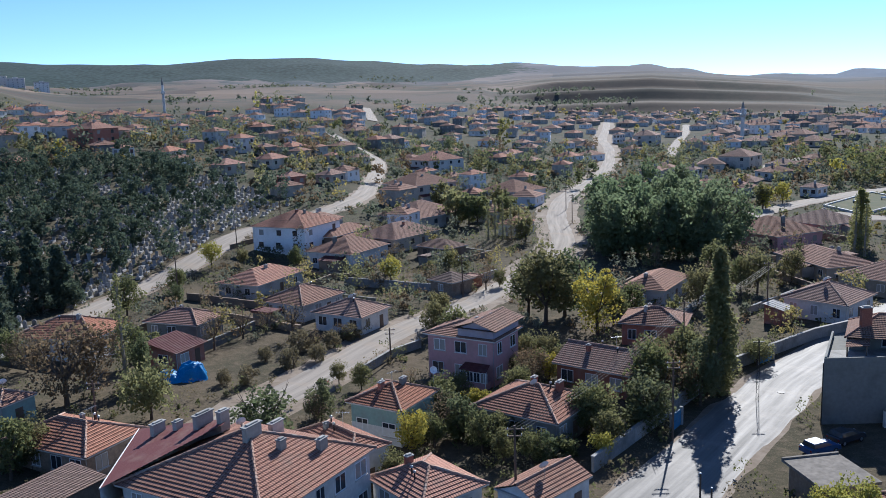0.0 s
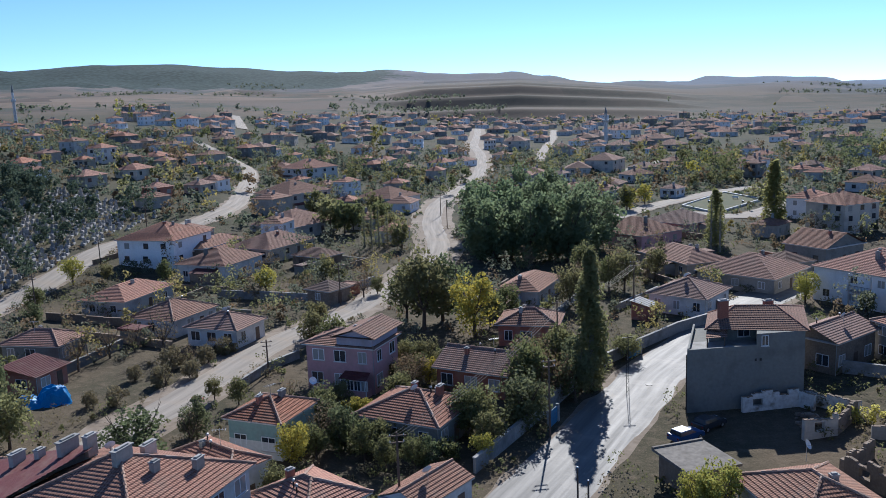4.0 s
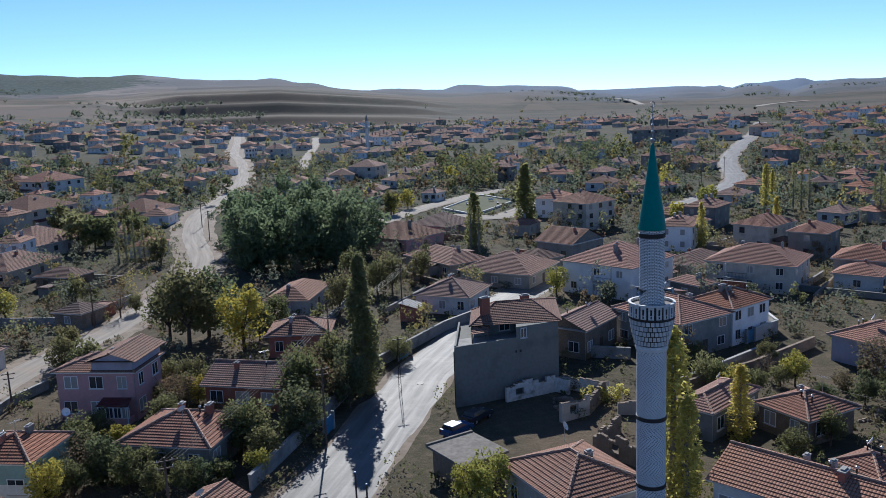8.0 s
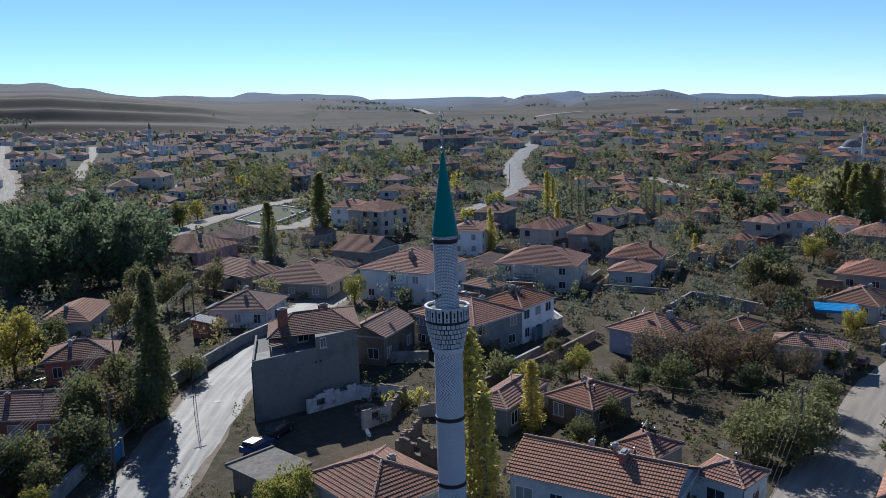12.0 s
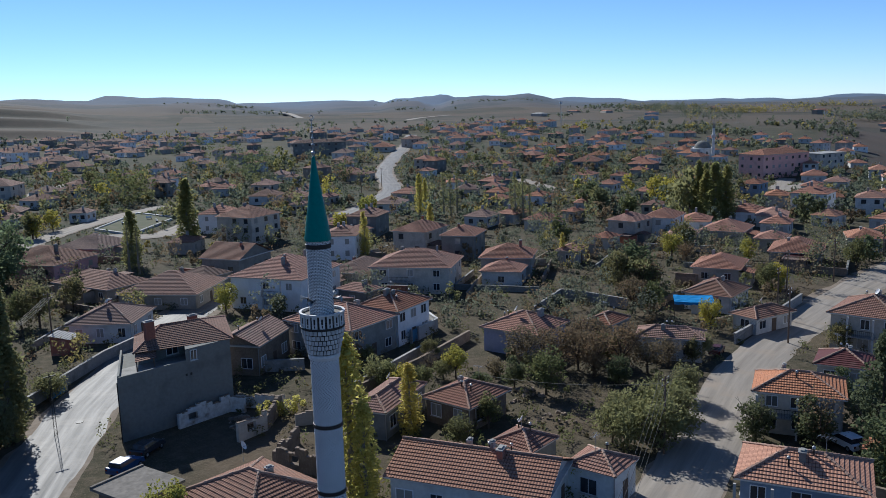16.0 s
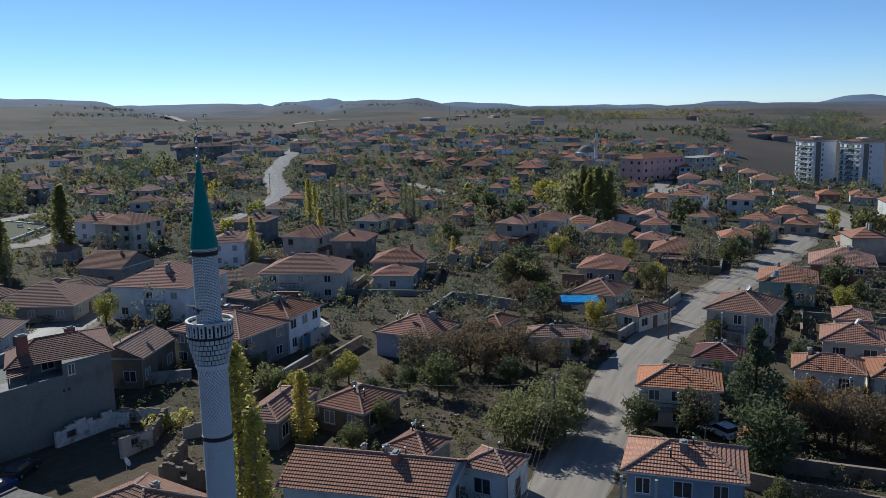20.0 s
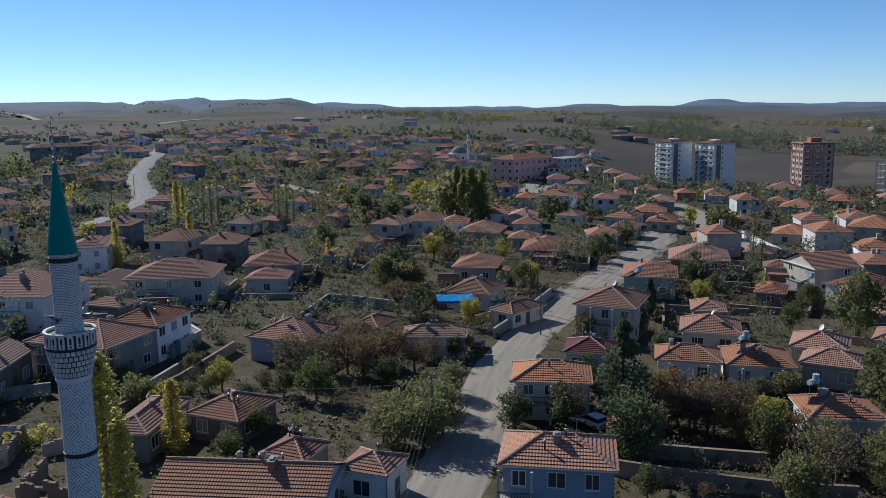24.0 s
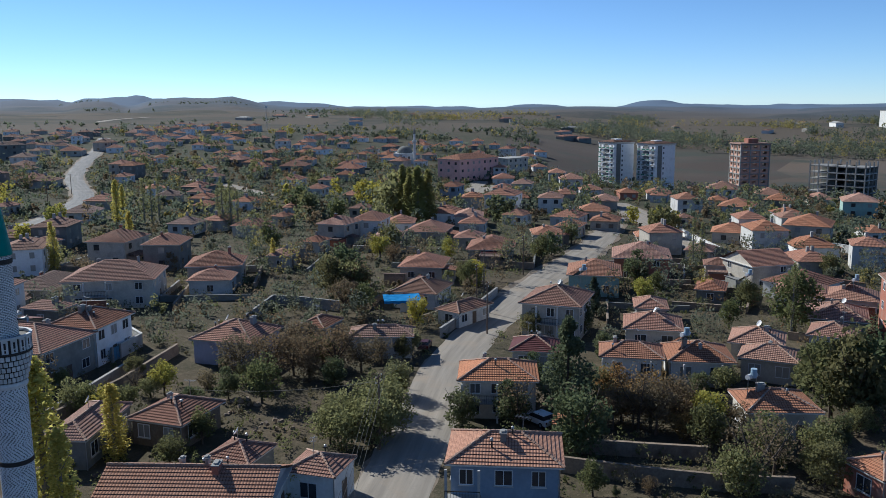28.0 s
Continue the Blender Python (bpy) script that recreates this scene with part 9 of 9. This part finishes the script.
# ---- more houses and greenery between ----
def more_houses():
    """The rest of the village, too far off to tell house from house: walls, roofs and windows joined by material."""
    rnd = random.Random(21)
    walls, roofs, panes = {}, {}, Geo()
    made = 0
    for _ in range(7000):
        az, d = rnd.uniform(-30, 96), math.sqrt(rnd.uniform(200 ** 2, 930 ** 2))
        if az > 55 and d > 700 or az > 74 and d > 380 or az < -12 and d > 700:
            continue
        x, y = d * math.sin(radians(az)), d * math.cos(radians(az))
        if inside(x, y, YARD) or not is_free(x, y, 5.4) or inside(x, y, [(30, 195), (75, 190), (95, 240), (45, 250)]):
            continue
        yaw = radians((60 if az < 20 else 25 if az < 50 else 8) + rnd.uniform(-18, 18))
        w = rnd.uniform(8.5, 12.5) / 2
        p = w * rnd.uniform(0.7, 0.95)
        e = 5.8 if rnd.random() < 0.2 else 3.1
        wall = rnd.choice((WHITE, CREAM, FRESH_WHITE, GREY, WHITE, CREAM, FRESH_WHITE))
        tile = rnd.choice((TILE_RED, TILE_BROWN, TILE_BROWN)) if az < 45 else rnd.choice((TILE_RED, TILE_ORANGE))
        z = ground(x, y)
        ca, sa = math.cos(yaw), math.sin(yaw)

        def at(u, v, h):
            return (x + u * ca - v * sa, y + u * sa + v * ca, z + h)

        g = walls.setdefault(wall.name, (Geo(), wall))[0]
        a, b = w - 0.45, p - 0.45
        ring = [(-a, -b), (a, -b), (a, b), (-a, b)]
        for k in range(4):
            q, r = ring[k], ring[(k + 1) % 4]
            g.quad(at(*q, -1.5), at(*r, -1.5), at(*r, e), at(*q, e))
        g = roofs.setdefault(tile.name, (Geo(), tile))[0]
        top, k = e + 0.42 * p, w - p
        A, B, C, D = at(-w, -p, e), at(w, -p, e), at(w, p, e), at(-w, p, e)
        P, Q = at(-k, 0, top), at(k, 0, top)
        for pl in ((A, B, Q, P), (B, C, Q, Q), (C, D, P, Q), (D, A, P, P)):
            tiled_plane(g, *pl, 1.2, 0.06)
        g.quad(D, C, B, A)
        stacks = walls.setdefault(CONCRETE.name, (Geo(), CONCRETE))[0]
        for _ in range(rnd.randint(1, 2)):
            u, v = rnd.uniform(-0.4, 0.4) * w, rnd.uniform(-0.3, 0.3) * p
            h = top - abs(v) / p * (top - e) - 0.3
            c4 = [(u - 0.3, v - 0.3), (u + 0.3, v - 0.3), (u + 0.3, v + 0.3), (u - 0.3, v + 0.3)]
            for k2 in range(4):
                q, r = c4[k2], c4[(k2 + 1) % 4]
                stacks.quad(at(*q, h), at(*r, h), at(*r, h + 1.4), at(*q, h + 1.4))
            stacks.quad(*[at(*q, h + 1.4) for q in c4])
        for s in range(2 if e > 4 else 1):
            for u in (-0.5, 0.45):
                h = 1.0 + 2.8 * s
                panes.quad(at(u * a - 0.6, -b - 0.03, h), at(u * a + 0.6, -b - 0.03, h), at(u * a + 0.6, -b - 0.03, h + 1.3), at(u * a - 0.6, -b - 0.03, h + 1.3))
                panes.quad(at(-a - 0.03, u * b + 0.5, h), at(-a - 0.03, u * b - 0.5, h), at(-a - 0.03, u * b - 0.5, h + 1.3), at(-a - 0.03, u * b + 0.5, h + 1.3))
        TAKEN.append((x, y, w))
        made += 1
        if made >= 560:
            break
    for _ in range(24):
        # farm sheds and greenhouses out on the plain
        az, d = rnd.uniform(52, 99), rnd.uniform(900, 1600)
        x, y = d * math.sin(radians(az)), d * math.cos(radians(az))
        yaw = radians(rnd.uniform(0, 180))
        w, p, e = rnd.uniform(6, 14), rnd.uniform(4, 6), rnd.uniform(3, 5)
        z, ca, sa = ground(x, y), math.cos(yaw), math.sin(yaw)

        def on(u, v, h):
            return (x + u * ca - v * sa, y + u * sa + v * ca, z + h)

        m = rnd.choice((WHITE, CREAM, GREY))
        g = walls.setdefault(m.name, (Geo(), m))[0]
        ring = [(-w, -p), (w, -p), (w, p), (-w, p)]
        for k in range(4):
            q, r = ring[k], ring[(k + 1) % 4]
            g.quad(on(*q, -2), on(*r, -2), on(*r, e), on(*q, e))
        m = rnd.choice((TILE_BROWN, TILE_RED, CONCRETE))
        g = roofs.setdefault(m.name, (Geo(), m))[0]
        A, B, C, D = on(-w, -p, e), on(w, -p, e), on(w, p, e), on(-w, p, e)
        P, Q = on(-w + p, 0, e + 1.8), on(w - p, 0, e + 1.8)
        for pl in ((A, B, Q, P), (B, C, Q, Q), (C, D, P, Q), (D, A, P, P)):
            tiled_plane(g, *pl, 2.0, 0.05)
    for g, m in walls.values():
        solid("distant_house_walls", g, m, "plain rendered walls of the far village houses", "houses", kind="stuff")
    for g, m in roofs.values():
        solid("distant_house_roofs", g, m, "hipped clay tile roofs of the far village houses", "houses", kind="stuff")
    solid("distant_house_windows", panes, PANE, "small dark windows of the far village houses", "windows", kind="stuff")


more_houses()


def plots():
    """Low walls and lean-to sheds round the nearer houses."""
    rnd = random.Random(12)
    homes = [(x, y, yaw, w, d) for x, y, yaw, w, d in HOMES if 136 < math.hypot(x, y) < 215]
    for x, y, yaw, w, d in homes:
        m = pose(x, y, 0, 0, 0, yaw)
        ex, ey = w / 2 + rnd.uniform(2.5, 5), d / 2 + rnd.uniform(2.5, 5)
        ring = [m @ Vector(p) for p in ((-ex, -ey, 0), (ex, -ey, 0), (ex, ey, 0), (-ex, ey, 0))]
        for k in rnd.sample(range(4), 2):
            p, q = ring[k], ring[(k + 1) % 4]
            if all(is_free(*(p.lerp(q, u)).to_2d(), 0.6) for u in (0, 0.25, 0.5, 0.75, 1)):
                garden_wall([(p.x, p.y), (q.x, q.y)], rnd.uniform(0.9, 1.5), 0.28, rnd.choice((CONCRETE, ADOBE, ADOBE, GREY)), "weathered low wall round a garden plot")
        for _ in range(2):
            s = m @ Vector((rnd.choice((-1, 1)) * (w / 2 + rnd.uniform(2.6, 4.5)), rnd.uniform(-1, 1) * d / 2, 0))
            if is_free(s.x, s.y, 2.4):
                house(s.x, s.y, yaw + rnd.choice((0, 90)), rnd.uniform(3.4, 5.2), rnd.uniform(2.8, 3.6), rnd.uniform(2.0, 2.5), rnd.choice(("shed", "shed", "flat")), rnd.choice((ADOBE, GREY, BRICK)), rnd.choice((TILE_BROWN, TILE_GREY, METAL_ROOF, CONCRETE)), "small rough outbuilding with a sloping roof beside a house", 1, 1, 0, 0.2, blank=True)
                break


plots()


def greenery():
    rnd = random.Random(33)
    kinds = ["broad", "broad", "bare", "brown", "dark", "yellow", "dark", "willow", "broad", "bare", "willow", "dark"]
    near = 0
    rest = {}
    for _ in range(19000):
        az, d = rnd.uniform(-32, 100), math.sqrt(rnd.uniform(82 ** 2, 520 ** 2))
        x, y = d * math.sin(radians(az)), d * math.cos(radians(az))
        if not is_free(x, y, 1.2) or inside(x, y, YARD):
            continue
        if inside(x, y, [(62, 62), (92, 50), (86, 36), (66, 40)]) or inside(x, y, [(34, 64), (64, 62), (74, 92), (72, 106), (56, 106), (38, 95)]) or inside(x, y, [(-55, 75), (-15, 115), (-30, 125), (-60, 100)]):
            continue
        if d > 100 and before_road(x, y):
            continue
        mass = noise.noise((x * 0.028, y * 0.028, 11))
        if d > 120 and mass < rnd.uniform(-0.35, 0.15):
            continue
        k = rnd.choice(kinds)
        h = rnd.uniform(2.4, 4.6) if rnd.random() < (0.72 if d < 118 else 0.45) else rnd.uniform(4.5, 8.5)
        TAKEN.append((x, y, 1.2))
        if d < 118:
            tree(k, x, y, h, rnd.uniform(0.9, 1.3), group="garden trees")
        else:
            far_leaf = {"yellow": LEAF_FAR_GOLD, "brown": LEAF_BROWN, "bare": LEAF_BROWN, "willow": LEAF_OLIVE}.get(k, LEAF_FAR)
            rest.setdefault(far_leaf.name, (far_leaf, []))[1].append((x, y, h * 1.05, h * (0.16 if "poplar" in k else rnd.uniform(0.36, 0.52))))
        near += 1
        if near >= 2500:
            break
    for m, spots in rest.values():
        for part_of, leaf, per in (([q for q in spots if math.hypot(q[0], q[1]) < 240], 0.23, 250), ([q for q in spots if math.hypot(q[0], q[1]) >= 240], 0.5, 80)):
            if part_of:
                clump_field("garden_trees", "scattered garden trees between the further houses", "trees", part_of, m, leaf, per, len(spots))


greenery()


def scrub():
    rnd = random.Random(51)
    sets = {"dry": [], "green": []}
    for _ in range(4600):
        az, d = rnd.uniform(-34, 102), 48 + 150 * rnd.random() ** 1.2
        x, y = d * math.sin(radians(az)), d * math.cos(radians(az))
        if not is_free(x, y, 0.3) or inside(x, y, [(34, 74), (48, 70), (52, 84), (38, 86)]):
            continue
        if inside(x, y, YARD) and rnd.random() < 0.5:
            continue
        wild = noise.noise((x * 0.04, y * 0.04, 9))
        if wild < -0.25:
            continue
        h = rnd.uniform(0.5, 2.4)
        sets["dry" if rnd.random() < 0.55 else "green"].append((x, y, h, h * rnd.uniform(0.45, 0.7)))
    clump_field("dry_scrub", "dry brown scrub and weeds between the gardens", "scrub", sets["dry"], BUSH, 0.12, 56, 1)
    clump_field("green_scrub", "low green hedges, vines and garden shrubs", "scrub", sets["green"], LEAF_GREEN, 0.13, 58, 2)



def low_growth():
    """Hedges, vines and shrubs that fill the gardens further up the village."""
    rnd = random.Random(61)
    sets = {"grey": (LEAF_FAR, []), "dry": (BUSH, []), "green": (LEAF_GREEN, []), "rust": (LEAF_BROWN, [])}
    for _ in range(15000):
        az, d = rnd.uniform(-34, 102), math.sqrt(rnd.uniform(130 ** 2, 480 ** 2))
        x, y = d * math.sin(radians(az)), d * math.cos(radians(az))
        if noise.noise((x * 0.03, y * 0.03, 13)) < rnd.uniform(-0.6, 0.1) or not is_free(x, y, 0.2):
            continue
        h = rnd.uniform(0.8, 2.6) * (0.5 if inside(x, y, YARD) or before_road(x, y) else 1)
        sets[rnd.choice(("grey", "grey", "dry", "green", "grey", "rust"))][1].append((x, y, h, rnd.uniform(0.9, 2.1)))
    for k, (m, spots) in sets.items():
        clump_field("garden_growth", "%s hedges and shrubs in the further gardens" % {"grey": "grey-green", "dry": "dry brown", "green": "green", "rust": "rust-brown"}[k], "shrubs", [q for q in spots if math.hypot(q[0], q[1]) < 250], m, 0.2, 38, 3)
        clump_field("garden_growth", "distant %s hedges and shrubs" % {"grey": "grey-green", "dry": "dry brown", "green": "green", "rust": "rust-brown"}[k], "shrubs", [q for q in spots if math.hypot(q[0], q[1]) >= 250], m, 0.4, 22, 4)


scrub()
low_growth()


def far_woods():
    rnd = random.Random(77)
    groups = {"green": [], "olive": [], "gold": []}
    for _ in range(21000):
        az, d = rnd.uniform(-32, 102) if rnd.random() < 0.6 else rnd.uniform(60, 102), math.sqrt(rnd.uniform(560 ** 2, 1700 ** 2))
        x, y = d * math.sin(radians(az)), d * math.cos(radians(az))
        wood = noise.noise((x * 0.006, y * 0.006, 2)) + 0.5 * noise.noise((x * 0.02, y * 0.02, 6))
        belt = az > 60 and (880 < d < 1380 and wood > max(0.1, 0.42 - (az - 64) * 0.014) or 1500 < d < 1650 and wood > 0.32 or az > 91 and d < 1020 and d > 860)
        town = d < 950 and az < 74 and not (az < -8 and d > 700) and noise.noise((x * 0.014, y * 0.014, 7)) > 0.08
        if not (belt or town) or (d < 950 and not is_free(x, y, 3.5)):
            continue
        h = (rnd.uniform(3, 5) if rnd.random() < 0.7 else rnd.uniform(5, 10)) if town and not belt else rnd.uniform(8, 16)
        k = rnd.random() * 0.7 + 0.9 * max(0, noise.noise((x * 0.005, y * 0.005, 20)))
        groups["green" if k < 0.36 else "olive" if k < 0.62 else "gold"].append((x, y, h, h * rnd.uniform(0.35, 0.6)))
    for k, m in (("green", LEAF_FAR), ("olive", LEAF_FAR), ("gold", LEAF_FAR_GOLD)):
        clump_field("distant_trees", "belts and clumps of distant %s trees" % {"green": "dark green", "olive": "grey-green", "gold": "yellowing"}[k], "trees", groups[k], m, 0.95, 30, len(k))



def hill_trees():
    """Lone trees, hedges and thin woods on the slopes beyond the village."""
    rnd = random.Random(91)
    spots = []
    for _ in range(9000):
        az, d = rnd.uniform(-32, 60), math.sqrt(rnd.uniform(900 ** 2, 2700 ** 2))
        x, y = d * math.sin(radians(az)), d * math.cos(radians(az))
        if noise.noise((x * 0.0035, y * 0.0035, 4)) + 0.4 * noise.noise((x * 0.02, y * 0.02, 8)) < 0.33:
            continue
        if 2 < az < 29 and d > 1500:
            continue
        h = rnd.uniform(4, 8)
        spots.append((x, y, h, h * rnd.uniform(0.45, 0.8)))
    clump_field("hillside_trees", "scattered dark trees and hedges on the far slopes", "trees", spots, LEAF_FAR, 1.7, 14, 6)


far_woods()
hill_trees()
